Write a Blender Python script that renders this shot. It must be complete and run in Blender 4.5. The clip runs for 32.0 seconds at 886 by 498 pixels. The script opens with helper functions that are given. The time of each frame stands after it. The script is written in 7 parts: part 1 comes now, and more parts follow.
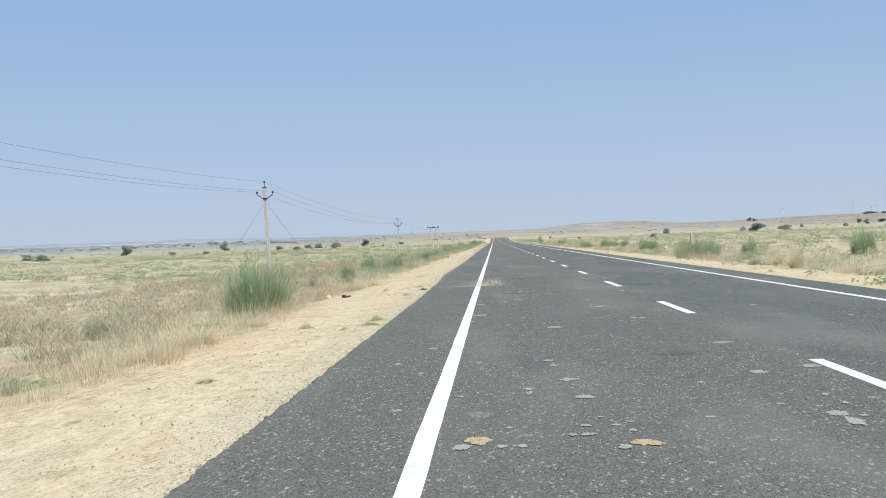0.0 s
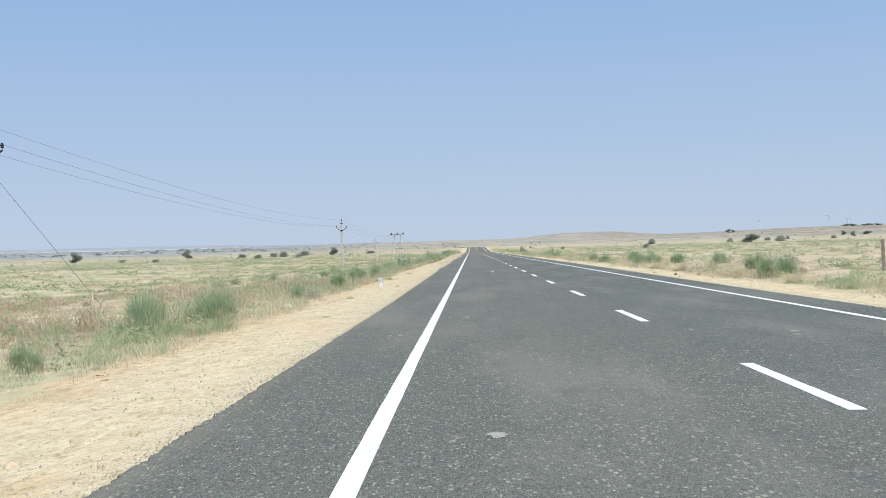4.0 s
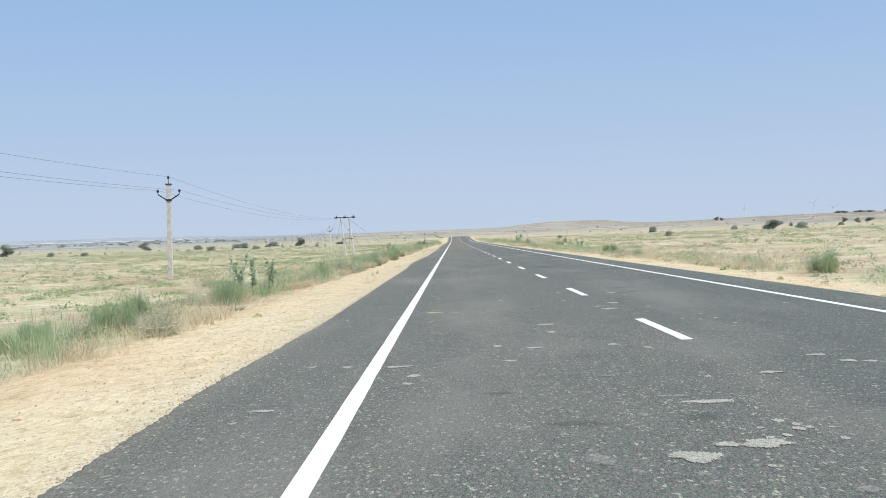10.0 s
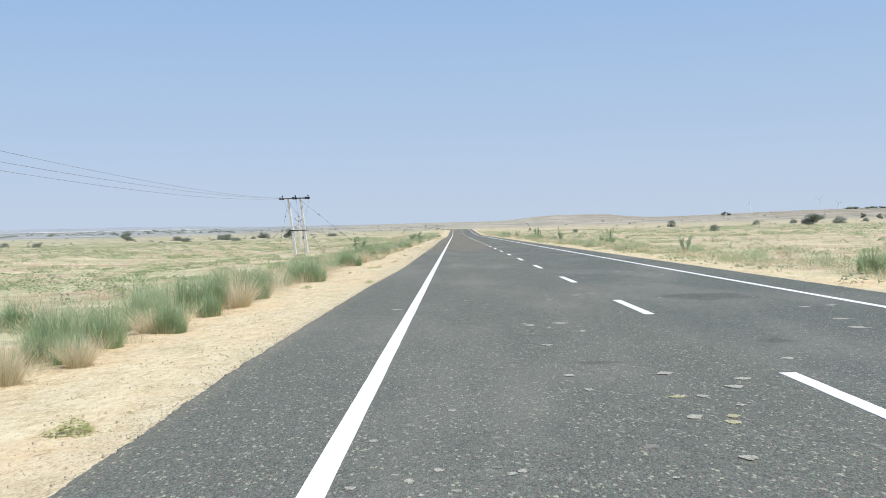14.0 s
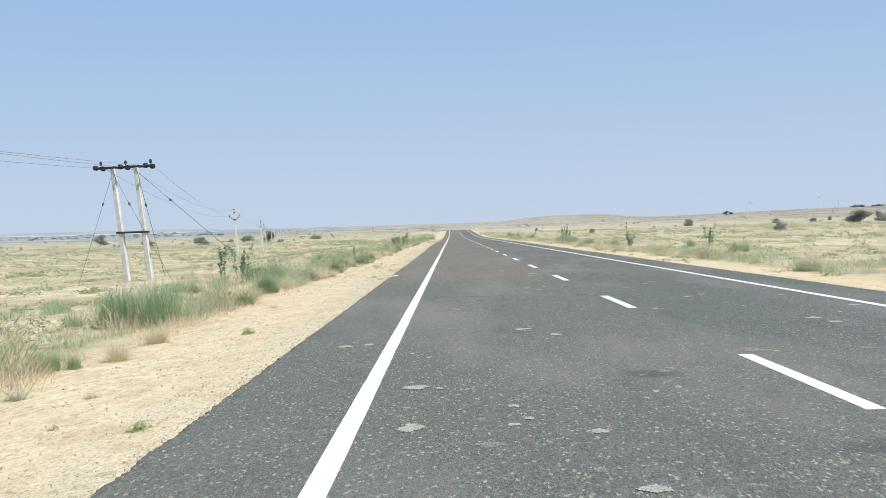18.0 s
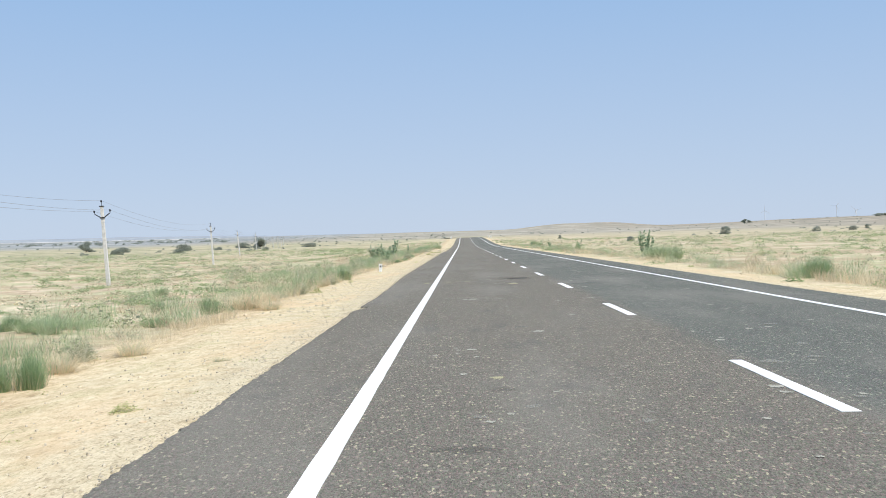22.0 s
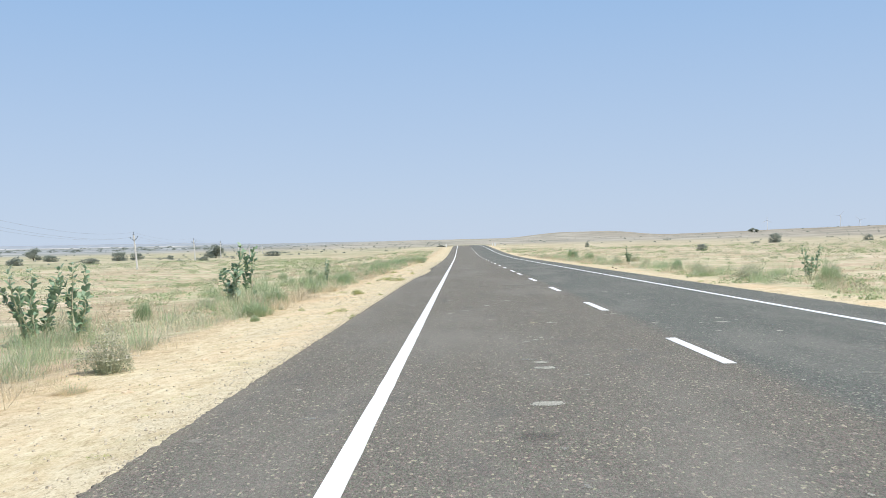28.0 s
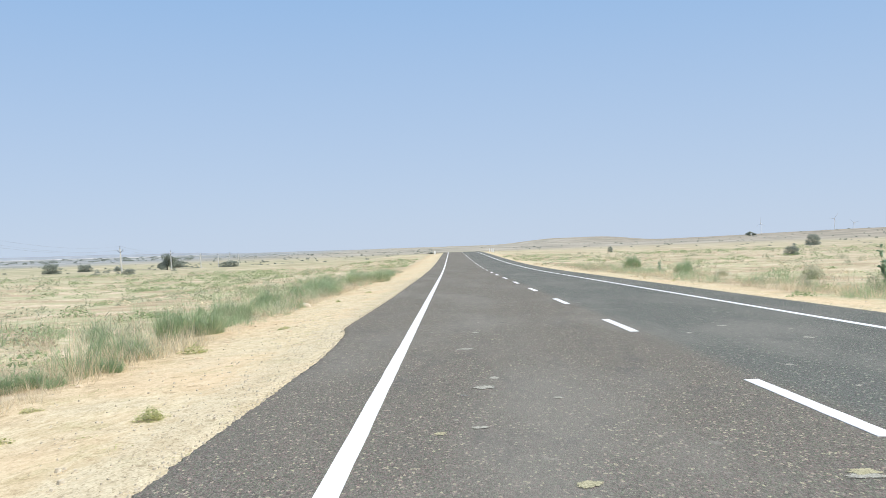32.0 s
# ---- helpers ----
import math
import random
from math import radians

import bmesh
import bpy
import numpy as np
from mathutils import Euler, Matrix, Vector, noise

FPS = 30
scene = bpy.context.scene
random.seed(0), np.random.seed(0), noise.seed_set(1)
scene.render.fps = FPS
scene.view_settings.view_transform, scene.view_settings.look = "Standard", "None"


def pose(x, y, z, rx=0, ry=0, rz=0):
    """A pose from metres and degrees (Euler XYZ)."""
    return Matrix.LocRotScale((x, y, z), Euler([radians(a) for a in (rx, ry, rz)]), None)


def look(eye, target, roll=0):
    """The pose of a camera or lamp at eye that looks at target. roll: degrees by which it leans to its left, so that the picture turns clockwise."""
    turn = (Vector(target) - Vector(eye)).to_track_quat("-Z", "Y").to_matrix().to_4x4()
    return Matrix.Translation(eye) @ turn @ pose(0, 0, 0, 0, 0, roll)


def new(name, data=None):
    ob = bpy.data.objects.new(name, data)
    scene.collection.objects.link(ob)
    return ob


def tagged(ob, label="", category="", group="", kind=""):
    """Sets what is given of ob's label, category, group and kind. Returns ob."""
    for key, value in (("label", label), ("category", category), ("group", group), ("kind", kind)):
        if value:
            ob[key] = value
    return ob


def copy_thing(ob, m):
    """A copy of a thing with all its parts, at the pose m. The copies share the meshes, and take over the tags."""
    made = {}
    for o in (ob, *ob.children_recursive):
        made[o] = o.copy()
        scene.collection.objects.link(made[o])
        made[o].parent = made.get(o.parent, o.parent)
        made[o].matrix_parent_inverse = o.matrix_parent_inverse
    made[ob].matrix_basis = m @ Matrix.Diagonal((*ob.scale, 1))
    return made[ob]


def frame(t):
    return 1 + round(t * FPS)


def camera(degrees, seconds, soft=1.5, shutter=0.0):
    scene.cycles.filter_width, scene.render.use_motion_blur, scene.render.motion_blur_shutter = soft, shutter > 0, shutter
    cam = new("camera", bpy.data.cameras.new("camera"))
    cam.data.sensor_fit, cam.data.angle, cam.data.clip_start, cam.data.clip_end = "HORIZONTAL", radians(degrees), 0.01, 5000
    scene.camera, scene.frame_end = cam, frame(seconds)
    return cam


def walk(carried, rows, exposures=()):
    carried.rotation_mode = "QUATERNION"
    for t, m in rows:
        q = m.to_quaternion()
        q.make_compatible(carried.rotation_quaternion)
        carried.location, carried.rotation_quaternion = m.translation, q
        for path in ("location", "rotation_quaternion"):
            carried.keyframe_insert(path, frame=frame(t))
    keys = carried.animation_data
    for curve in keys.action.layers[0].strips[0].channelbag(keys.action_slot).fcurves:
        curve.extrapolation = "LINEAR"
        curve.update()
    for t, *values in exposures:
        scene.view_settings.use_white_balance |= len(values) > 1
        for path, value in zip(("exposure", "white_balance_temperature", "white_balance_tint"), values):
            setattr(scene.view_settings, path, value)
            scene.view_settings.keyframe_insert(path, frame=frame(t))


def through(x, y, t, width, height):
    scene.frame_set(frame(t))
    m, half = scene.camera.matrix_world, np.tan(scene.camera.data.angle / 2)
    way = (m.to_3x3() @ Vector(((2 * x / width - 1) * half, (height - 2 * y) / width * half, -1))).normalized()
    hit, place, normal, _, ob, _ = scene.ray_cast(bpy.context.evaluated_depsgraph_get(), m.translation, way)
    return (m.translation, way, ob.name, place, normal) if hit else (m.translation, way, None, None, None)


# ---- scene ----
cam = camera(47.55, 32.0, 0.8, 0.04)
PATH = [
    (0.0, pose(0.479, 0.000, 1.260, 89.563, 2.130, 2.911)),
    (0.5, pose(0.541, 4.220, 1.260, 89.747, 1.855, 2.668)),
    (1.0, pose(0.590, 8.477, 1.260, 89.886, 1.620, 2.487)),
    (1.5, pose(0.613, 12.811, 1.260, 89.992, 1.462, 2.372)),
    (2.0, pose(0.632, 17.196, 1.260, 89.990, 1.398, 2.177)),
    (2.5, pose(0.646, 21.647, 1.260, 90.041, 1.437, 2.062)),
    (3.0, pose(0.662, 26.139, 1.260, 89.985, 1.525, 1.798)),
    (3.5, pose(0.679, 30.689, 1.260, 89.998, 1.632, 1.682)),
    (5.5, pose(0.748, 49.635, 1.260, 90.294, 1.393, 1.121)),
    (6.0, pose(0.753, 54.459, 1.260, 90.353, 1.329, 0.947)),
    (6.5, pose(0.751, 59.308, 1.260, 90.274, 1.336, 0.917)),
    (7.0, pose(0.735, 64.174, 1.260, 90.148, 1.361, 0.909)),
    (7.5, pose(0.707, 69.044, 1.260, 90.073, 1.388, 0.942)),
    (8.0, pose(0.715, 73.898, 1.260, 89.914, 1.449, 0.831)),
    (8.5, pose(0.714, 78.891, 1.260, 89.781, 1.560, 0.776)),
    (9.0, pose(0.738, 83.906, 1.260, 89.657, 1.705, 0.713)),
    (9.5, pose(0.782, 88.983, 1.260, 89.571, 1.846, 0.672)),
    (10.0, pose(0.832, 94.114, 1.260, 89.425, 1.952, 0.590)),
    (10.5, pose(0.876, 99.292, 1.260, 89.286, 1.885, 0.492)),
    (11.0, pose(0.899, 104.507, 1.260, 89.135, 1.745, 0.553)),
    (11.5, pose(0.905, 109.716, 1.260, 88.927, 1.588, 0.658)),
    (12.0, pose(0.887, 114.997, 1.260, 88.860, 1.413, 0.767)),
    (12.5, pose(0.860, 120.303, 1.260, 88.895, 1.300, 0.812)),
    (13.0, pose(0.822, 125.609, 1.260, 88.983, 1.262, 0.722)),
    (13.5, pose(0.770, 130.934, 1.260, 89.042, 1.308, 0.705)),
    (14.0, pose(0.724, 136.285, 1.260, 89.015, 1.394, 0.676)),
    (14.5, pose(0.698, 141.672, 1.260, 88.964, 1.445, 0.559)),
    (16.5, pose(0.675, 163.323, 1.260, 88.877, 1.940, 0.361)),
    (17.0, pose(0.681, 168.842, 1.260, 88.958, 1.911, 0.399)),
    (17.5, pose(0.696, 174.428, 1.260, 88.968, 1.820, 0.417)),
    (18.0, pose(0.713, 180.090, 1.260, 89.080, 1.757, 0.492)),
    (18.5, pose(0.735, 185.709, 1.260, 89.106, 1.724, 0.610)),
    (19.0, pose(0.761, 191.272, 1.260, 89.125, 1.670, 0.742)),
    (19.5, pose(0.783, 196.859, 1.260, 89.151, 1.622, 0.831)),
    (20.0, pose(0.803, 202.439, 1.260, 89.096, 1.548, 0.955)),
    (20.5, pose(0.822, 207.972, 1.260, 89.065, 1.512, 1.095)),
    (21.0, pose(0.825, 213.537, 1.260, 89.252, 1.545, 1.199)),
    (21.5, pose(0.835, 219.132, 1.260, 89.382, 1.562, 1.202)),
    (22.0, pose(0.837, 224.773, 1.260, 89.533, 1.552, 1.115)),
    (22.5, pose(0.818, 230.439, 1.260, 89.654, 1.473, 1.042)),
    (23.0, pose(0.793, 236.108, 1.260, 89.751, 1.405, 1.080)),
    (23.5, pose(0.762, 241.828, 1.260, 89.674, 1.365, 1.249)),
    (24.0, pose(0.729, 247.577, 1.260, 89.563, 1.352, 1.460)),
    (24.5, pose(0.698, 253.317, 1.260, 89.512, 1.381, 1.598)),
    (26.5, pose(0.663, 276.070, 1.260, 89.621, 1.517, 1.181)),
    (27.0, pose(0.670, 281.803, 1.260, 89.682, 1.484, 1.030)),
    (27.5, pose(0.692, 287.525, 1.260, 89.813, 1.372, 0.953)),
    (28.0, pose(0.710, 293.237, 1.260, 90.006, 1.296, 0.972)),
    (28.5, pose(0.722, 298.946, 1.260, 90.210, 1.215, 0.973)),
    (29.0, pose(0.710, 304.656, 1.260, 90.360, 1.169, 1.006)),
    (29.5, pose(0.685, 310.425, 1.260, 90.462, 1.158, 1.037)),
    (30.0, pose(0.655, 316.240, 1.260, 90.554, 1.217, 1.052)),
    (30.5, pose(0.638, 322.057, 1.260, 90.488, 1.320, 0.999)),
    (31.0, pose(0.647, 327.843, 1.260, 90.441, 1.450, 0.870)),
    (31.5, pose(0.676, 333.570, 1.260, 90.411, 1.660, 0.716)),
    (32.0, pose(0.709, 339.265, 1.260, 90.410, 1.900, 0.472)),
]
walk(cam, PATH, [(0.0, -0.05, 6360, 10), (4.0, 0.0, 6360, 10), (8.0, 0.04, 6360, 10), (14.0, 0.05, 6420, 10), (20.0, 0.09, 6460, 10), (32.0, 0.1, 6460, 10)])

# ---- world and sun ----
world = bpy.data.worlds.new("world")
scene.world = world
world.use_nodes = True
wt = world.node_tree
sky = wt.nodes.new("ShaderNodeTexSky")
sky.sky_type = "NISHITA"
sky.sun_disc = False
sky.sun_elevation = radians(56)
sky.sun_rotation = radians(128)
sky.air_density, sky.dust_density, sky.ozone_density = 1.0, 0.6, 3.0
# the hazy band of a dry-season sky, palest at the horizon
where = wt.nodes.new("ShaderNodeTexCoord")
split = wt.nodes.new("ShaderNodeSeparateXYZ")
band = wt.nodes.new("ShaderNodeValToRGB")
band.color_ramp.elements[0].position, band.color_ramp.elements[0].color = 0.0, (5.25, 6.22, 7.68, 1)
band.color_ramp.elements[1].position, band.color_ramp.elements[1].color = 0.26, (3.02, 4.8, 7.5, 1)
fade = wt.nodes.new("ShaderNodeMapRange")
fade.inputs["From Min"].default_value, fade.inputs["From Max"].default_value = 0.3, 0.8
fade.inputs["To Min"].default_value, fade.inputs["To Max"].default_value = 0.92, 0.3
haze = wt.nodes.new("ShaderNodeMix")
haze.data_type = "RGBA"
wt.links.new(where.outputs["Generated"], split.inputs[0])
wt.links.new(split.outputs["Z"], band.inputs[0])
wt.links.new(split.outputs["Z"], fade.inputs["Value"])
wt.links.new(fade.outputs[0], haze.inputs["Factor"])
wt.links.new(sky.outputs[0], haze.inputs["A"])
wt.links.new(band.outputs[0], haze.inputs["B"])
wt.links.new(haze.outputs["Result"], wt.nodes["Background"].inputs[0])
wt.nodes["Background"].inputs[1].default_value = 0.1

sun = new("sun", bpy.data.lights.new("sun", "SUN"))
sun.data.energy = 4.7
sun.data.angle = radians(0.6)
sun.data.color = (1.0, 0.955, 0.88)
sun.matrix_world = look((0, 0, 0), (-0.53, 0.41, -1.0))


# ---- materials ----
class Nodes:
    """Short hand for building one node material."""

    def __init__(self, name, rough=0.9, specular=0.2, metal=0.0):
        self.mat = bpy.data.materials.new(name)
        self.mat.use_nodes = True
        self.tree = self.mat.node_tree
        self.bsdf = self.tree.nodes["Principled BSDF"]
        self.bsdf.inputs["Roughness"].default_value = rough
        self.bsdf.inputs["Specular IOR Level"].default_value = specular
        self.bsdf.inputs["Metallic"].default_value = metal
        self.place = self.tree.nodes.new("ShaderNodeNewGeometry")

    def noise(self, scale, detail=3.0, stretch=None, rough=0.55, shift=0.0):
        n = self.tree.nodes.new("ShaderNodeTexNoise")
        n.inputs["Scale"].default_value = scale
        n.inputs["Detail"].default_value = detail
        n.inputs["Roughness"].default_value = rough
        source = self.place.outputs["Position"]
        if stretch or shift:
            m = self.tree.nodes.new("ShaderNodeMapping")
            m.inputs["Scale"].default_value = stretch or (1, 1, 1)
            m.inputs["Location"].default_value = (shift, shift * 1.7, 0)
            self.tree.links.new(source, m.inputs[0])
            source = m.outputs[0]
        self.tree.links.new(source, n.inputs["Vector"])
        return n.outputs["Fac"]

    def ramp(self, fac, stops):
        r = self.tree.nodes.new("ShaderNodeValToRGB")
        for i, (at, colour) in enumerate(stops):
            e = r.color_ramp.elements[i] if i < 2 else r.color_ramp.elements.new(at)
            e.position, e.color = at, (*colour, 1)
        self.tree.links.new(fac, r.inputs[0])
        return r.outputs[0]

    def mix(self, fac, a, b, way="MIX"):
        m = self.tree.nodes.new("ShaderNodeMix")
        m.data_type, m.blend_type = "RGBA", way
        for socket, value in (("Factor", fac), ("A", a), ("B", b)):
            if isinstance(value, (int, float)):
                m.inputs[socket].default_value = value
            elif isinstance(value, tuple):
                m.inputs[socket].default_value = (*value, 1)
            else:
                self.tree.links.new(value, m.inputs[socket])
        return m.outputs["Result"]

    def math(self, op, a, b=0.0, clamp=False):
        m = self.tree.nodes.new("ShaderNodeMath")
        m.operation, m.use_clamp = op, clamp
        for i, value in enumerate((a, b)):
            if isinstance(value, (int, float)):
                m.inputs[i].default_value = value
            else:
                self.tree.links.new(value, m.inputs[i])
        return m.outputs[0]

    def span(self, value, a, b):
        """0 at a, 1 at b, smooth between."""
        m = self.tree.nodes.new("ShaderNodeMapRange")
        m.interpolation_type = "SMOOTHSTEP"
        m.inputs["From Min"].default_value, m.inputs["From Max"].default_value = a, b
        self.tree.links.new(value, m.inputs["Value"])
        return m.outputs[0]

    def axes(self):
        s = self.tree.nodes.new("ShaderNodeSeparateXYZ")
        self.tree.links.new(self.place.outputs["Position"], s.inputs[0])
        return s.outputs

    def island(self):
        return self.place.outputs["Random Per Island"]

    def object_random(self):
        return self.tree.nodes.new("ShaderNodeObjectInfo").outputs["Random"]

    def finish(self, colour, bump=None, strength=0.3, distance=0.02):
        if isinstance(colour, tuple):
            self.bsdf.inputs["Base Color"].default_value = (*colour, 1)
        else:
            self.tree.links.new(colour, self.bsdf.inputs["Base Color"])
        if bump is not None:
            b = self.tree.nodes.new("ShaderNodeBump")
            b.inputs["Strength"].default_value, b.inputs["Distance"].default_value = strength, distance
            self.tree.links.new(bump, b.inputs["Height"])
            self.tree.links.new(b.outputs[0], self.bsdf.inputs["Normal"])
        return self.mat


def plain_stone(name, dark, light, scale=14.0, rough=0.85, bump=0.4):
    n = Nodes(name, rough)
    f = n.noise(scale, 4)
    g = n.noise(scale * 5, 3)
    c = n.ramp(n.math("ADD", n.math("MULTIPLY", f, 0.65), n.math("MULTIPLY", g, 0.35)), [(0.33, dark), (0.67, light)])
    return n.finish(c, g, bump, 0.01)


def leafy(name, stops, rough=0.75, through=0.25):
    """A plant's colour, different from blade to blade and from plant to plant, with light coming through."""
    n = Nodes(name, rough, 0.25)
    f = n.math("ADD", n.math("MULTIPLY", n.island(), 0.7), n.math("MULTIPLY", n.object_random(), 0.3))
    f = n.math("ADD", n.math("MULTIPLY", f, 0.6), n.math("MULTIPLY", n.span(n.noise(0.3, 3, shift=6.0), 0.34, 0.66), 0.4))
    c = n.ramp(f, stops)
    n.finish(c)
    t = n.tree.nodes.new("ShaderNodeBsdfTranslucent")
    n.tree.links.new(c, t.inputs[0])
    m = n.tree.nodes.new("ShaderNodeMixShader")
    m.inputs[0].default_value = through
    out = n.tree.nodes["Material Output"]
    n.tree.links.new(n.bsdf.outputs[0], m.inputs[1])
    n.tree.links.new(t.outputs[0], m.inputs[2])
    n.tree.links.new(m.outputs[0], out.inputs[0])
    return n.mat


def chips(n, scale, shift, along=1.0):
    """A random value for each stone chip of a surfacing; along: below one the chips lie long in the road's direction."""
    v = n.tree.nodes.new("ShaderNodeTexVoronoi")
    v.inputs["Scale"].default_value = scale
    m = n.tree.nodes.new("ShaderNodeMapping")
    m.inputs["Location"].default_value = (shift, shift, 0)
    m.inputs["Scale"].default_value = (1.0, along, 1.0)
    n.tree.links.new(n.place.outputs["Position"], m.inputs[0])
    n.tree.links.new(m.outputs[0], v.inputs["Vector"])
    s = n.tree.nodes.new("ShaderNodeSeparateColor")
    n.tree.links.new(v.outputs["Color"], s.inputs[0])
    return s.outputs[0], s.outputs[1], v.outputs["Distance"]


def ground_material():
    n = Nodes("sandy_ground", 0.95, 0.05)
    x, y, _ = n.axes()
    wob = n.math("MULTIPLY", n.math("SUBTRACT", n.noise(0.45, 4), 0.5), 2.4)
    xw = n.math("ADD", x, wob)
    # bare graded shoulder on both sides of the carriageway, as far as the bend
    left = n.math("MULTIPLY", n.span(xw, -5.0, -3.7), n.math("SUBTRACT", 1.0, n.span(x, 2.0, 3.0)))
    right = n.math("MULTIPLY", n.math("SUBTRACT", 1.0, n.span(xw, 9.3, 10.6)), n.span(x, 2.0, 3.0))
    bare = n.math("MULTIPLY", n.math("ADD", left, right, True), n.math("SUBTRACT", 1.0, n.span(y, 560, 600)))
    fine = n.noise(46, 4, (1, 0.45, 1), 0.75)
    clods = n.noise(9.0, 6, (1, 0.4, 1), 0.68)
    both = n.math("ADD", n.math("MULTIPLY", fine, 0.38), n.math("MULTIPLY", clods, 0.62))
    sand = n.ramp(both, [(0.33, (0.42, 0.335, 0.225)), (0.43, (0.645, 0.545, 0.38)), (0.52, (0.735, 0.645, 0.47)), (0.64, (0.81, 0.73, 0.565))])
    # paler stony wash, warm drifts and a thin film of withered yellow-green growth
    sand = n.mix(n.math("MULTIPLY", n.span(n.noise(0.7, 5, shift=2.0), 0.5, 0.66), 0.5), sand, n.ramp(fine, [(0.38, (0.5, 0.43, 0.31)), (0.6, (0.775, 0.71, 0.565))]))
    sand = n.mix(n.math("MULTIPLY", n.span(n.noise(0.35, 4, (1, 0.5, 1)), 0.46, 0.64), 0.55), sand, (0.75, 0.58, 0.40))
    sand = n.mix(n.math("MULTIPLY", n.span(n.noise(1.3, 7, (1, 0.6, 1), 0.75, 21.0), 0.52, 0.64), 0.5), sand, n.ramp(fine, [(0.36, (0.36, 0.325, 0.18)), (0.62, (0.70, 0.635, 0.42))]))
    # darkest chips put the small shadows between stones into the sand's colour
    bits, _, _ = chips(n, 26, 1.3, 0.5)
    small, _, _ = chips(n, 70, 5.3, 0.5)
    sand = n.mix(0.5, sand, n.ramp(n.math("ADD", n.math("MULTIPLY", bits, 0.5), n.math("MULTIPLY", small, 0.5)), [(0.12, (0.58, 0.54, 0.5)), (0.34, (0.95, 0.94, 0.92)), (0.62, (1.03, 1.03, 1.02)), (0.88, (1.16, 1.17, 1.17))]), "MULTIPLY")
    # washed-out chippings along the edge of the asphalt
    rim = n.math("MULTIPLY", n.math("MULTIPLY", n.span(n.math("ADD", x, n.math("MULTIPLY", clods, 1.1)), -1.5, -0.95), n.math("SUBTRACT", 1.0, n.span(x, 8.5, 8.8))), 0.55)
    sand = n.mix(rim, sand, n.ramp(small, [(0.05, (0.34, 0.305, 0.23)), (0.25, (0.54, 0.485, 0.37)), (0.9, (0.71, 0.65, 0.51))]))
    bank = n.math("MULTIPLY", n.math("SUBTRACT", 1.0, n.span(xw, -4.2, -2.9)), 0.55)
    sand = n.mix(bank, sand, n.ramp(both, [(0.4, (0.37, 0.26, 0.16)), (0.58, (0.74, 0.58, 0.39))]))
    # small holes, dark only in the colour, with no dip in the ground
    holes = n.math("MULTIPLY", n.span(n.noise(4.5, 4, (1, 0.8, 1), 0.7, 63.0), 0.605, 0.68), 0.45)
    sand = n.mix(holes, sand, (0.27, 0.21, 0.12))
    # open field: pale soil and straw with low green herbs and brown weeds in long drifts
    drift = (0.62, 1.0, 1.0)
    soil = n.ramp(n.noise(2.2, 6, rough=0.75), [(0.34, (0.4, 0.325, 0.225)), (0.46, (0.575, 0.485, 0.35)), (0.64, (0.73, 0.635, 0.475))])
    cover = n.mix(n.math("MULTIPLY", n.span(n.noise(0.3, 7, drift, 0.74, 9.0), 0.46, 0.6), 0.45), soil, (0.57, 0.485, 0.325))
    green = n.math("MULTIPLY", n.span(n.noise(0.16, 8, drift, 0.76, 31.0), 0.43, 0.51), n.span(n.noise(1.1, 5, drift, 0.74, 3.0), 0.34, 0.54))
    cover = n.mix(n.math("MULTIPLY", green, 0.62), cover, n.ramp(n.noise(0.8, 4, shift=5.0), [(0.35, (0.235, 0.285, 0.145)), (0.65, (0.39, 0.43, 0.235))]))
    brown = n.math("MULTIPLY", n.span(n.noise(0.12, 8, drift, 0.76, 57.0), 0.46, 0.57), 0.66)
    cover = n.mix(brown, cover, n.ramp(n.noise(1.7, 5, shift=8.0), [(0.35, (0.28, 0.195, 0.135)), (0.65, (0.50, 0.375, 0.26))]))
    specks = n.math("MULTIPLY", n.span(n.noise(0.6, 5, (0.7, 1.2, 1), 0.78, 77.0), 0.56, 0.65), 0.55)
    cover = n.mix(specks, cover, (0.25, 0.235, 0.15))
    # a few hundred metres off the herbs close up into green and tan bands
    off = n.math("SUBTRACT", y, 200.0)
    away = n.math("SQRT", n.math("ADD", n.math("MULTIPLY", x, x), n.math("MULTIPLY", off, off)))
    bands = n.ramp(n.noise(0.04, 8, (1.0, 0.7, 1), 0.74, 17.0), [(0.38, (0.215, 0.24, 0.14)), (0.46, (0.325, 0.325, 0.205)), (0.55, (0.455, 0.4, 0.28)), (0.66, (0.6, 0.525, 0.39))])
    side = n.math("ADD", n.math("ABSOLUTE", n.math("SUBTRACT", x, 3.5)), n.math("MULTIPLY", n.math("ABSOLUTE", off), 0.2))
    cover = n.mix(n.math("MULTIPLY", n.span(side, 55, 170), 0.75), cover, bands)
    # the plain is drier to the right of the road
    dry = n.ramp(n.noise(0.09, 7, drift, 0.74, 44.0), [(0.36, (0.33, 0.27, 0.185)), (0.5, (0.5, 0.42, 0.3)), (0.64, (0.66, 0.575, 0.44))])
    cover = n.mix(n.math("MULTIPLY", n.span(x, 11, 40), 0.45), cover, dry)
    # far off, distance haze painted in: stony rises, scrub belts and flats in layers
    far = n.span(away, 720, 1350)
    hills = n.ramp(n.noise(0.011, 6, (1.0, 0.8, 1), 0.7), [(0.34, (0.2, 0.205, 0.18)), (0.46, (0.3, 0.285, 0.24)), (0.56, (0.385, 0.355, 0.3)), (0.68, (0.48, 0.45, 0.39))])
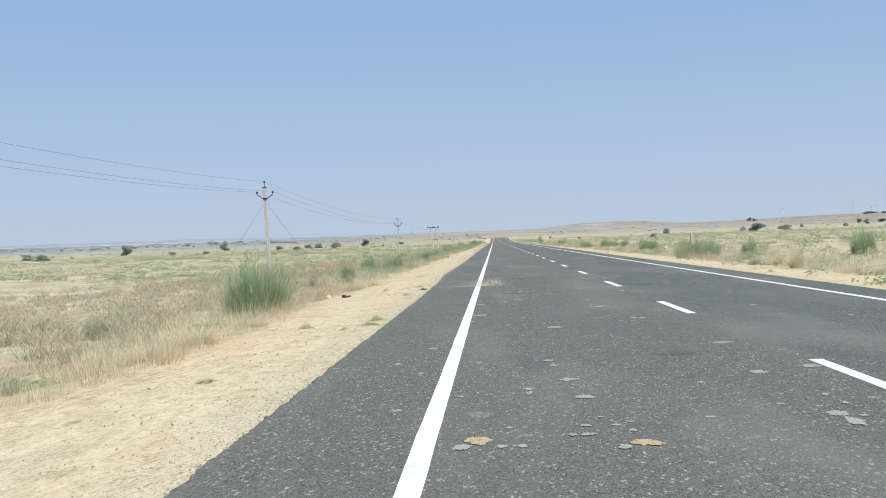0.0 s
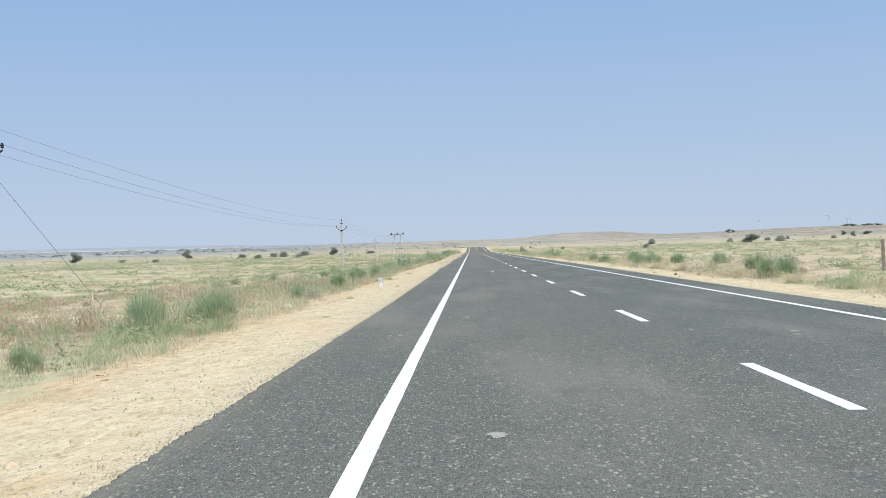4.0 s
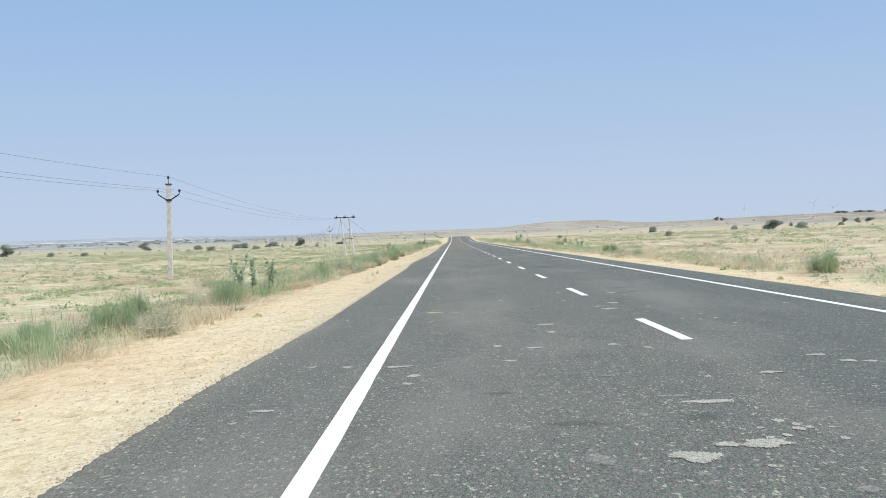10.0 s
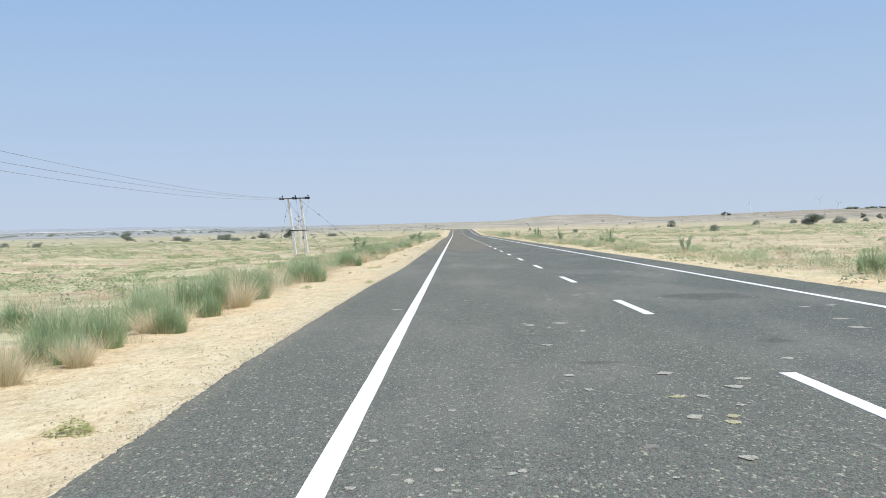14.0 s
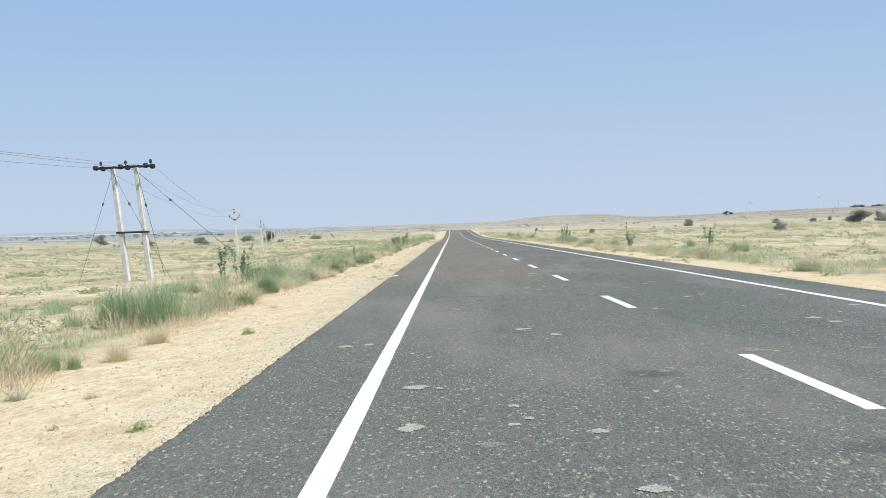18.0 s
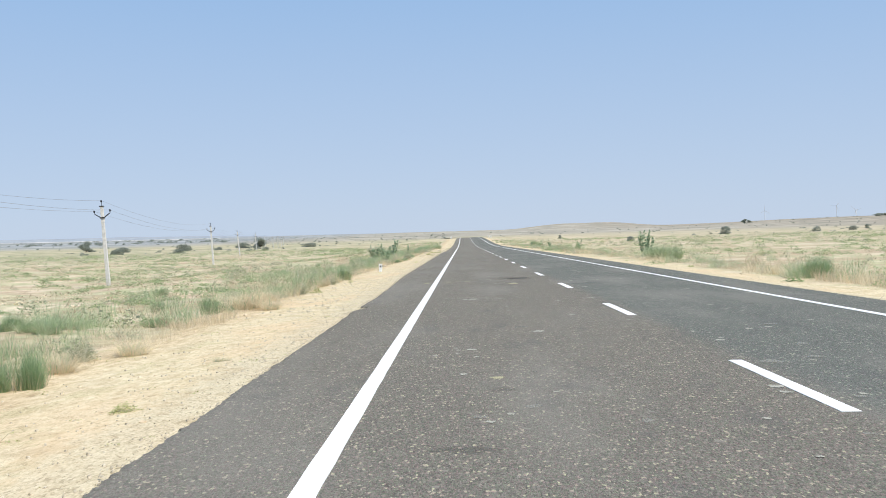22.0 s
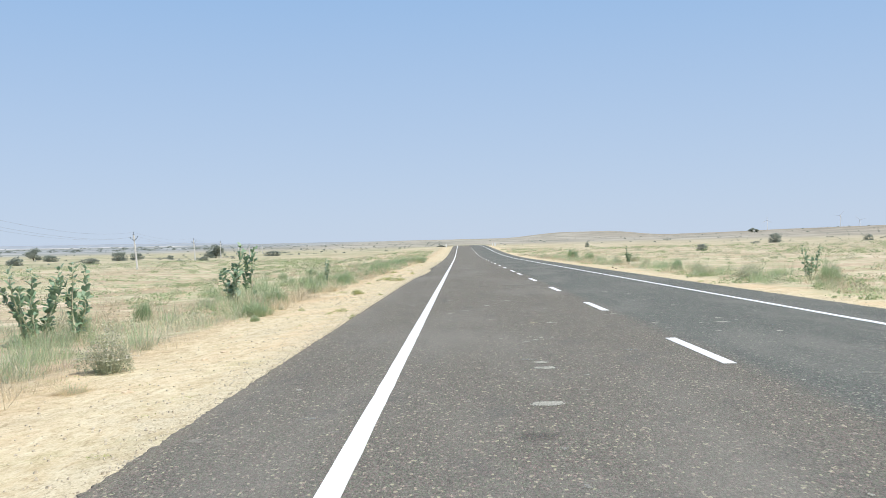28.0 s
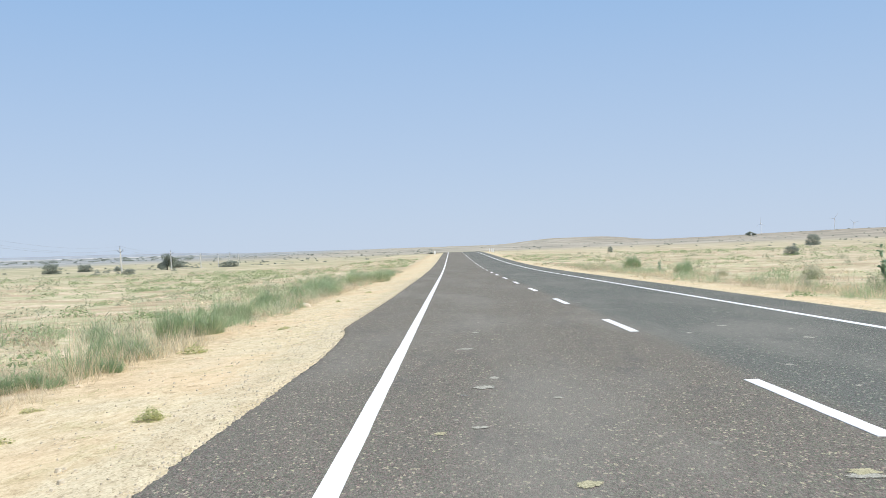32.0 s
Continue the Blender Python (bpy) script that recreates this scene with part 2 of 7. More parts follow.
    # blue-grey is haze put into the colour, the pale end its white glints
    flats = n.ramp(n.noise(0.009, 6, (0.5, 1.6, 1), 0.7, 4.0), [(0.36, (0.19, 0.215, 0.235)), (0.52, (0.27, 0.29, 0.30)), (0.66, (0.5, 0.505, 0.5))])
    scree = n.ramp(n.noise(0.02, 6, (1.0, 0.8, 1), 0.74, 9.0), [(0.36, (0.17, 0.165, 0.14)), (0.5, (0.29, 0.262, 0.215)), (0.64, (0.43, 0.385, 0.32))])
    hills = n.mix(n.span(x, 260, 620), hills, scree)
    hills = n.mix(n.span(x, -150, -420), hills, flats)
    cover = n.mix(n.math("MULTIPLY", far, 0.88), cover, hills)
    # trampled and crusted patches
    sand = n.mix(n.math("MULTIPLY", n.span(n.noise(2.1, 6, (1, 0.8, 1), 0.72, 88.0), 0.47, 0.66), 0.55), sand, (0.78, 0.74, 0.68), "MULTIPLY")
    sand = n.mix(1.0, sand, (0.875, 0.858, 0.8), "MULTIPLY")
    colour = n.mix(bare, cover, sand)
    height = n.math("ADD", n.math("MULTIPLY", fine, 0.6), clods)
    return n.finish(colour, height, 0.28, 0.05)


def asphalt_material():
    n = Nodes("asphalt", 0.92, 0.12)
    x, y, _ = n.axes()
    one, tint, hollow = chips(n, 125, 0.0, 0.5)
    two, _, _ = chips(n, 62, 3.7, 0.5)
    wide = n.noise(0.5, 5, (1.0, 0.25, 1.0))
    cloud = n.noise(7.0, 5, rough=0.75, shift=4.0)
    stone = n.ramp(n.math("ADD", n.math("MULTIPLY", one, 0.72), n.math("MULTIPLY", cloud, 0.28)),
                   [(0.14, (0.07, 0.073, 0.07)), (0.4, (0.114, 0.119, 0.111)), (0.66, (0.148, 0.154, 0.143)), (0.82, (0.185, 0.189, 0.176)), (0.93, (0.29, 0.29, 0.26))])
    stone = n.mix(n.math("MULTIPLY", n.span(two, 0.945, 0.96), 0.7), stone, n.ramp(tint, [(0.2, (0.27, 0.27, 0.24)), (0.9, (0.48, 0.45, 0.36))]))
    stone = n.mix(0.6, stone, n.ramp(tint, [(0.08, (1.34, 0.98, 1.02)), (0.4, (1.08, 1.1, 1.08)), (0.6, (1.08, 1.12, 1.06)), (0.92, (0.98, 1.3, 0.92))]), "MULTIPLY")
    # the later surfacing is browner, and the far lane cleaner and bluer
    seam = n.math("ADD", y, n.math("MULTIPLY", n.math("SUBTRACT", n.noise(0.9, 3), 0.5), 2.5))
    brown = n.math("MULTIPLY", n.span(seam, 203, 208), n.math("SUBTRACT", 1.0, n.math("MULTIPLY", n.span(x, 3.4, 3.9), 0.6)))
    stone = n.mix(n.math("MULTIPLY", brown, 0.9), stone, (1.2, 1.06, 1.0), "MULTIPLY")
    stone = n.mix(n.math("MULTIPLY", n.span(x, 3.4, 3.9), 0.6), stone, (0.82, 0.89, 0.93), "MULTIPLY")
    dust = n.math("MULTIPLY", n.span(wide, 0.44, 0.7), 0.45)
    stone = n.mix(dust, stone, (0.245, 0.235, 0.205))
    worn = n.math("MULTIPLY", n.span(n.noise(1.6, 5, (1, 0.35, 1), 0.68, 12.0), 0.53, 0.7), 0.35)
    stone = n.mix(worn, stone, (0.10, 0.10, 0.099))
    # sand dragged out of a bump in the surface by passing wheels
    trail = n.math("MULTIPLY", n.span(y, 27.2, 27.6), n.math("SUBTRACT", 1.0, n.span(y, 28.6, 34.0)))
    streak = n.math("ADD", n.math("MULTIPLY", n.noise(11.0, 5, (1.0, 0.03, 1.0), 0.7, 2.0), 0.7), n.math("MULTIPLY", n.noise(1.7, 3, (1.0, 0.2, 1.0)), 0.3))
    width = n.math("MULTIPLY", n.span(x, -0.65, 0.25), n.math("SUBTRACT", 1.0, n.span(x, 0.58, 0.8)))
    film = n.math("MULTIPLY", n.math("MULTIPLY", trail, width), n.span(streak, 0.38, 0.6))
    stone = n.mix(n.math("MULTIPLY", film, 0.72), stone, (0.52, 0.45, 0.33))
    lip = n.math("MULTIPLY", n.math("MULTIPLY", n.span(y, 27.5, 27.6), n.math("SUBTRACT", 1.0, n.span(y, 27.66, 27.8))), n.math("SUBTRACT", 1.0, n.span(x, 0.1, 0.9)))
    stone = n.mix(n.math("MULTIPLY", n.math("MULTIPLY", lip, n.span(n.noise(6.0, 4), 0.36, 0.56)), 0.6), stone, (0.5, 0.44, 0.33))
    # thin scattered dust marks
    marks = n.math("MULTIPLY", n.span(n.noise(5.5, 3, (1.0, 0.7, 1), 0.6, 41.0), 0.67, 0.71), 0.45)
    stone = n.mix(marks, stone, (0.31, 0.295, 0.255))
    # sand blown over the broken edges
    edge = n.math("ADD", n.math("SUBTRACT", 1.0, n.span(n.math("ADD", x, n.math("MULTIPLY", cloud, 0.35)), -1.15, -0.95)), n.span(x, 8.15, 8.4))
    stone = n.mix(n.math("MULTIPLY", edge, 0.1), stone, (0.42, 0.35, 0.24))
    return n.finish(stone, n.math("ADD", n.math("MULTIPLY", one, 0.5), n.math("SUBTRACT", 0.5, hollow)), 0.5, 0.008)


def paint_material():
    n = Nodes("road_paint", 0.6, 0.3)
    g = n.noise(60, 3, rough=0.75)
    w = n.noise(3.0, 5, (1.0, 0.5, 1.0), 0.7)
    c = n.ramp(w, [(0.3, (0.66, 0.66, 0.64)), (0.55, (0.80, 0.80, 0.79))])
    c = n.mix(n.math("MULTIPLY", n.span(g, 0.66, 0.74), 0.45), c, (0.32, 0.31, 0.29))
    x, y, _ = n.axes()
    film = n.math("MULTIPLY", n.math("MULTIPLY", n.span(y, 26.6, 27.6), n.math("SUBTRACT", 1.0, n.span(y, 29.5, 35.0))), n.math("SUBTRACT", 1.0, n.span(x, 1.0, 1.5)))
    c = n.mix(n.math("MULTIPLY", film, 0.7), c, (0.62, 0.51, 0.35))
    return n.finish(c, g, 0.25, 0.004)


def film_material(name, dark, light, cover, soft, grain=0.7):
    """A thin film on the asphalt, worn through by the stones under it and thinning out to its rim."""
    n = Nodes(name, 0.95, 0.1)
    rim = n.tree.nodes.new("ShaderNodeAttribute")
    rim.attribute_name = "rim"
    one, _, _ = chips(n, 125, 0.0, 0.5)
    blur = n.noise(16, 4, (1, 0.5, 1), 0.7)
    f = n.math("ADD", n.math("MULTIPLY", one, 0.5), n.math("MULTIPLY", blur, 0.5))
    c = n.ramp(f, [(0.3, dark), (0.68, light)])
    broad = n.noise(3.2, 4, (1, 0.6, 1), 0.65, 8.0)
    ragged = n.math("ADD", rim.outputs["Fac"], n.math("MULTIPLY", n.math("SUBTRACT", n.math("ADD", n.math("MULTIPLY", f, 0.5), n.math("MULTIPLY", broad, 0.5)), 0.5), 2.0 * grain))
    n.tree.links.new(n.math("MULTIPLY", n.span(ragged, 0.08, soft), cover), n.bsdf.inputs["Alpha"])
    return n.finish(c, f, 0.3, 0.006)


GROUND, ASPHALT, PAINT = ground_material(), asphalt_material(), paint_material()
CONCRETE = plain_stone("pole_concrete", (0.4, 0.38, 0.345), (0.62, 0.6, 0.555), 5.0)
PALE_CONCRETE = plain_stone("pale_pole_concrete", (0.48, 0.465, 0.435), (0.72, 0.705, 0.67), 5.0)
WHITEWASH = plain_stone("whitewash", (0.60, 0.60, 0.58), (0.82, 0.82, 0.80), 9.0)
FADED = plain_stone("faded_paint", (0.5, 0.52, 0.54), (0.72, 0.74, 0.76), 16.0)
SANDSTONE = plain_stone("red_sandstone", (0.42, 0.31, 0.24), (0.7, 0.58, 0.48), 7.0)
ROCK = plain_stone("pale_rock", (0.42, 0.34, 0.25), (0.68, 0.58, 0.45), 8.0)
# the blue-grey of these hills has the haze of distance mixed into it
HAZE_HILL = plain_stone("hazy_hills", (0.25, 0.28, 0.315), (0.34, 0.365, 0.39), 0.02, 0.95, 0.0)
PALE_FLAT = plain_stone("pale_flats", (0.4, 0.39, 0.375), (0.64, 0.62, 0.6), 0.03, 0.95, 0.0)
SCRUB_BELT = plain_stone("far_scrub", (0.18, 0.2, 0.19), (0.34, 0.34, 0.31), 0.05, 0.95, 0.0)
CLOD = plain_stone("earth_clods", (0.42, 0.31, 0.2), (0.76, 0.63, 0.45), 11.0, 0.95, 0.6)
PEBBLE = plain_stone("pebbles", (0.38, 0.325, 0.24), (0.68, 0.61, 0.48), 30.0)
MUD = film_material("dried_mud", (0.27, 0.265, 0.225), (0.46, 0.45, 0.385), 0.92, 0.4)
DUST = film_material("dust_film", (0.24, 0.24, 0.215), (0.4, 0.395, 0.345), 0.5, 0.75, 1.0)
YELLOW_MUD = film_material("yellow_mud", (0.3, 0.285, 0.18), (0.5, 0.465, 0.31), 0.92, 0.42)
OCHRE_MUD = film_material("ochre_mud", (0.36, 0.28, 0.165), (0.6, 0.48, 0.31), 0.92, 0.36)
TAR = film_material("tar_stain", (0.05, 0.052, 0.052), (0.085, 0.087, 0.085), 0.26, 1.2, 0.9)
DUNG_AND_FOOT = plain_stone("dung_and_foot", (0.025, 0.021, 0.017), (0.11, 0.088, 0.066), 45.0, 0.95, 1.0)
IRON = plain_stone("painted_iron", (0.02, 0.02, 0.022), (0.06, 0.06, 0.06), 20.0, 0.5, 0.2)
PORCELAIN = plain_stone("dark_porcelain", (0.016, 0.018, 0.024), (0.045, 0.048, 0.058), 8.0, 0.25, 0.05)
WIRE = plain_stone("weathered_wire", (0.2, 0.21, 0.23), (0.34, 0.35, 0.38), 9.0, 0.6, 0.1)
STAY = plain_stone("dark_stay_wire", (0.07, 0.07, 0.075), (0.15, 0.15, 0.16), 9.0, 0.6, 0.1)
ENAMEL = plain_stone("white_enamel", (0.74, 0.75, 0.76), (0.82, 0.82, 0.82), 2.0, 0.4, 0.05)
BLACK = plain_stone("black_paint", (0.02, 0.02, 0.02), (0.04, 0.04, 0.04), 9.0, 0.6, 0.1)
INK = plain_stone("worn_ink", (0.16, 0.165, 0.17), (0.42, 0.43, 0.44), 40.0)
BARK = plain_stone("bark", (0.07, 0.055, 0.04), (0.19, 0.15, 0.11), 9.0, 0.9, 0.6)
PALE_STEM = plain_stone("pale_stem", (0.36, 0.36, 0.24), (0.55, 0.52, 0.36), 9.0)
GREEN = leafy("green_stems", [(0.0, (0.27, 0.37, 0.195)), (0.45, (0.375, 0.48, 0.275)), (0.8, (0.5, 0.575, 0.36)), (1.0, (0.7, 0.66, 0.46))], 0.75, 0.55)
STRAW = leafy("straw", [(0.0, (0.58, 0.485, 0.315)), (0.5, (0.74, 0.64, 0.45)), (1.0, (0.87, 0.79, 0.6))], 0.8, 0.5)
BROWN_WEED = leafy("brown_weeds", [(0.0, (0.42, 0.345, 0.235)), (0.5, (0.575, 0.485, 0.345)), (1.0, (0.74, 0.645, 0.485))], 0.8, 0.5)
GREY_STEMS = leafy("grey_green_stems", [(0.0, (0.33, 0.355, 0.235)), (0.5, (0.455, 0.47, 0.325)), (1.0, (0.63, 0.605, 0.45))], 0.8, 0.5)
FLUFF = leafy("pale_flower_spikes", [(0.0, (0.64, 0.6, 0.5)), (1.0, (0.82, 0.79, 0.7))], 0.8, 0.4)
# wide range: leaf shadows and pale highlights are put into the colours
MILKLEAF = leafy("milkweed_leaf", [(0.0, (0.15, 0.24, 0.14)), (0.5, (0.29, 0.4, 0.26)), (1.0, (0.6, 0.67, 0.53))], 0.4, 0.3)
HERBGREEN = leafy("low_herb", [(0.0, (0.29, 0.345, 0.14)), (0.5, (0.43, 0.46, 0.2)), (1.0, (0.63, 0.6, 0.33))], 0.8, 0.45)
FIELDGREEN = leafy("field_herbs", [(0.0, (0.25, 0.335, 0.165)), (0.5, (0.37, 0.445, 0.24)), (1.0, (0.54, 0.565, 0.35))], 0.8, 0.5)
# some blue-grey of the distance haze is mixed into this green
CROWN = leafy("dark_foliage", [(0.0, (0.24, 0.275, 0.235)), (0.6, (0.34, 0.37, 0.31)), (1.0, (0.46, 0.48, 0.4))], 0.8, 0.5)


# ---- the lie of the land ----
def step(a, b, u):
    """Smooth step from 0 at a to 1 at b."""
    u = min(1.0, max(0.0, (u - a) / (b - a)))
    return u * u * (3 - 2 * u)


def rise(y):
    """Height of the carriageway along its length."""
    return 2.3 * step(400, 640, y) - 1.7 * step(642, 760, y)


def lie(x, y):
    """Height of the land, without its small bumps."""
    d = math.hypot(x - 3.5, y - 200)
    z = 0.0115 * (d - 500) ** 2 / (d - 200) if d > 500 else 0.0
    near = rise(y) * (1 - 0.75 * step(15, 90, abs(x - 3.5)))
    if x < 3.5:
        u = -x - 3.9
        z += near - 0.04 - 0.12 * step(-2.7, 0, u) - 0.11 * step(0, 1.2, u) - 0.1 * step(1.2, 8, u) - 0.9 * step(8, 21, u) + 0.6 * step(24, 60, u)
    else:
        u = x - 8.3
        z += near - 0.04 - 0.12 * step(1.5, 6, u) + 0.35 * step(2, 5, u) * (1 - step(80, 140, y)) + 0.5 * step(20, 90, u)
    b = math.degrees(math.atan2(x - 3.5, max(1.0, y)))
    if d > 900:
        z += 11 * step(1100, 1900, d) * step(9, 20, b)
        z += 19 * step(2900, 3900, d) * step(2.0, 5.5, b) * (1 - step(7.5, 11, b))
    return z


def land(x, y):
    """Height of the ground with its bumps."""
    z = lie(x, y)
    if -1.0 < x < 8.0 and y < 612:
        return z - 0.12
    off = max(-1.0 - x, x - 8.0)
    p = Vector((x, y, 0))
    z += 0.012 * noise.noise(p * 2.3) + 0.022 * noise.noise(p * 0.8) * step(0.3, 1.5, off)
    z += step(2.5, 7, off) * (0.07 * noise.noise(p * 0.45) + 0.12 * noise.noise(p * 0.13))
    z += step(60, 300, off) * 0.5 * noise.noise(p * 0.02) + step(500, 1500, off + abs(y - 200)) * 2.0 * noise.noise(p * 0.0023)
    return z


def road_at(s, across):
    """A point of the carriageway, s metres along it: straight, then bending away to the left."""
    bend, r = 612.0, 150.0
    if s <= bend:
        return Vector((across, s, rise(s)))
    a = min((s - bend) / r, 1.15)
    rest = max(0.0, s - bend - 1.15 * r)
    centre = Vector((3.5 - r, bend, 0))
    p = centre + (r + across - 3.5) * Vector((math.cos(a), math.sin(a), 0)) + rest * Vector((-math.sin(a), math.cos(a), 0))
    mid = centre + r * Vector((math.cos(a), math.sin(a), 0)) + rest * Vector((-math.sin(a), math.cos(a), 0))
    p.z = lie(mid.x, mid.y) + 0.08
    return p


# ---- mesh helpers ----
def thing(name, label, category, group="", at=(0, 0, 0)):
    ob = new(name)
    ob.location = at
    return tagged(ob, label, category, group)


def mesh_of(name, verts, faces, material, smooth=False):
    me = bpy.data.meshes.new(name)
    me.from_pydata([tuple(v) for v in verts], [], faces)
    me.materials.append(material)
    if smooth:
        me.polygons.foreach_set("use_smooth", [True] * len(me.polygons))
    me.update()
    return me


def part(name, data, parent=None, label="", at=None):
    ob = new(name, data)
    if parent is not None:
        ob.parent = parent
    if at is not None:
        ob.location = at
    return tagged(ob, label)


def tube(path, radii, sides=6, cap=True):
    """Verts and faces of a tube along a path."""
    verts, faces = [], []
    path = [Vector(p) for p in path]
    for i, p in enumerate(path):
        way = (path[min(i + 1, len(path) - 1)] - path[max(i - 1, 0)]).normalized()
        side = way.cross(Vector((0, 0, 1)) if abs(way.z) < 0.9 else Vector((1, 0, 0))).normalized()
        up = side.cross(way)
        r = radii[i] if isinstance(radii, (list, tuple)) else radii
        for k in range(sides):
            a = 2 * math.pi * k / sides
            verts.append(p + r * (math.cos(a) * side + math.sin(a) * up))
    for i in range(len(path) - 1):
        for k in range(sides):
            a, b = i * sides + k, i * sides + (k + 1) % sides
            faces.append((a, b, b + sides, a + sides))
    if cap:
        faces.append(tuple(range(sides - 1, -1, -1)))
        faces.append(tuple(range(len(verts) - sides, len(verts))))
    return verts, faces


def lathe(profile, sides=12):
    """Verts and faces of a turned shape from (radius, height) pairs."""
    verts = [(r * math.cos(2 * math.pi * k / sides), r * math.sin(2 * math.pi * k / sides), z) for r, z in profile for k in range(sides)]
    faces = [(i * sides + k, i * sides + (k + 1) % sides, (i + 1) * sides + (k + 1) % sides, (i + 1) * sides + k)
             for i in range(len(profile) - 1) for k in range(sides)]
    faces += [tuple(range(sides - 1, -1, -1)), tuple(range(len(verts) - sides, len(verts)))]
    return verts, faces


def box(x0, x1, y0, y1, z0, z1, taper=1.0):
    cx, cy = (x0 + x1) / 2, (y0 + y1) / 2
    v = [(x0, y0, z0), (x1, y0, z0), (x1, y1, z0), (x0, y1, z0)]
    v += [(cx + (a - cx) * taper, cy + (b - cy) * taper, z1) for a, b, _ in v]
    return v, [(3, 2, 1, 0), (4, 5, 6, 7), (0, 1, 5, 4), (1, 2, 6, 5), (2, 3, 7, 6), (3, 0, 4, 7)]


def joined(*pieces):
    verts, faces = [], []
    for v, f in pieces:
        n = len(verts)
        verts += [Vector(p) for p in v]
        faces += [tuple(i + n for i in q) for q in f]
    return verts, faces


def bevelled(name, verts, faces, material, width, segments=2):
    bm = bmesh.new()
    vs = [bm.verts.new(v) for v in verts]
    for f in faces:
        bm.faces.new([vs[i] for i in f])
    bmesh.ops.recalc_face_normals(bm, faces=bm.faces)
    bmesh.ops.bevel(bm, geom=bm.edges[:], offset=width, segments=segments, affect="EDGES", profile=0.6)
    me = bpy.data.meshes.new(name)
    bm.to_mesh(me)
    bm.free()
    me.materials.append(material)
    return me


def lump(rng, size, rough=0.28, detail=2):
    """An uneven stone-like lump standing on z = 0."""
    bm = bmesh.new()
    bmesh.ops.create_icosphere(bm, subdivisions=detail, radius=1)
    off = Vector((rng.uniform(-50, 50), rng.uniform(-50, 50), 0))
    for v in bm.verts:
        n = 1 + rough * noise.noise(v.co * 1.3 + off) + rough * 0.5 * noise.noise(v.co * 3.1 + off)
        v.co = Vector((v.co.x * size[0] * n, v.co.y * size[1] * n, max(-0.2, v.co.z) * size[2] * n))
    verts = [v.co.copy() for v in bm.verts]
    faces = [tuple(v.index for v in f.verts) for f in bm.faces]
    bm.free()
    return verts, faces


# ---- ground ----
def spread(a, b, first, grow, most):
    """Positions from a to b in steps that grow."""
    out, d = [a], first
    while out[-1] < b:
        out.append(out[-1] + d)
        d = min(d * grow, most)
    return out


def make_ground():
    near_left = [-1.0 - v for v in spread(0.0, 9.0, 0.3, 1.0, 0.3)]
    far_left = [near_left[-1] - v for v in spread(0.5, 4600, 0.5, 1.075, 160)]
    near_right = [8.0 + v for v in spread(0.0, 5.0, 0.3, 1.0, 0.3)]
    far_right = [near_right[-1] + v for v in spread(0.5, 4600, 0.5, 1.075, 160)]
    xs = sorted(set(far_left + near_left + [-0.9, 0.5, 2.0, 3.5, 5.0, 6.5, 7.9] + near_right + far_right))
    ys = [-12 - v for v in spread(2, 1200, 2, 1.2, 120)][::-1] + spread(-12, 410, 0.7, 1.0, 0.7) 
    ys += [ys[-1] + v for v in spread(0.8, 4300, 0.8, 1.035, 90)]
    verts = [(x, y, land(x, y)) for y in ys for x in xs]
    n = len(xs)
    faces = [(j * n + i, j * n + i + 1, (j + 1) * n + i + 1, (j + 1) * n + i) for j in range(len(ys) - 1) for i in range(n - 1)]
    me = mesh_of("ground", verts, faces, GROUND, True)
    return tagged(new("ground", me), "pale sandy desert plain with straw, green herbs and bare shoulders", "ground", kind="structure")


ground = make_ground()


# ---- road ----
EDGE_AT = (0, 24, 32, 38, 60, 95, 103, 110, 140, 146, 160, 172, 200, 232, 242.5, 243.6, 244.1, 244.55, 244.75, 248, 252, 262, 300, 330, 340, 344, 352, 356, 358, 372, 420)
EDGE_IS = (-1.29, -1.25, -1.3, -1.42, -1.28, -1.3, -1.44, -1.27, -1.3, -1.42, -1.36, -1.14, -1.14, -1.17, -1.21, -1.26, -1.12, -1.06, -1.23, -1.18, -1.22, -1.36, -1.36, -1.36, -1.3, -1.12, -1.0, -1.1, -1.3, -1.2, -1.25)


def left_edge(s):
    """The broken outer edge of the near shoulder."""
    w = float(np.interp(s, EDGE_AT, EDGE_IS))
    return w + 0.015 * noise.noise(Vector((s * 0.9, 3.1, 0))) + 0.012 * noise.noise(Vector((s * 3.1, 7.7, 0))) + 0.02 * noise.noise(Vector((s * 11.3, 5.7, 0))) + 0.03 * noise.noise(Vector((s * 23.0, 9.7, 0)))


def right_edge(s):
    return 8.1 + 0.22 * step(60, 100, s) + 0.12 * step(240, 290, s) + 0.02 * noise.noise(Vector((s * 0.9, 13.1, 0))) + 0.03 * noise.noise(Vector((s * 4.7, 17.7, 0)))


def make_road():
    along = spread(-12, 420, 0.05, 1.0, 0.05) + [421 + 2 * k for k in range(330)]
    verts, faces = [], []
    for s in along:
        l, r = left_edge(s), right_edge(s)
        for across, drop in ((l - 0.05, 0.13), (l, 0.012), (l + 0.06, 0.0), (0, 0), (3.5, -0.0), (7, 0), (r - 0.06, 0), (r, 0.012), (r + 0.05, 0.13)):
            p = road_at(s, across)
            verts.append((p.x, p.y, p.z - drop))
    n = 9
    for j in range(len(along) - 1):
        for i in range(n - 1):
            faces.append((j * n + i, j * n + i + 1, (j + 1) * n + i + 1, (j + 1) * n + i))
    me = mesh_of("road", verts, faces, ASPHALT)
    return tagged(new("road", me), "two-lane asphalt road with white lines and dusty worn surface", "road", kind="structure")


road = make_road()


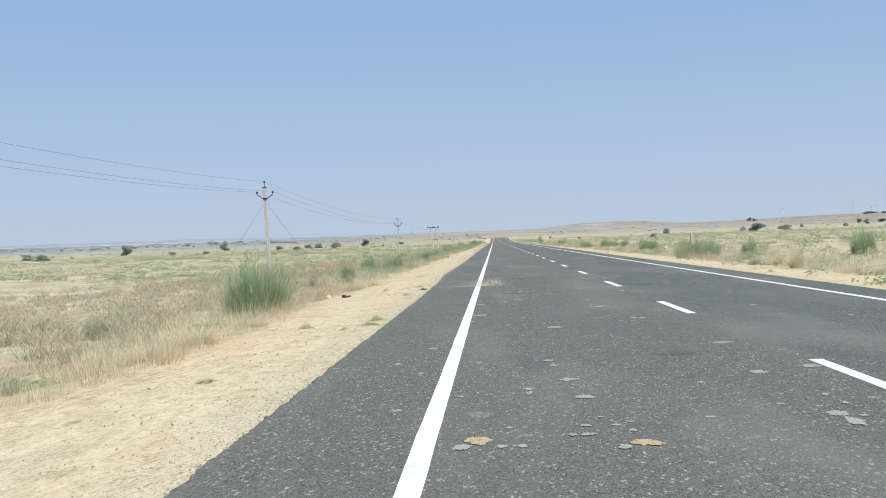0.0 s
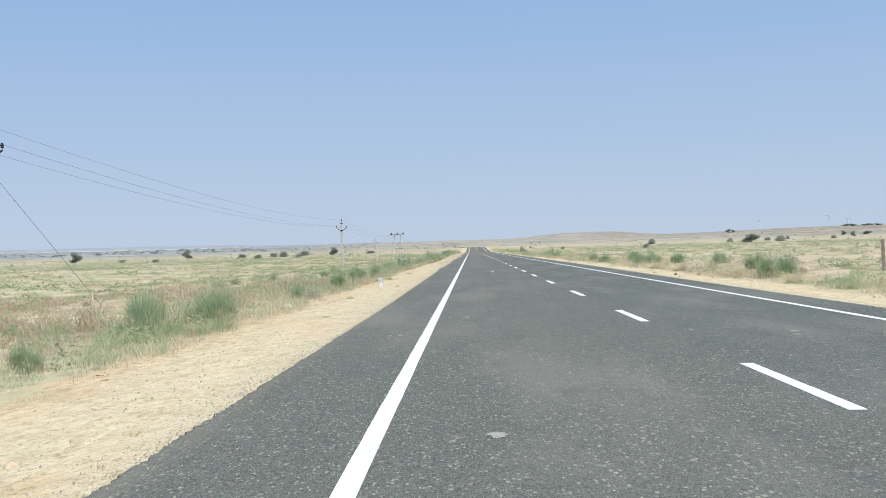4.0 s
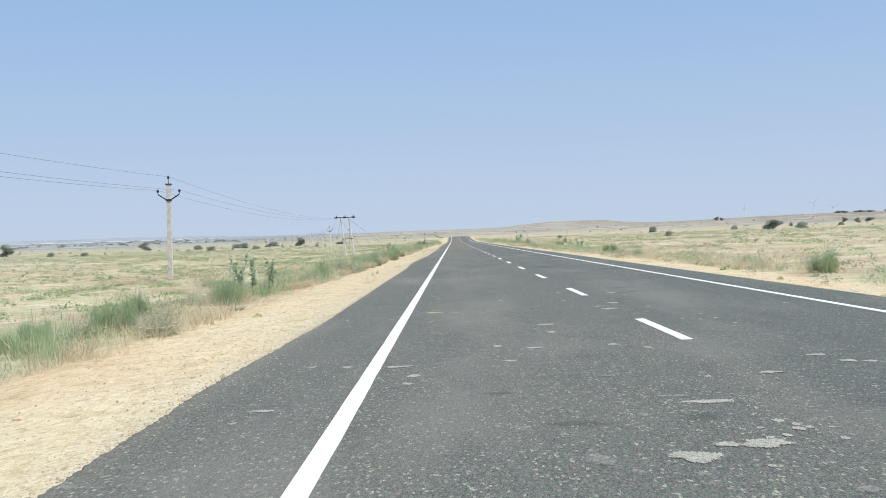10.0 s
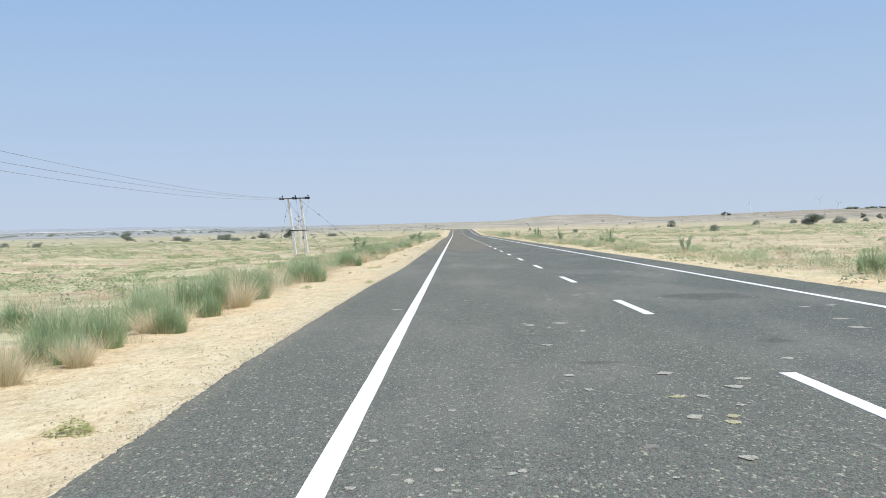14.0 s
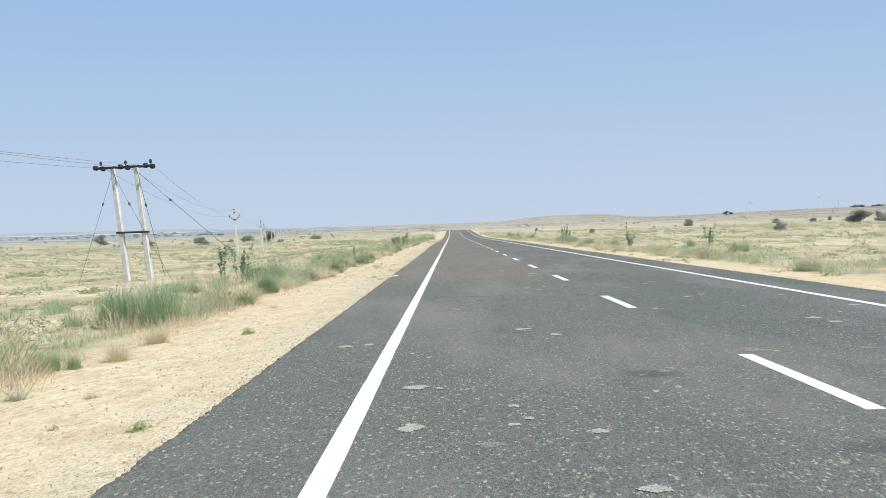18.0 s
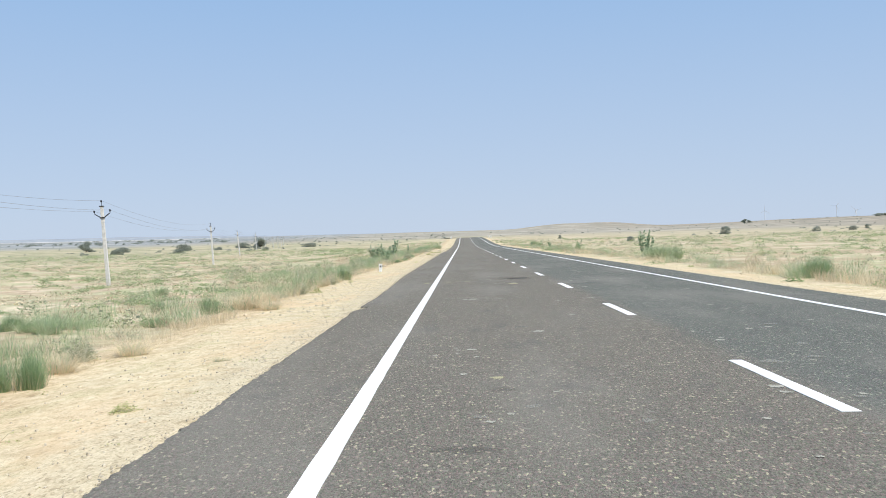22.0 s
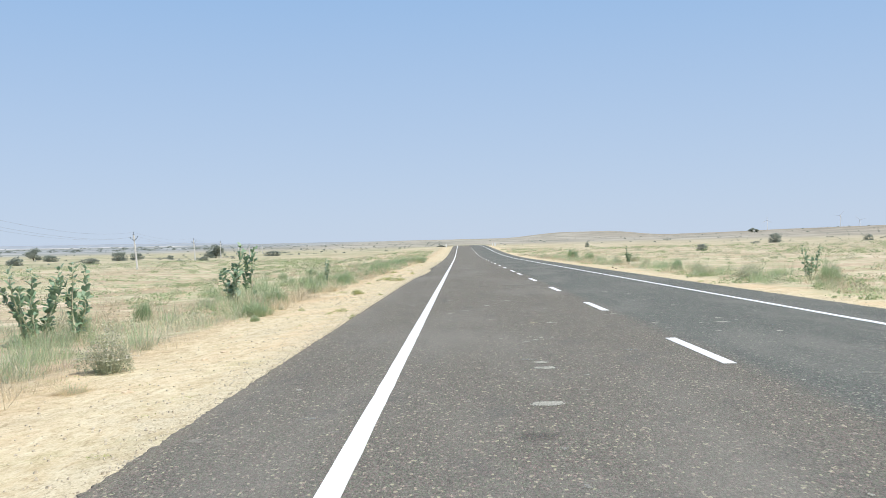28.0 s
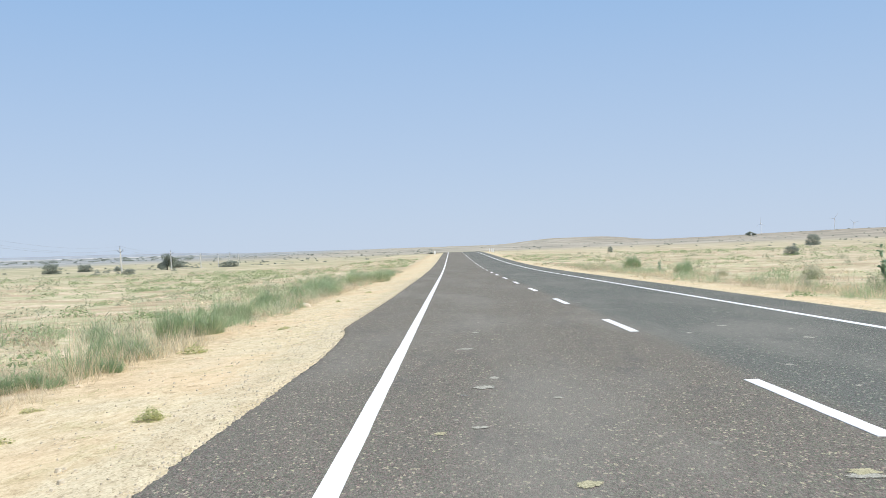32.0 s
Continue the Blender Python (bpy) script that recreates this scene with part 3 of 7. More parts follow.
def strip(s0, s1, a0, a1, lift=0.004, wave=0.006, seed=0.0, pace=1.0):
    """A thin painted strip on the carriageway with slightly uneven edges."""
    count = max(2, int((s1 - s0) / pace))
    verts, faces = [], []
    for k in range(count + 1):
        s = s0 + (s1 - s0) * k / count
        w = wave * noise.noise(Vector((s * 3.3, seed, 1.0)))
        v = wave * noise.noise(Vector((s * 3.3, seed, 5.0)))
        for across, up in ((a0 + w, 0.0), (a0 + w, lift), (a1 + v, lift), (a1 + v, 0.0)):
            p = road_at(s, across)
            verts.append((p.x, p.y, p.z + up))
    for k in range(count):
        for i in range(3):
            faces.append((4 * k + i, 4 * k + i + 1, 4 * k + i + 5, 4 * k + i + 4))
    faces += [(3, 2, 1, 0), (4 * count, 4 * count + 1, 4 * count + 2, 4 * count + 3)]
    return verts, faces


for a in (0.0, 7.0):
    part("edge_line", mesh_of("edge_line", *strip(-12, 850, a - 0.07, a + 0.07, 0.004, 0.008, a, 0.5), PAINT), road)
DASH_START = 42.78
dash_starts = [DASH_START + 9 * k for k in range(-6, 34)] + [345.8 + 9 * k for k in range(50)]
for s in dash_starts:
    part("centre_dash", mesh_of("centre_dash", *strip(s, s + 3.0, 3.43, 3.57, 0.004, 0.005, s, 0.25), PAINT), road)


def blot(rng, x, y, wide, long, lift=0.004):
    """A flat patch with a ragged outline: its points, its faces and how far each point is from the rim."""
    k = 12 if max(wide, long) < 0.15 else 20
    off = rng.uniform(0, 90)
    inner, outer = [], []
    for i in range(k):
        a = 2 * math.pi * i / k
        r = 0.98 + 0.5 * noise.noise(Vector((math.cos(a) * 1.2 + off, math.sin(a) * 1.2, 0))) + 0.3 * noise.noise(Vector((math.cos(a) * 4 + off, math.sin(a) * 4, 9)))
        u, v = 0.5 * wide * r * math.cos(a), 0.5 * long * r * math.sin(a)
        inner.append((x + 0.6 * u, y + 0.6 * v, rise(y) + lift))
        outer.append((x + 1.15 * u, y + 1.15 * v, rise(y) + lift))
    faces = [(0, 1 + i, 1 + (i + 1) % k) for i in range(k)] + [(1 + i, 1 + k + i, 1 + k + (i + 1) % k, 1 + (i + 1) % k) for i in range(k)]
    return [(x, y, rise(y) + lift)] + inner + outer, faces, [1.0] + [0.8] * k + [0.0] * k


def film_mesh(name, blots, material):
    """One mesh from blots, with the distance from the rim kept for the material."""
    verts, faces, rims = [], [], []
    for v, f, r in blots:
        faces += [tuple(i + len(verts) for i in q) for q in f]
        verts += v
        rims += r
    me = mesh_of(name, verts, faces, material)
    me.attributes.new("rim", "FLOAT", "POINT").data.foreach_set("value", rims)
    return me


def off_line(x):
    """Keeps dirt clear of the painted lines."""
    return x + 0.4 if min(abs(x), abs(x - 3.5), abs(x - 7)) < 0.17 else x


rng = random.Random(5)
MUD_A = [(1.21, 6.0, 0.08, 0.13), (0.23, 6.1, 0.12, 0.17), (0.48, 6.1, 0.07, 0.10), (0.60, 6.1, 0.07, 0.10), (0.93, 6.4, 0.06, 0.09), (1.03, 6.4, 0.10, 0.11), (1.33, 6.5, 0.06, 0.08), (2.77, 6.6, 0.12, 0.30), (0.53, 6.7, 0.04, 0.08), (1.25, 6.7, 0.07, 0.08), (1.04, 6.7, 0.09, 0.08), (1.35, 6.8, 0.05, 0.06), (2.89, 6.8, 0.06, 0.08), (2.76, 6.9, 0.14, 0.21), (1.90, 6.9, 0.08, 0.08), (1.17, 7.0, 0.05, 0.06), (2.94, 7.3, 0.07, 0.09), (-0.30, 7.5, 0.08, 0.10), (3.19, 7.5, 0.06, 0.07), (2.93, 7.7, 0.06, 0.10), (1.14, 7.9, 0.15, 0.17), (0.16, 8.1, 0.06, 0.09), (0.72, 8.2, 0.06, 0.12), (0.72, 8.4, 0.09, 0.13)]
MUD_B = [(2.16, 8.5, 0.07, 0.10), (1.10, 8.9, 0.17, 0.18), (2.77, 9.0, 0.17, 0.21), (3.32, 9.3, 0.19, 0.19), (-0.27, 9.6, 0.07, 0.12), (1.01, 9.9, 0.07, 0.13), (0.98, 10.3, 0.11, 0.14), (0.28, 10.3, 0.08, 0.14), (-0.56, 10.4, 0.07, 0.15), (3.00, 11.5, 0.24, 0.18), (-0.28, 11.8, 0.14, 0.19), (2.16, 13.8, 0.07, 0.06), (2.40, 14.3, 0.06, 0.07), (2.45, 14.7, 0.07, 0.09), (2.27, 14.8, 0.05, 0.07), (2.65, 15.2, 0.12, 0.14), (2.02, 15.4, 0.13, 0.17), (2.21, 15.8, 0.06, 0.07), (0.91, 16.0, 0.07, 0.12), (-0.34, 17.8, 0.10, 0.16), (2.30, 18.0, 0.31, 0.24), (4.28, 19.0, 0.11, 0.20), (0.18, 19.5, 0.19, 0.22), (2.24, 19.9, 0.12, 0.22)]
MUD_C = [(0.66, 20.2, 0.10, 0.18), (0.92, 20.7, 0.20, 0.20), (5.01, 22.3, 0.16, 0.22), (1.93, 22.4, 0.08, 0.17), (1.37, 22.5, 0.13, 0.18), (0.86, 22.6, 0.08, 0.16), (3.32, 22.8, 0.15, 0.22), (0.64, 22.9, 0.05, 0.07), (0.78, 23.7, 0.07, 0.13), (2.47, 24.3, 0.15, 0.18), (2.71, 24.5, 0.13, 0.14), (0.76, 24.8, 0.09, 0.16), (0.92, 24.9, 0.07, 0.13), (1.06, 25.0, 0.11, 0.19), (1.21, 25.0, 0.08, 0.14), (3.09, 25.2, 0.10, 0.11), (1.21, 25.3, 0.07, 0.12), (0.75, 25.8, 0.08, 0.13), (0.94, 25.9, 0.12, 0.14), (2.55, 26.2, 0.17, 0.14), (0.83, 27.7, 0.09, 0.15), (3.21, 28.8, 0.18, 0.22), (3.33, 29.5, 0.19, 0.20), (3.07, 29.9, 0.12, 0.22)]
MUD_D = [(0.99, 30.1, 0.11, 0.22), (3.71, 30.1, 0.19, 0.22), (3.29, 30.1, 0.14, 0.22), (3.01, 31.2, 0.21, 0.22), (4.27, 31.4, 0.19, 0.22), (1.25, 32.8, 0.06, 0.10), (-0.26, 33.5, 0.10, 0.10), (1.43, 34.3, 0.13, 0.24), (0.18, 34.5, 0.08, 0.13), (-0.10, 34.9, 0.08, 0.14), (2.19, 35.0, 0.11, 0.14), (2.53, 35.1, 0.19, 0.29), (-0.23, 35.1, 0.26, 0.18), (1.63, 35.8, 0.09, 0.17), (2.66, 36.0, 0.14, 0.21), (1.36, 36.2, 0.20, 0.23), (-0.38, 36.7, 0.10, 0.15), (0.82, 40.0, 0.12, 0.22), (0.85, 42.1, 0.16, 0.22), (2.01, 60.6, 0.07, 0.07), (2.08, 61.0, 0.07, 0.08), (0.08, 61.0, 0.05, 0.06), (2.03, 61.0, 0.05, 0.08), (1.87, 61.9, 0.07, 0.10)]
MUD_R = [(6.41, 36.3, 0.35, 0.22), (5.84, 33.4, 0.23, 0.2), (5.6, 32.9, 0.18, 0.18), (5.91, 31.9, 0.47, 0.22), (5.55, 30.6, 0.13, 0.15), (5.43, 32.9, 0.13, 0.14), (6.75, 35.5, 0.16, 0.2), (6.5, 32.6, 0.19, 0.2)]
MUD_E = [(1.56, 62.1, 0.09, 0.10), (1.67, 62.6, 0.09, 0.09), (1.82, 63.1, 0.12, 0.17), (2.50, 63.3, 0.10, 0.14), (3.61, 63.4, 0.09, 0.11), (1.92, 63.7, 0.09, 0.11), (1.99, 64.6, 0.13, 0.18), (2.77, 65.0, 0.09, 0.15), (2.93, 66.2, 0.11, 0.18), (1.61, 68.0, 0.12, 0.22), (0.93, 68.3, 0.15, 0.22), (6.11, 68.5, 0.21, 0.22), (0.26, 69.4, 0.07, 0.07), (2.33, 72.0, 0.08, 0.11), (-0.78, 72.4, 0.08, 0.12), (1.17, 72.5, 0.16, 0.25), (0.92, 74.5, 0.09, 0.14), (4.08, 75.3, 0.12, 0.16), (5.46, 76.1, 0.28, 0.22), (2.40, 76.1, 0.13, 0.19), (0.15, 77.0, 0.15, 0.22), (2.91, 79.6, 0.05, 0.06), (-0.36, 79.6, 0.05, 0.06), (-0.57, 80.7, 0.05, 0.08)]
MUD_F = [(2.48, 81.0, 0.07, 0.09), (2.96, 82.2, 0.09, 0.12), (0.57, 84.3, 0.07, 0.15), (0.95, 85.0, 0.14, 0.17), (4.86, 85.7, 0.24, 0.19), (3.74, 86.6, 0.20, 0.22), (0.81, 88.2, 0.12, 0.22), (2.39, 89.0, 0.06, 0.07), (2.28, 89.1, 0.21, 0.24), (0.29, 90.1, 0.07, 0.10), (0.75, 90.7, 0.06, 0.06), (3.31, 90.8, 0.09, 0.13), (0.40, 91.7, 0.12, 0.16), (3.66, 91.9, 0.11, 0.17), (3.61, 92.6, 0.11, 0.13), (3.82, 93.2, 0.12, 0.15), (3.66, 93.8, 0.11, 0.17), (3.37, 94.2, 0.08, 0.14), (3.82, 94.6, 0.06, 0.15), (0.82, 95.0, 0.07, 0.16), (3.96, 95.1, 0.07, 0.22), (2.11, 95.1, 0.12, 0.17), (3.50, 96.1, 0.10, 0.20), (4.75, 97.8, 0.18, 0.22)]
MUD_G = [(2.14, 99.7, 0.27, 0.28), (2.61, 100.0, 0.28, 0.25), (2.40, 100.0, 0.16, 0.12), (2.81, 100.2, 0.05, 0.10), (2.95, 100.4, 0.10, 0.11), (4.27, 101.0, 0.16, 0.22), (-0.78, 101.2, 0.07, 0.09), (2.69, 101.5, 0.39, 0.15), (-0.64, 101.7, 0.20, 0.10), (3.55, 102.9, 0.18, 0.14), (0.38, 102.9, 0.10, 0.14), (0.44, 103.4, 0.14, 0.19), (4.65, 103.4, 0.14, 0.15), (4.47, 103.5, 0.16, 0.16), (4.35, 104.0, 0.20, 0.13), (0.24, 104.1, 0.29, 0.13), (-0.28, 104.2, 0.12, 0.14), (1.38, 104.3, 0.16, 0.14), (-0.63, 104.3, 0.10, 0.14), (2.91, 105.1, 0.09, 0.16), (1.69, 105.4, 0.19, 0.17), (2.60, 105.5, 0.12, 0.17), (1.30, 105.7, 0.13, 0.18), (2.06, 107.2, 0.14, 0.22)]
MUD_H = [(2.09, 108.3, 0.23, 0.22), (1.34, 109.3, 0.06, 0.05), (-1.04, 109.7, 0.04, 0.05), (-0.91, 110.2, 0.07, 0.07), (3.41, 110.9, 0.24, 0.29), (1.27, 111.0, 0.11, 0.07), (3.25, 111.4, 0.10, 0.13), (3.35, 111.8, 0.12, 0.14), (3.67, 112.3, 0.20, 0.38), (2.89, 113.3, 0.11, 0.14), (2.91, 113.9, 0.08, 0.12), (1.72, 114.0, 0.13, 0.16), (4.24, 114.4, 0.15, 0.17), (0.47, 115.4, 0.12, 0.16), (4.15, 115.5, 0.23, 0.32), (3.07, 116.1, 0.12, 0.18), (0.36, 116.2, 0.13, 0.18), (1.88, 120.6, 0.06, 0.08), (1.79, 120.7, 0.11, 0.10), (1.52, 122.5, 0.10, 0.13), (-0.55, 122.9, 0.07, 0.11), (4.44, 124.5, 0.20, 0.12), (1.66, 124.6, 0.19, 0.29), (-0.36, 125.3, 0.14, 0.19)]
MUD_I = [(1.67, 125.5, 0.20, 0.25), (1.39, 126.6, 0.19, 0.18), (0.79, 130.5, 0.18, 0.17), (0.82, 130.7, 0.07, 0.07), (0.70, 130.9, 0.13, 0.17), (0.58, 131.0, 0.07, 0.09), (2.05, 131.3, 0.04, 0.04), (5.29, 132.1, 0.19, 0.22), (-0.11, 132.5, 0.06, 0.09), (0.89, 133.0, 0.17, 0.29), (1.13, 133.1, 0.14, 0.25), (0.83, 133.3, 0.07, 0.13), (4.16, 136.9, 0.12, 0.17), (2.97, 137.9, 0.17, 0.22), (4.51, 140.2, 0.23, 0.22), (1.80, 141.3, 0.04, 0.05), (2.28, 141.7, 0.10, 0.13), (2.27, 142.9, 0.13, 0.16), (2.69, 143.3, 0.08, 0.09), (2.52, 143.7, 0.10, 0.12), (2.87, 144.1, 0.13, 0.16), (1.74, 144.1, 0.07, 0.11), (3.05, 144.5, 0.16, 0.15), (1.67, 144.9, 0.09, 0.13)]
MUD_J = [(2.50, 144.9, 0.13, 0.17), (1.71, 147.2, 0.12, 0.16), (5.50, 148.3, 0.24, 0.22), (2.26, 148.6, 0.08, 0.20), (5.72, 149.4, 0.20, 0.22), (1.68, 149.5, 0.15, 0.22), (2.09, 149.7, 0.22, 0.22), (5.93, 151.4, 0.18, 0.22), (-0.25, 152.7, 0.19, 0.22), (2.98, 155.3, 0.17, 0.22), (3.28, 155.5, 0.17, 0.22), (0.59, 173.9, 0.05, 0.07), (0.83, 174.6, 0.10, 0.06), (0.73, 174.6, 0.07, 0.06), (1.47, 176.0, 0.10, 0.09), (1.31, 176.2, 0.11, 0.15), (-0.97, 177.3, 0.10, 0.10), (1.57, 177.9, 0.09, 0.11), (0.46, 178.7, 0.11, 0.13), (5.08, 181.3, 0.19, 0.22), (4.88, 181.6, 0.15, 0.22), (0.31, 183.0, 0.11, 0.18), (1.64, 184.9, 0.16, 0.14), (6.52, 185.2, 0.19, 0.22)]
MUD_K = [(1.60, 186.3, 0.11, 0.14), (0.42, 186.6, 0.16, 0.26), (1.08, 186.6, 0.09, 0.12), (1.20, 186.8, 0.07, 0.12), (1.12, 187.3, 0.10, 0.12), (0.58, 188.2, 0.06, 0.09), (0.38, 188.3, 0.21, 0.24), (1.93, 192.1, 0.20, 0.22), (5.47, 192.7, 0.19, 0.21), (1.58, 192.9, 0.21, 0.22), (5.41, 193.3, 0.25, 0.22), (6.66, 195.1, 0.22, 0.22), (2.77, 196.6, 0.13, 0.10), (1.03, 197.7, 0.04, 0.07), (3.29, 199.9, 0.06, 0.20), (2.52, 201.3, 0.13, 0.14), (4.97, 202.4, 0.17, 0.22), (3.22, 202.7, 0.12, 0.18), (5.29, 203.2, 0.20, 0.22), (2.77, 207.6, 0.17, 0.10), (2.90, 207.9, 0.15, 0.19), (5.06, 208.2, 0.20, 0.22), (1.77, 208.2, 0.05, 0.08), (3.03, 209.2, 0.29, 0.28)]
MUD_L = [(2.22, 209.7, 0.06, 0.10), (3.44, 210.1, 0.06, 0.13), (3.09, 210.2, 0.19, 0.19), (3.95, 210.8, 0.13, 0.13), (2.01, 211.2, 0.14, 0.17), (2.18, 211.2, 0.05, 0.14), (4.31, 211.3, 0.14, 0.14), (2.17, 211.9, 0.05, 0.12), (1.63, 211.9, 0.14, 0.20), (2.64, 211.9, 0.11, 0.12), (2.19, 212.6, 0.09, 0.14), (4.40, 214.0, 0.12, 0.18), (2.16, 214.2, 0.09, 0.18), (1.38, 214.4, 0.24, 0.19), (4.45, 216.1, 0.14, 0.22), (0.36, 217.4, 0.22, 0.22), (2.56, 221.1, 0.06, 0.08), (1.52, 221.5, 0.08, 0.09), (-0.93, 222.5, 0.11, 0.11), (4.95, 223.8, 0.21, 0.19), (4.81, 223.8, 0.21, 0.24), (2.29, 223.9, 0.08, 0.14), (2.27, 227.5, 0.15, 0.22), (3.36, 228.4, 0.13, 0.20)]
MUD_M = [(2.79, 230.4, 0.05, 0.06), (1.00, 231.7, 0.08, 0.09), (1.15, 232.0, 0.06, 0.09), (3.34, 232.7, 0.09, 0.14), (3.36, 233.0, 0.13, 0.15), (0.81, 234.2, 0.08, 0.12), (0.91, 236.3, 0.13, 0.18), (3.85, 236.7, 0.12, 0.19), (1.84, 238.4, 0.18, 0.22), (2.58, 241.2, 0.11, 0.16), (2.07, 242.4, 0.05, 0.09), (2.70, 244.9, 0.11, 0.14), (3.32, 245.5, 0.10, 0.16), (3.48, 245.7, 0.20, 0.20), (0.86, 246.0, 0.14, 0.26), (1.03, 246.1, 0.22, 0.36), (3.89, 250.2, 0.15, 0.22), (1.73, 253.4, 0.10, 0.18), (1.89, 253.5, 0.08, 0.13), (2.02, 253.5, 0.05, 0.08), (2.28, 253.8, 0.09, 0.09), (1.99, 254.0, 0.05, 0.05), (1.36, 254.3, 0.07, 0.12), (3.40, 254.5, 0.11, 0.09)]
MUD_N = [(1.29, 254.8, 0.06, 0.09), (1.62, 256.1, 0.21, 0.19), (2.14, 256.1, 0.07, 0.10), (1.38, 256.4, 0.07, 0.10), (1.56, 256.4, 0.05, 0.10), (3.81, 257.5, 0.08, 0.13), (2.43, 258.0, 0.09, 0.15), (1.84, 258.4, 0.12, 0.16), (1.53, 258.5, 0.18, 0.16), (3.71, 258.6, 0.12, 0.16), (1.65, 258.9, 0.15, 0.17), (-0.84, 260.3, 0.10, 0.22), (5.04, 261.5, 0.21, 0.22), (5.04, 263.1, 0.21, 0.22), (2.03, 287.0, 0.14, 0.22), (1.93, 287.2, 0.17, 0.21), (1.25, 287.5, 0.06, 0.11), (2.30, 287.6, 0.13, 0.15), (1.41, 287.9, 0.17, 0.10), (-0.47, 288.9, 0.07, 0.09), (3.34, 289.6, 0.12, 0.11), (0.91, 290.2, 0.14, 0.16), (-0.52, 290.6, 0.09, 0.10), (0.68, 290.6, 0.18, 0.35)]
MUD_O = [(2.50, 293.3, 0.12, 0.18), (3.33, 293.8, 0.22, 0.22), (4.21, 294.5, 0.26, 0.21), (-0.37, 296.0, 0.21, 0.22), (1.39, 301.3, 0.27, 0.23), (-0.79, 302.4, 0.07, 0.11), (1.57, 303.7, 0.23, 0.20), (1.57, 304.2, 0.18, 0.21), (7.47, 304.7, 0.14, 0.22), (4.87, 309.3, 0.21, 0.22), (2.26, 309.9, 0.09, 0.10), (2.16, 309.9, 0.11, 0.15), (1.22, 310.9, 0.09, 0.10), (3.35, 311.6, 0.11, 0.11), (3.49, 311.8, 0.15, 0.13), (0.49, 312.8, 0.11, 0.15), (0.78, 313.5, 0.20, 0.17), (2.40, 313.7, 0.08, 0.14), (1.27, 315.2, 0.12, 0.20), (6.10, 315.5, 0.15, 0.22), (-0.11, 315.5, 0.10, 0.16), (-0.37, 316.0, 0.10, 0.22), (1.80, 317.2, 0.18, 0.21), (4.96, 319.1, 0.23, 0.22)]
MUD_P = [(4.63, 320.7, 0.17, 0.22), (0.79, 321.7, 0.05, 0.07), (1.44, 322.1, 0.12, 0.15), (0.47, 322.2, 0.06, 0.08), (1.39, 322.2, 0.05, 0.06), (0.64, 322.9, 0.10, 0.08), (2.55, 323.4, 0.05, 0.07), (2.64, 323.6, 0.08, 0.07), (2.15, 325.2, 0.06, 0.07), (-0.17, 325.6, 0.09, 0.12), (-0.21, 327.9, 0.08, 0.18), (1.90, 333.5, 0.05, 0.07), (1.83, 334.2, 0.10, 0.07), (2.89, 334.4, 0.07, 0.08), (1.84, 335.1, 0.10, 0.14), (1.72, 336.2, 0.06, 0.13), (1.77, 337.0, 0.15, 0.15), (4.20, 337.2, 0.10, 0.12), (1.52, 341.4, 0.10, 0.22), (0.29, 341.9, 0.19, 0.22), (2.84, 343.2, 0.16, 0.21), (5.69, 343.7, 0.11, 0.22), (2.90, 344.7, 0.20, 0.13), (0.88, 346.6, 0.12, 0.10)]
MUD_Q = [(1.59, 348.0, 0.10, 0.10), (0.98, 348.8, 0.21, 0.24), (0.87, 352.8, 0.23, 0.22), (5.50, 352.9, 0.16, 0.22), (4.19, 354.2, 0.12, 0.20), (5.01, 355.4, 0.19, 0.22), (2.24, 359.8, 0.13, 0.22), (2.14, 363.9, 0.13, 0.22)]
DUST_A = [(0.63, 6.4, 0.11, 0.11), (0.33, 7.2, 0.20, 0.32), (1.30, 13.8, 0.15, 0.10), (0.47, 13.9, 0.12, 0.16), (0.65, 13.9, 0.07, 0.13), (0.79, 13.9, 0.09, 0.16), (0.58, 14.3, 0.10, 0.08), (1.55, 14.3, 0.08, 0.12), (1.39, 14.6, 0.24, 0.24), (1.24, 15.3, 0.15, 0.21), (2.24, 23.6, 0.10, 0.15), (3.03, 23.8, 0.14, 0.23), (1.52, 31.2, 0.07, 0.09), (1.07, 31.3, 0.07, 0.10), (0.57, 31.4, 0.12, 0.12), (1.37, 32.0, 0.06, 0.09), (2.81, 32.1, 0.13, 0.16), (2.40, 32.1, 0.08, 0.10), (2.26, 34.5, 0.22, 0.18), (3.80, 34.8, 0.18, 0.33), (1.85, 36.4, 0.17, 0.33), (1.91, 39.4, 0.22, 0.22), (4.44, 40.4, 0.23, 0.22), (2.28, 60.5, 0.06, 0.08)]
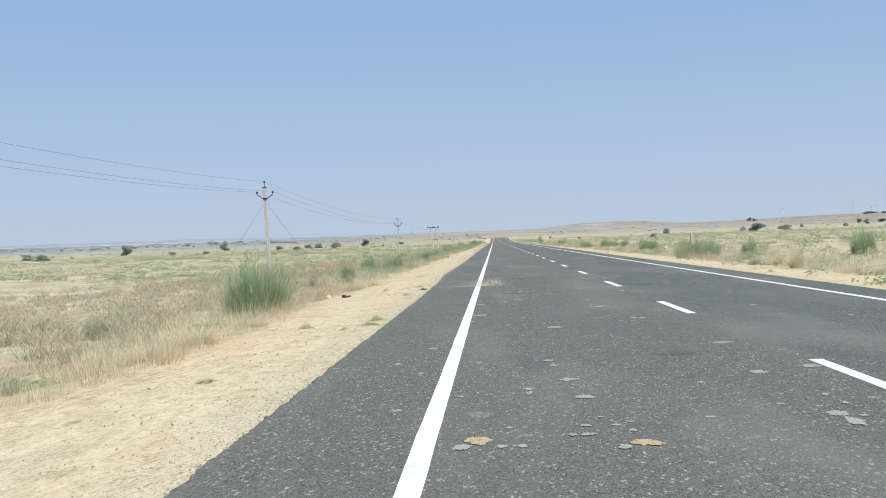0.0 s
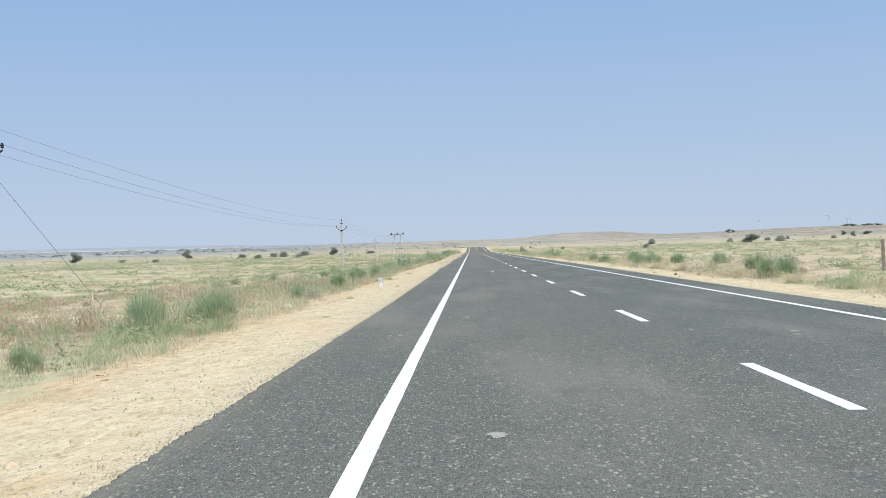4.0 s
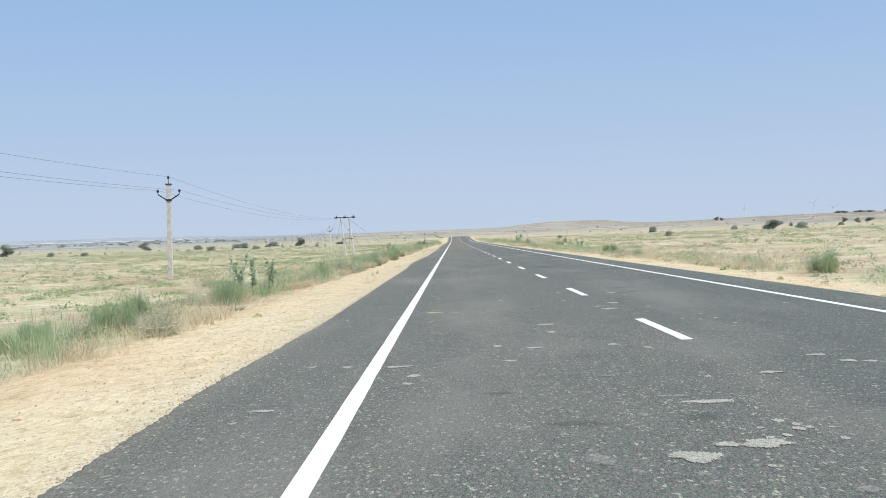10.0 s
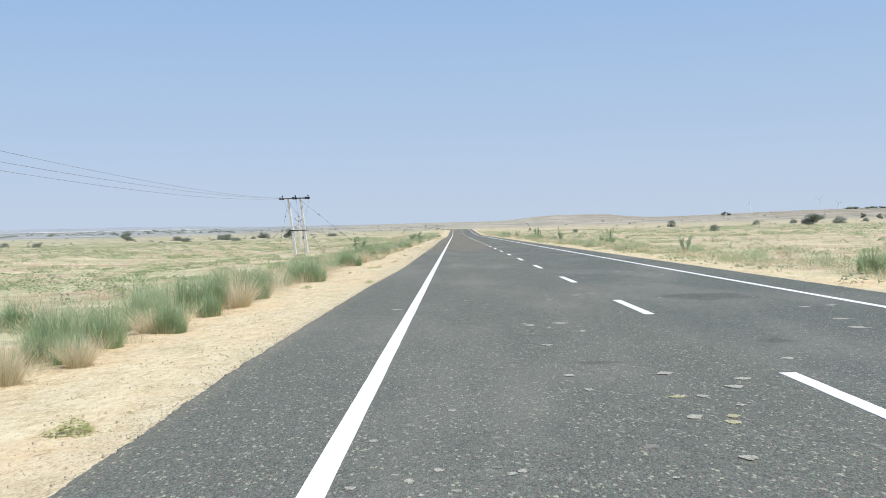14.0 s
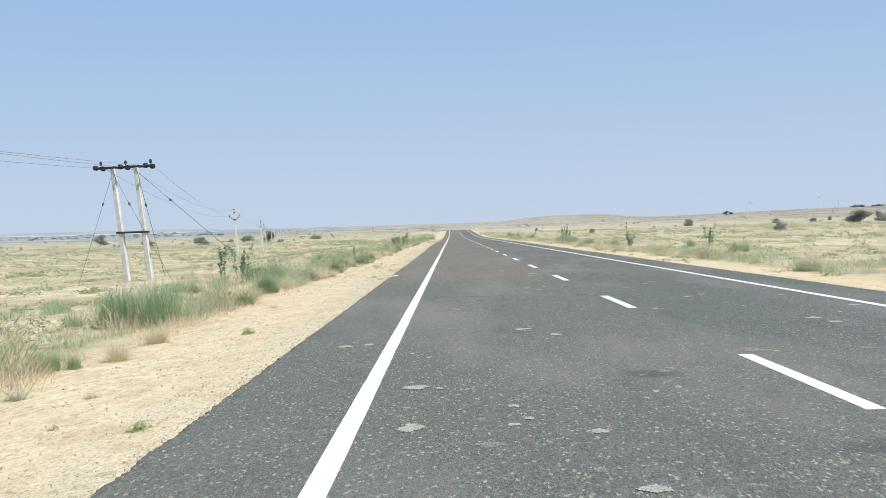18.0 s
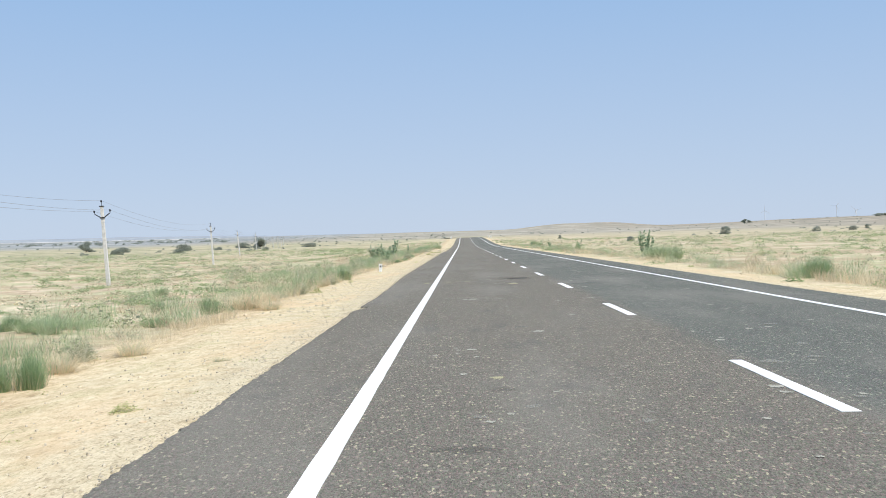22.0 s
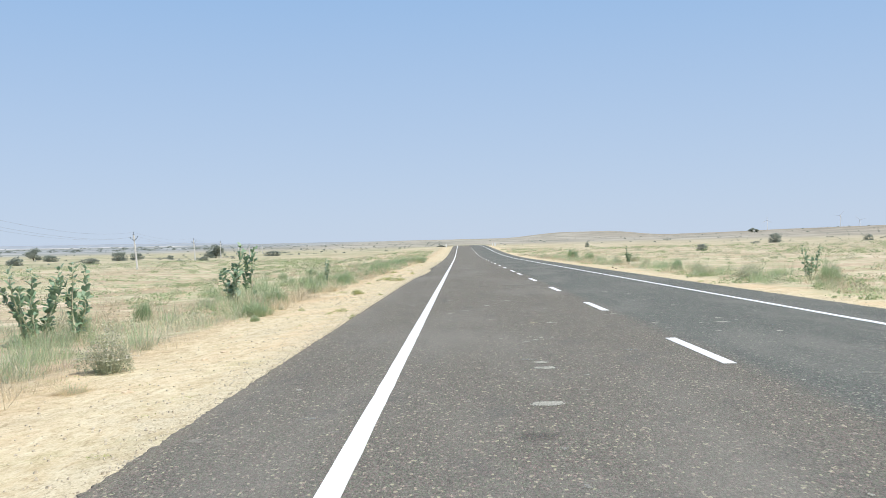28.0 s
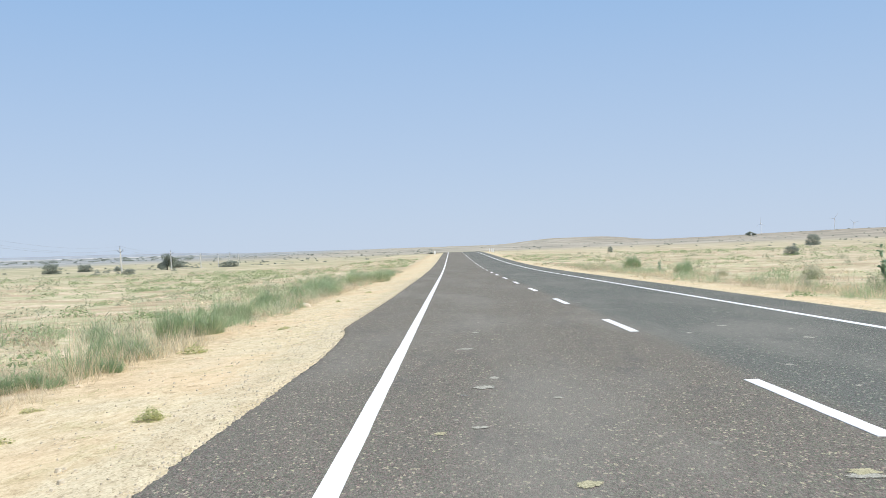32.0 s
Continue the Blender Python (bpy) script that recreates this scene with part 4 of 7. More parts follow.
DUST_B = [(0.56, 60.6, 0.08, 0.10), (0.39, 60.9, 0.06, 0.07), (1.30, 69.4, 0.12, 0.10), (1.47, 69.6, 0.07, 0.08), (1.28, 69.9, 0.10, 0.09), (0.73, 70.2, 0.09, 0.10), (2.18, 70.8, 0.11, 0.16), (0.36, 71.6, 0.10, 0.20), (1.59, 71.8, 0.13, 0.13), (0.45, 73.3, 0.12, 0.15), (4.55, 74.5, 0.11, 0.19), (2.98, 76.2, 0.26, 0.22), (0.47, 79.0, 0.14, 0.09), (2.36, 79.1, 0.11, 0.10), (2.28, 79.5, 0.06, 0.08), (1.89, 88.8, 0.08, 0.06), (1.04, 89.3, 0.06, 0.06), (2.20, 89.7, 0.11, 0.12), (2.88, 90.4, 0.10, 0.15), (2.08, 94.0, 0.11, 0.18), (2.77, 98.9, 0.13, 0.14), (2.08, 99.1, 0.05, 0.07), (2.08, 99.3, 0.08, 0.12), (1.61, 99.7, 0.18, 0.31)]
DUST_C = [(2.47, 101.8, 0.25, 0.13), (2.17, 103.0, 0.29, 0.14), (1.84, 109.8, 0.13, 0.15), (1.73, 111.0, 0.14, 0.08), (2.14, 111.4, 0.11, 0.21), (2.30, 114.1, 0.16, 0.16), (2.48, 119.9, 0.09, 0.15), (2.28, 119.9, 0.09, 0.15), (1.67, 120.0, 0.07, 0.13), (2.11, 120.0, 0.06, 0.11), (-0.14, 120.2, 0.06, 0.06), (2.10, 120.4, 0.09, 0.16), (3.25, 120.9, 0.08, 0.12), (2.52, 121.1, 0.08, 0.10), (1.01, 121.6, 0.07, 0.10), (2.28, 121.6, 0.08, 0.16), (3.03, 121.7, 0.11, 0.12), (4.38, 123.5, 0.11, 0.13), (2.44, 130.7, 0.07, 0.09), (0.08, 130.7, 0.12, 0.09), (1.62, 131.4, 0.05, 0.06), (0.63, 131.4, 0.07, 0.07), (0.65, 132.5, 0.09, 0.11), (2.16, 132.9, 0.12, 0.14)]
DUST_D = [(1.15, 134.3, 0.15, 0.27), (0.92, 141.6, 0.06, 0.06), (3.06, 141.9, 0.09, 0.17), (0.40, 142.8, 0.09, 0.15), (1.57, 148.3, 0.23, 0.22), (2.74, 174.2, 0.07, 0.06), (2.77, 174.4, 0.09, 0.07), (1.31, 174.8, 0.13, 0.08), (0.80, 177.4, 0.14, 0.13), (3.88, 181.1, 0.25, 0.22), (5.70, 181.8, 0.25, 0.22), (1.83, 184.7, 0.20, 0.06), (1.45, 185.3, 0.08, 0.12), (0.91, 186.0, 0.23, 0.16), (0.87, 186.8, 0.08, 0.10), (0.31, 187.0, 0.08, 0.17), (2.51, 188.8, 0.14, 0.20), (4.78, 190.0, 0.20, 0.17), (3.66, 190.1, 0.26, 0.36), (1.53, 192.6, 0.26, 0.22), (0.94, 196.2, 0.08, 0.09), (0.64, 196.6, 0.09, 0.10), (2.50, 196.8, 0.12, 0.19), (1.13, 197.2, 0.10, 0.12)]
DUST_E = [(2.92, 197.4, 0.10, 0.07), (1.20, 198.4, 0.20, 0.36), (1.63, 198.5, 0.16, 0.28), (3.73, 199.7, 0.09, 0.13), (4.97, 201.5, 0.21, 0.19), (4.69, 202.8, 0.18, 0.18), (3.54, 203.9, 0.26, 0.22), (1.29, 207.3, 0.14, 0.21), (0.79, 208.7, 0.18, 0.07), (0.89, 209.0, 0.11, 0.31), (3.58, 209.3, 0.17, 0.13), (4.70, 213.3, 0.22, 0.42), (5.28, 213.4, 0.22, 0.32), (0.40, 218.5, 0.06, 0.06), (-0.33, 218.5, 0.12, 0.16), (1.54, 218.7, 0.07, 0.10), (2.33, 218.8, 0.06, 0.10), (-0.22, 218.8, 0.07, 0.10), (2.36, 219.0, 0.05, 0.05), (0.87, 219.1, 0.09, 0.08), (1.63, 219.4, 0.05, 0.06), (-0.36, 220.3, 0.09, 0.12), (5.74, 227.6, 0.23, 0.22), (3.30, 231.0, 0.10, 0.09)]
DUST_F = [(2.06, 231.6, 0.08, 0.21), (0.93, 231.9, 0.12, 0.14), (3.81, 232.4, 0.12, 0.10), (3.81, 234.6, 0.26, 0.30), (4.34, 234.9, 0.17, 0.23), (4.62, 236.1, 0.17, 0.22), (4.99, 238.6, 0.24, 0.22), (1.62, 239.1, 0.23, 0.22), (2.76, 241.1, 0.06, 0.08), (1.42, 241.6, 0.06, 0.07), (0.50, 246.0, 0.13, 0.18), (3.50, 248.1, 0.27, 0.22), (2.93, 254.1, 0.21, 0.27), (5.07, 260.4, 0.26, 0.22), (3.06, 287.8, 0.19, 0.13), (2.17, 287.8, 0.20, 0.16), (2.61, 287.9, 0.12, 0.17), (2.95, 288.0, 0.20, 0.14), (2.13, 288.4, 0.18, 0.16), (3.30, 288.6, 0.29, 0.29), (1.89, 289.4, 0.08, 0.13), (-0.15, 290.2, 0.10, 0.16), (3.69, 290.7, 0.11, 0.14), (1.78, 291.6, 0.21, 0.25)]
DUST_G = [(4.96, 295.5, 0.24, 0.22), (5.17, 297.0, 0.22, 0.22), (1.35, 298.5, 0.06, 0.12), (1.33, 299.5, 0.07, 0.10), (-0.46, 300.8, 0.13, 0.13), (4.56, 302.8, 0.17, 0.16), (1.45, 304.5, 0.21, 0.22), (2.72, 305.3, 0.26, 0.22), (5.37, 308.6, 0.21, 0.22), (0.69, 312.8, 0.09, 0.12), (0.82, 314.8, 0.17, 0.23), (5.01, 316.2, 0.24, 0.22), (5.48, 318.4, 0.24, 0.22), (6.38, 321.7, 0.19, 0.22), (2.36, 322.2, 0.10, 0.10), (2.63, 323.2, 0.09, 0.08), (2.15, 333.2, 0.09, 0.08), (1.03, 335.6, 0.26, 0.81), (3.92, 337.6, 0.10, 0.13), (0.78, 348.3, 0.08, 0.15)]
YELLOW_A = [(1.26, 14.1, 0.22, 0.22), (2.55, 15.3, 0.09, 0.16), (0.09, 15.5, 0.14, 0.11), (0.20, 16.8, 0.28, 0.25), (1.62, 22.5, 0.12, 0.13), (0.43, 109.4, 0.11, 0.13), (-0.20, 110.1, 0.12, 0.07), (-0.13, 110.6, 0.14, 0.17), (0.82, 111.1, 0.15, 0.14), (0.46, 111.3, 0.27, 0.29), (-0.37, 124.0, 0.15, 0.22), (-0.57, 124.6, 0.19, 0.21), (2.47, 142.7, 0.10, 0.15), (2.53, 142.9, 0.09, 0.12), (2.34, 143.7, 0.15, 0.12), (-0.53, 191.5, 0.17, 0.22), (-0.27, 191.6, 0.12, 0.18), (3.57, 198.6, 0.15, 0.19), (3.31, 199.3, 0.10, 0.23), (2.31, 202.0, 0.17, 0.26), (2.25, 212.1, 0.16, 0.21), (1.12, 233.9, 0.13, 0.15), (-0.75, 242.7, 0.09, 0.10), (2.22, 253.1, 0.33, 0.38)]
YELLOW_B = [(0.41, 254.6, 0.30, 0.30), (-0.26, 254.8, 0.23, 0.42), (-0.51, 255.1, 0.09, 0.10), (0.77, 255.1, 0.13, 0.13), (0.95, 255.3, 0.22, 0.16), (0.31, 255.4, 0.16, 0.16), (0.64, 255.7, 0.15, 0.23), (1.88, 309.9, 0.17, 0.14), (0.50, 324.6, 0.12, 0.18), (1.80, 333.4, 0.09, 0.11), (1.87, 334.0, 0.12, 0.13), (1.41, 344.7, 0.14, 0.18), (2.93, 344.8, 0.17, 0.14), (0.59, 346.4, 0.10, 0.13)]
OCHRE_A = [(1.35, 6.1, 0.17, 0.20), (0.34, 6.3, 0.16, 0.25), (1.76, 22.3, 0.18, 0.18), (1.05, 23.9, 0.11, 0.20), (0.27, 27.5, 0.17, 0.19), (1.34, 32.7, 0.20, 0.30), (0.48, 90.1, 0.11, 0.14), (0.47, 90.6, 0.14, 0.24), (0.65, 90.6, 0.08, 0.16)]
DARK_A = [(2.33, 10.5, 0.50, 0.39), (0.76, 23.2, 0.93, 0.38), (4.04, 25.5, 1.05, 1.02), (0.86, 26.8, 0.70, 0.25), (1.14, 31.8, 1.26, 0.43), (2.23, 33.5, 0.87, 0.34), (0.52, 65.4, 1.23, 0.42), (4.83, 67.2, 1.18, 0.72), (1.86, 71.9, 0.34, 0.21), (0.64, 73.9, 0.93, 0.25), (2.80, 75.6, 0.62, 0.46), (4.95, 90.5, 1.27, 0.98), (0.18, 90.7, 0.27, 0.33), (6.79, 91.5, 0.86, 1.10), (1.16, 96.6, 3.95, 0.86), (1.60, 100.8, 0.51, 0.20), (2.46, 100.9, 0.33, 0.25), (1.14, 102.2, 0.32, 0.15), (4.38, 115.5, 0.68, 0.33), (4.55, 117.2, 0.45, 0.57), (6.64, 130.4, 1.22, 1.26), (4.37, 134.9, 0.83, 1.96), (1.46, 138.2, 1.68, 0.42), (3.97, 138.4, 1.29, 0.87)]
DARK_B = [(1.99, 145.7, 0.57, 0.24), (4.12, 147.1, 0.45, 0.42), (5.06, 154.2, 2.02, 2.00), (1.74, 183.0, 0.70, 0.36), (3.22, 185.6, 0.79, 0.50), (2.37, 188.7, 0.56, 0.53), (0.93, 199.6, 1.55, 0.31), (0.21, 225.6, 0.10, 3.00), (2.62, 227.2, 0.74, 0.33), (0.84, 230.8, 0.47, 0.22), (1.14, 233.2, 0.28, 0.25), (4.04, 252.3, 1.27, 0.70), (2.50, 256.5, 0.97, 1.07), (2.34, 257.3, 1.39, 1.21), (1.19, 299.9, 0.30, 0.32), (1.44, 326.3, 0.72, 0.36), (2.43, 326.5, 0.89, 0.75), (3.65, 338.9, 0.82, 0.65), (0.40, 340.2, 0.56, 0.54)]
small = {}
for name, rows, film, least in (("mud_patch", MUD_A + MUD_B + MUD_C + MUD_D + MUD_E + MUD_F + MUD_G + MUD_H + MUD_I + MUD_J + MUD_K + MUD_L + MUD_M + MUD_N + MUD_O + MUD_P + MUD_Q + MUD_R, MUD, 0.019), ("dust_patch", DUST_A + DUST_B + DUST_C + DUST_D + DUST_E + DUST_F + DUST_G, DUST, 0.024),
                                ("yellow_mud_patch", YELLOW_A + YELLOW_B, YELLOW_MUD, 0.0), ("ochre_mud_patch", OCHRE_A, OCHRE_MUD, 0.0)):
    for x, y, w, l in rows:
        b = blot(rng, x, y, w, l, rng.uniform(0.0045, 0.0065))
        if w * l > least:
            part(name, film_mesh(name, [b], film), road)
        else:
            small.setdefault(film, []).append(b)
for x, y, w, l in DARK_A + DARK_B:
    part("dark_stain", film_mesh("dark_stain", [blot(rng, x, y, w * 1.1, l * 1.2, rng.uniform(0.002, 0.003))], TAR), road, "dark soft-edged stain")

for _ in range(700):
    x = off_line(min(7.9, max(-0.9, rng.choice((rng.gauss(1.2, 0.9), rng.gauss(5.4, 1.2), rng.gauss(2.6, 0.8), rng.uniform(-1, 8))))))
    y, w = rng.uniform(-4, 440), rng.choice((0.03, 0.04, 0.05, 0.06, 0.08, 0.11))
    small[rng.choice((MUD, DUST))].append(blot(rng, x, y, w * rng.uniform(0.7, 1.3), w * rng.uniform(0.8, 2.0), rng.uniform(0.003, 0.0042)))
    if rng.random() < 0.35:
        for _ in range(rng.randint(1, 5)):
            small[MUD].append(blot(rng, off_line(x + rng.gauss(0, 0.3)), y + rng.gauss(0, 0.5), 0.06, rng.uniform(0.06, 0.12), rng.uniform(0.003, 0.0042)))
# many more small pale flecks lie on the far lane
for _ in range(900):
    y = rng.uniform(4, 440)
    w = rng.choice((0.04, 0.05, 0.07, 0.09, 0.12))
    small[rng.choice((MUD, DUST))].append(blot(rng, off_line(min(6.8, max(3.8, rng.gauss(5.3, 0.9)))), y, w, w * rng.uniform(0.8, 1.8), rng.uniform(0.003, 0.0042)))
for film, blots in small.items():
    tagged(part("mud_specks", film_mesh("mud_specks", blots, film), road), kind="stuff")


# ---- stones on the shoulders ----
def pebble(rng, x, y, r, z=None):
    """A small angular stone."""
    z = land(x, y) if z is None else z
    turn = rng.uniform(0, 6.28)
    v = []
    for k in range(4):
        a = turn + k * 1.5708
        q, w = r * rng.uniform(0.75, 1.25), rng.uniform(0.55, 0.85)
        v += [(x + q * math.cos(a), y + q * math.sin(a), z - 0.2 * r), (x + w * q * math.cos(a + 0.3), y + w * q * math.sin(a + 0.3), z + r * rng.uniform(0.6, 1.1))]
    return v, [(2 * k, (2 * k + 2) % 8, (2 * k + 3) % 8, 2 * k + 1) for k in range(4)] + [(1, 3, 5, 7)]


def scatter_pebbles():
    rng = random.Random(11)
    out = []
    for _ in range(21000):
        y = rng.uniform(1, 400)
        if rng.random() < 0.74:
            x = left_edge(y) - 0.02 - min(abs(rng.gauss(0, 1.1)), 3.2)
        else:
            x = right_edge(y) + 0.03 + min(abs(rng.gauss(0, 0.8)), 2.4)
        out.append(pebble(rng, x, y, rng.choice((0.006, 0.007, 0.009, 0.01, 0.012, 0.014, 0.017))))
    # the washed-out rim of chippings beside the asphalt, and strays on it
    for _ in range(20000):
        y = rng.uniform(2, 400)
        if rng.random() < 0.72:
            x = left_edge(y) + 0.015 - rng.expovariate(7.0)
            z = rise(y) - 0.02 - 0.04 * step(0, 0.25, left_edge(y) - x) if x > left_edge(y) - 0.2 else None
        else:
            x, z = right_edge(y) - 0.015 + rng.expovariate(9.0), None
        out.append(pebble(rng, x, y, rng.choice((0.006, 0.007, 0.008, 0.01, 0.012)), z))
    for y0, y1, count in ((204, 226, 400), (128, 140, 150), (244, 262, 200), (318, 346, 200)):
        for _ in range(count):
            out.append(pebble(rng, rng.uniform(-4.0, -1.7), rng.uniform(y0, y1), rng.uniform(0.012, 0.03)))
    for _ in range(2600):
        y = rng.uniform(2, 400)
        x = rng.choice((left_edge(y) + 0.04 + rng.expovariate(5.0), right_edge(y) - 0.06 - rng.expovariate(4.5)))
        out.append(pebble(rng, x, y, rng.choice((0.004, 0.005, 0.006, 0.008)), rise(y)))
    return joined(*out)


tagged(new("gravel", mesh_of("gravel", *scatter_pebbles(), PEBBLE)), "loose pale gravel on the sandy road shoulders", "gravel", kind="stuff")

def scatter_clods():
    """Crumbled earth along the lip of the bank."""
    rng = random.Random(17)
    shapes = [lump(rng, (1, 0.8, 0.65), 0.6, 1) for _ in range(8)]
    out = []
    while len(out) < 1200:
        y, x = rng.uniform(2, 400), rng.choice((-3.5 - abs(rng.gauss(0, 0.45)), -3.4 + abs(rng.gauss(0, 0.7)), 10.2 + abs(rng.gauss(0, 0.5))))
        if noise.noise(Vector((x * 0.5, y * 0.22, 6.0))) + 0.3 * rng.random() < 0.1 or x > 11.5 or -1.5 < x < 8:
            continue
        v, f = rng.choice(shapes)
        r, a, base = rng.choice((0.014, 0.018, 0.022, 0.028, 0.036, 0.06)), rng.uniform(0, 6.28), Vector((x, y, land(x, y) - 0.006))
        c, d = r * math.cos(a), r * math.sin(a)
        out.append(([base + Vector((c * q.x - d * q.y, d * q.x + c * q.y, r * q.z)) for q in v], f))
    return joined(*out)


tagged(new("earth_clods", mesh_of("earth_clods", *scatter_clods(), CLOD)), "crumbled earth clods along the lip of the bank", "clods", kind="stuff")

for x, y, size in ((-4.1, 27.2, (0.11, 0.09, 0.1)), (-4.02, 74.7, (0.1, 0.08, 0.1)), (-3.86, 75.0, (0.09, 0.07, 0.07)), (-4.2, 75.1, (0.07, 0.06, 0.06)), (-4.04, 61.0, (0.17, 0.14, 0.2)), (-4.5, 58.9, (0.07, 0.06, 0.06)), (-3.75, 283.5, (0.12, 0.1, 0.12)), (12.4, 71.0, (0.2, 0.17, 0.2)), (-3.9, 141.3, (0.22, 0.15, 0.1)), (-5.2, 341.5, (0.16, 0.12, 0.12)), (-3.8, 370.0, (0.2, 0.15, 0.15)), (-3.7, 215.6, (0.12, 0.1, 0.1)), (-1.55, 208.5, (0.06, 0.05, 0.05)), (-2.6, 207.6, (0.05, 0.05, 0.04))):
    v, f = lump(random.Random(int(y)), size)
    ob = new("rock", mesh_of("rock", v, f, ROCK, True))
    ob.location = (x, y, land(x, y) - 0.01)
    tagged(ob, "pale weathered rock lying on the sandy shoulder", "rock", "rocks beside the road")
for x, y, r in ((-3.57, 26.85, 0.13), (-3.7, 27.4, 0.1), (-3.5, 27.15, 0.08), (-3.84, 83.4, 0.13), (-1.5, 27.45, 0.12), (-3.9, 284.2, 0.1), (8.75, 74.5, 0.08), (9.1, 77.0, 0.1), (8.9, 80.6, 0.07), (9.6, 352.0, 0.1), (9.3, 349.0, 0.07), (-4.6, 33.0, 0.14)):
    v, f = lump(random.Random(int(y * 7)), (r * 0.55, r * 0.45, r * 0.42), 1.1, 3)
    ob = new("dung_heap", mesh_of("dung_heap", v, f, DUNG_AND_FOOT, True))
    ob.location = (x, y, land(x, y) - 0.005)
    tagged(ob, "small dark dried dung heap on the sandy verge", "dung", "dung heaps on the verge")


# an old paint mark
for a0, a1, s0, s1 in ((1.79, 1.86, 89.3, 89.95), (1.72, 1.93, 89.92, 89.98)):
    part("paint_mark", mesh_of("paint_mark", *strip(s0, s1, a0, a1, 0.004, 0.02, s0, 0.1), FADED), road)
# bird splashes and scraps on the asphalt
for x, y, w, l, turn in ((-0.87, 322.8, 0.24, 0.025, 0.2), (-0.86, 322.83, 0.05, 0.09, 0.9), (0.62, 77.1, 0.1, 0.05, 0.1), (-0.6, 78.3, 0.07, 0.07, 0.0)):
    part("white_splash", mesh_of("white_splash", *blot(rng, x, y, w, l)[:2], FADED), road)
for x, y, w in ((-1.0, 210.25, 0.09), (-1.12, 210.0, 0.05), (-2.3, 213.0, 0.06)):
    bm = bmesh.new()
    bmesh.ops.create_grid(bm, x_segments=6, y_segments=6, size=0.5)
    for v in bm.verts:
        q = v.co * 2.7 + Vector((y, 0, 0))
        v.co = Vector((v.co.x * w * 1.5 + 0.15 * w * noise.noise(q), v.co.y * w + 0.15 * w * noise.noise(q + Vector((9, 9, 0))), w * (0.15 + 0.3 * noise.noise(q * 1.3))))
    me = bpy.data.meshes.new("plastic_scrap")
    bm.to_mesh(me)
    bm.free()
    me.materials.append(ENAMEL)
    ob = new("plastic_scrap", me)
    ob.location = (x, y, max(0.004, land(x, y)) if x > -1.2 else land(x, y))
    ob.modifiers.new("thickness", "SOLIDIFY").thickness = 0.003
    tagged(ob, "crumpled white plastic scrap lying beside the asphalt edge", "litter", "scraps of litter")


# ---- kilometre stones, posts ----
def marker_stone(x, y, numeral=""):
    ob = thing("marker_stone", "whitewashed stone marker" + (" with a painted black 4" if numeral else ", weathered") + " on the sandy verge", "marker stone", at=(x, y, land(x, y) - 0.02))
    ob.rotation_euler = (radians(-2), radians(1.5), radians(4))
    v, f = box(-0.076, 0.076, -0.05, 0.05, -0.05, 0.4, 1.1)
    part("block", bevelled("block", v, f, WHITEWASH, 0.014), ob)
    v, f = box(-0.065, 0.065, -0.045, 0.045, -0.12, -0.04, 0.95)
    part("footing", bevelled("footing", v, f, DUNG_AND_FOOT, 0.01), ob, "dark foot")
    if numeral:
        text = bpy.data.curves.new("numeral", "FONT")
        text.body, text.size, text.extrude = numeral, 0.19, 0.002
        text.align_x, text.align_y = "CENTER", "CENTER"
        text.offset = 0.0015
        text.materials.append(BLACK)
        ob2 = part("numeral", text, ob, "black painted numeral")
        ob2.location, ob2.rotation_euler = (0, -0.0545, 0.265), (radians(90), 0, 0)
    else:
        v, f = box(-0.0835, 0.0835, -0.0555, 0.0555, 0.19, 0.385, 1.0)
        part("painted_band", bevelled("painted_band", v, f, FADED, 0.012), ob, "faded bluish-grey paint")
        for x0, z0, w, h in ((-0.03, 0.3, 0.05, 0.008), (0.066, 0.315, 0.016, 0.03), (-0.045, 0.27, 0.04, 0.007), (0.06, 0.265, 0.022, 0.016), (0.07, 0.225, 0.014, 0.03), (-0.02, 0.245, 0.03, 0.006)):
            part("paint_trace", mesh_of("paint_trace", *box(x0 - w / 2, x0 + w / 2, -0.0575, -0.049, z0 - h / 2, z0 + h / 2), INK), ob, "worn dark lettering")
        # two dark lumps along the front of the stone's foot
        for x0, w in ((-0.035, 0.05), (0.03, 0.06)):
            part("dirt_crust", mesh_of("dirt_crust", *lump(random.Random(int(300 * w)), (w * 0.7, 0.03, 0.035), 0.6, 2), DUNG_AND_FOOT, True), ob, "dark lump at the foot", (x0, -0.045, 0.0))


marker_stone(-2.75, 73.3)
marker_stone(-3.11, 272.6, "4")

post = thing("stone_post", "rough reddish sandstone post standing in dry grass", "post", at=(13.4, 66.5, land(13.4, 66.5) - 0.1))
post.rotation_euler = (radians(1), radians(-3), radians(24))
bm = bmesh.new()
bmesh.ops.create_cube(bm, size=1)
bmesh.ops.subdivide_edges(bm, edges=bm.edges[:], cuts=4, use_grid_fill=True)
for v in bm.verts:
    v.co = Vector((v.co.x * 0.17, v.co.y * 0.15, (v.co.z + 0.5) * 1.1))
    v.co += Vector((noise.noise(v.co * 6), noise.noise(v.co * 6 + Vector((9, 0, 0))), 0.6 * noise.noise(v.co * 8))) * 0.022
me = bpy.data.meshes.new("shaft")
bm.to_mesh(me)
bm.free()
me.materials.append(SANDSTONE)
part("shaft", me, post)

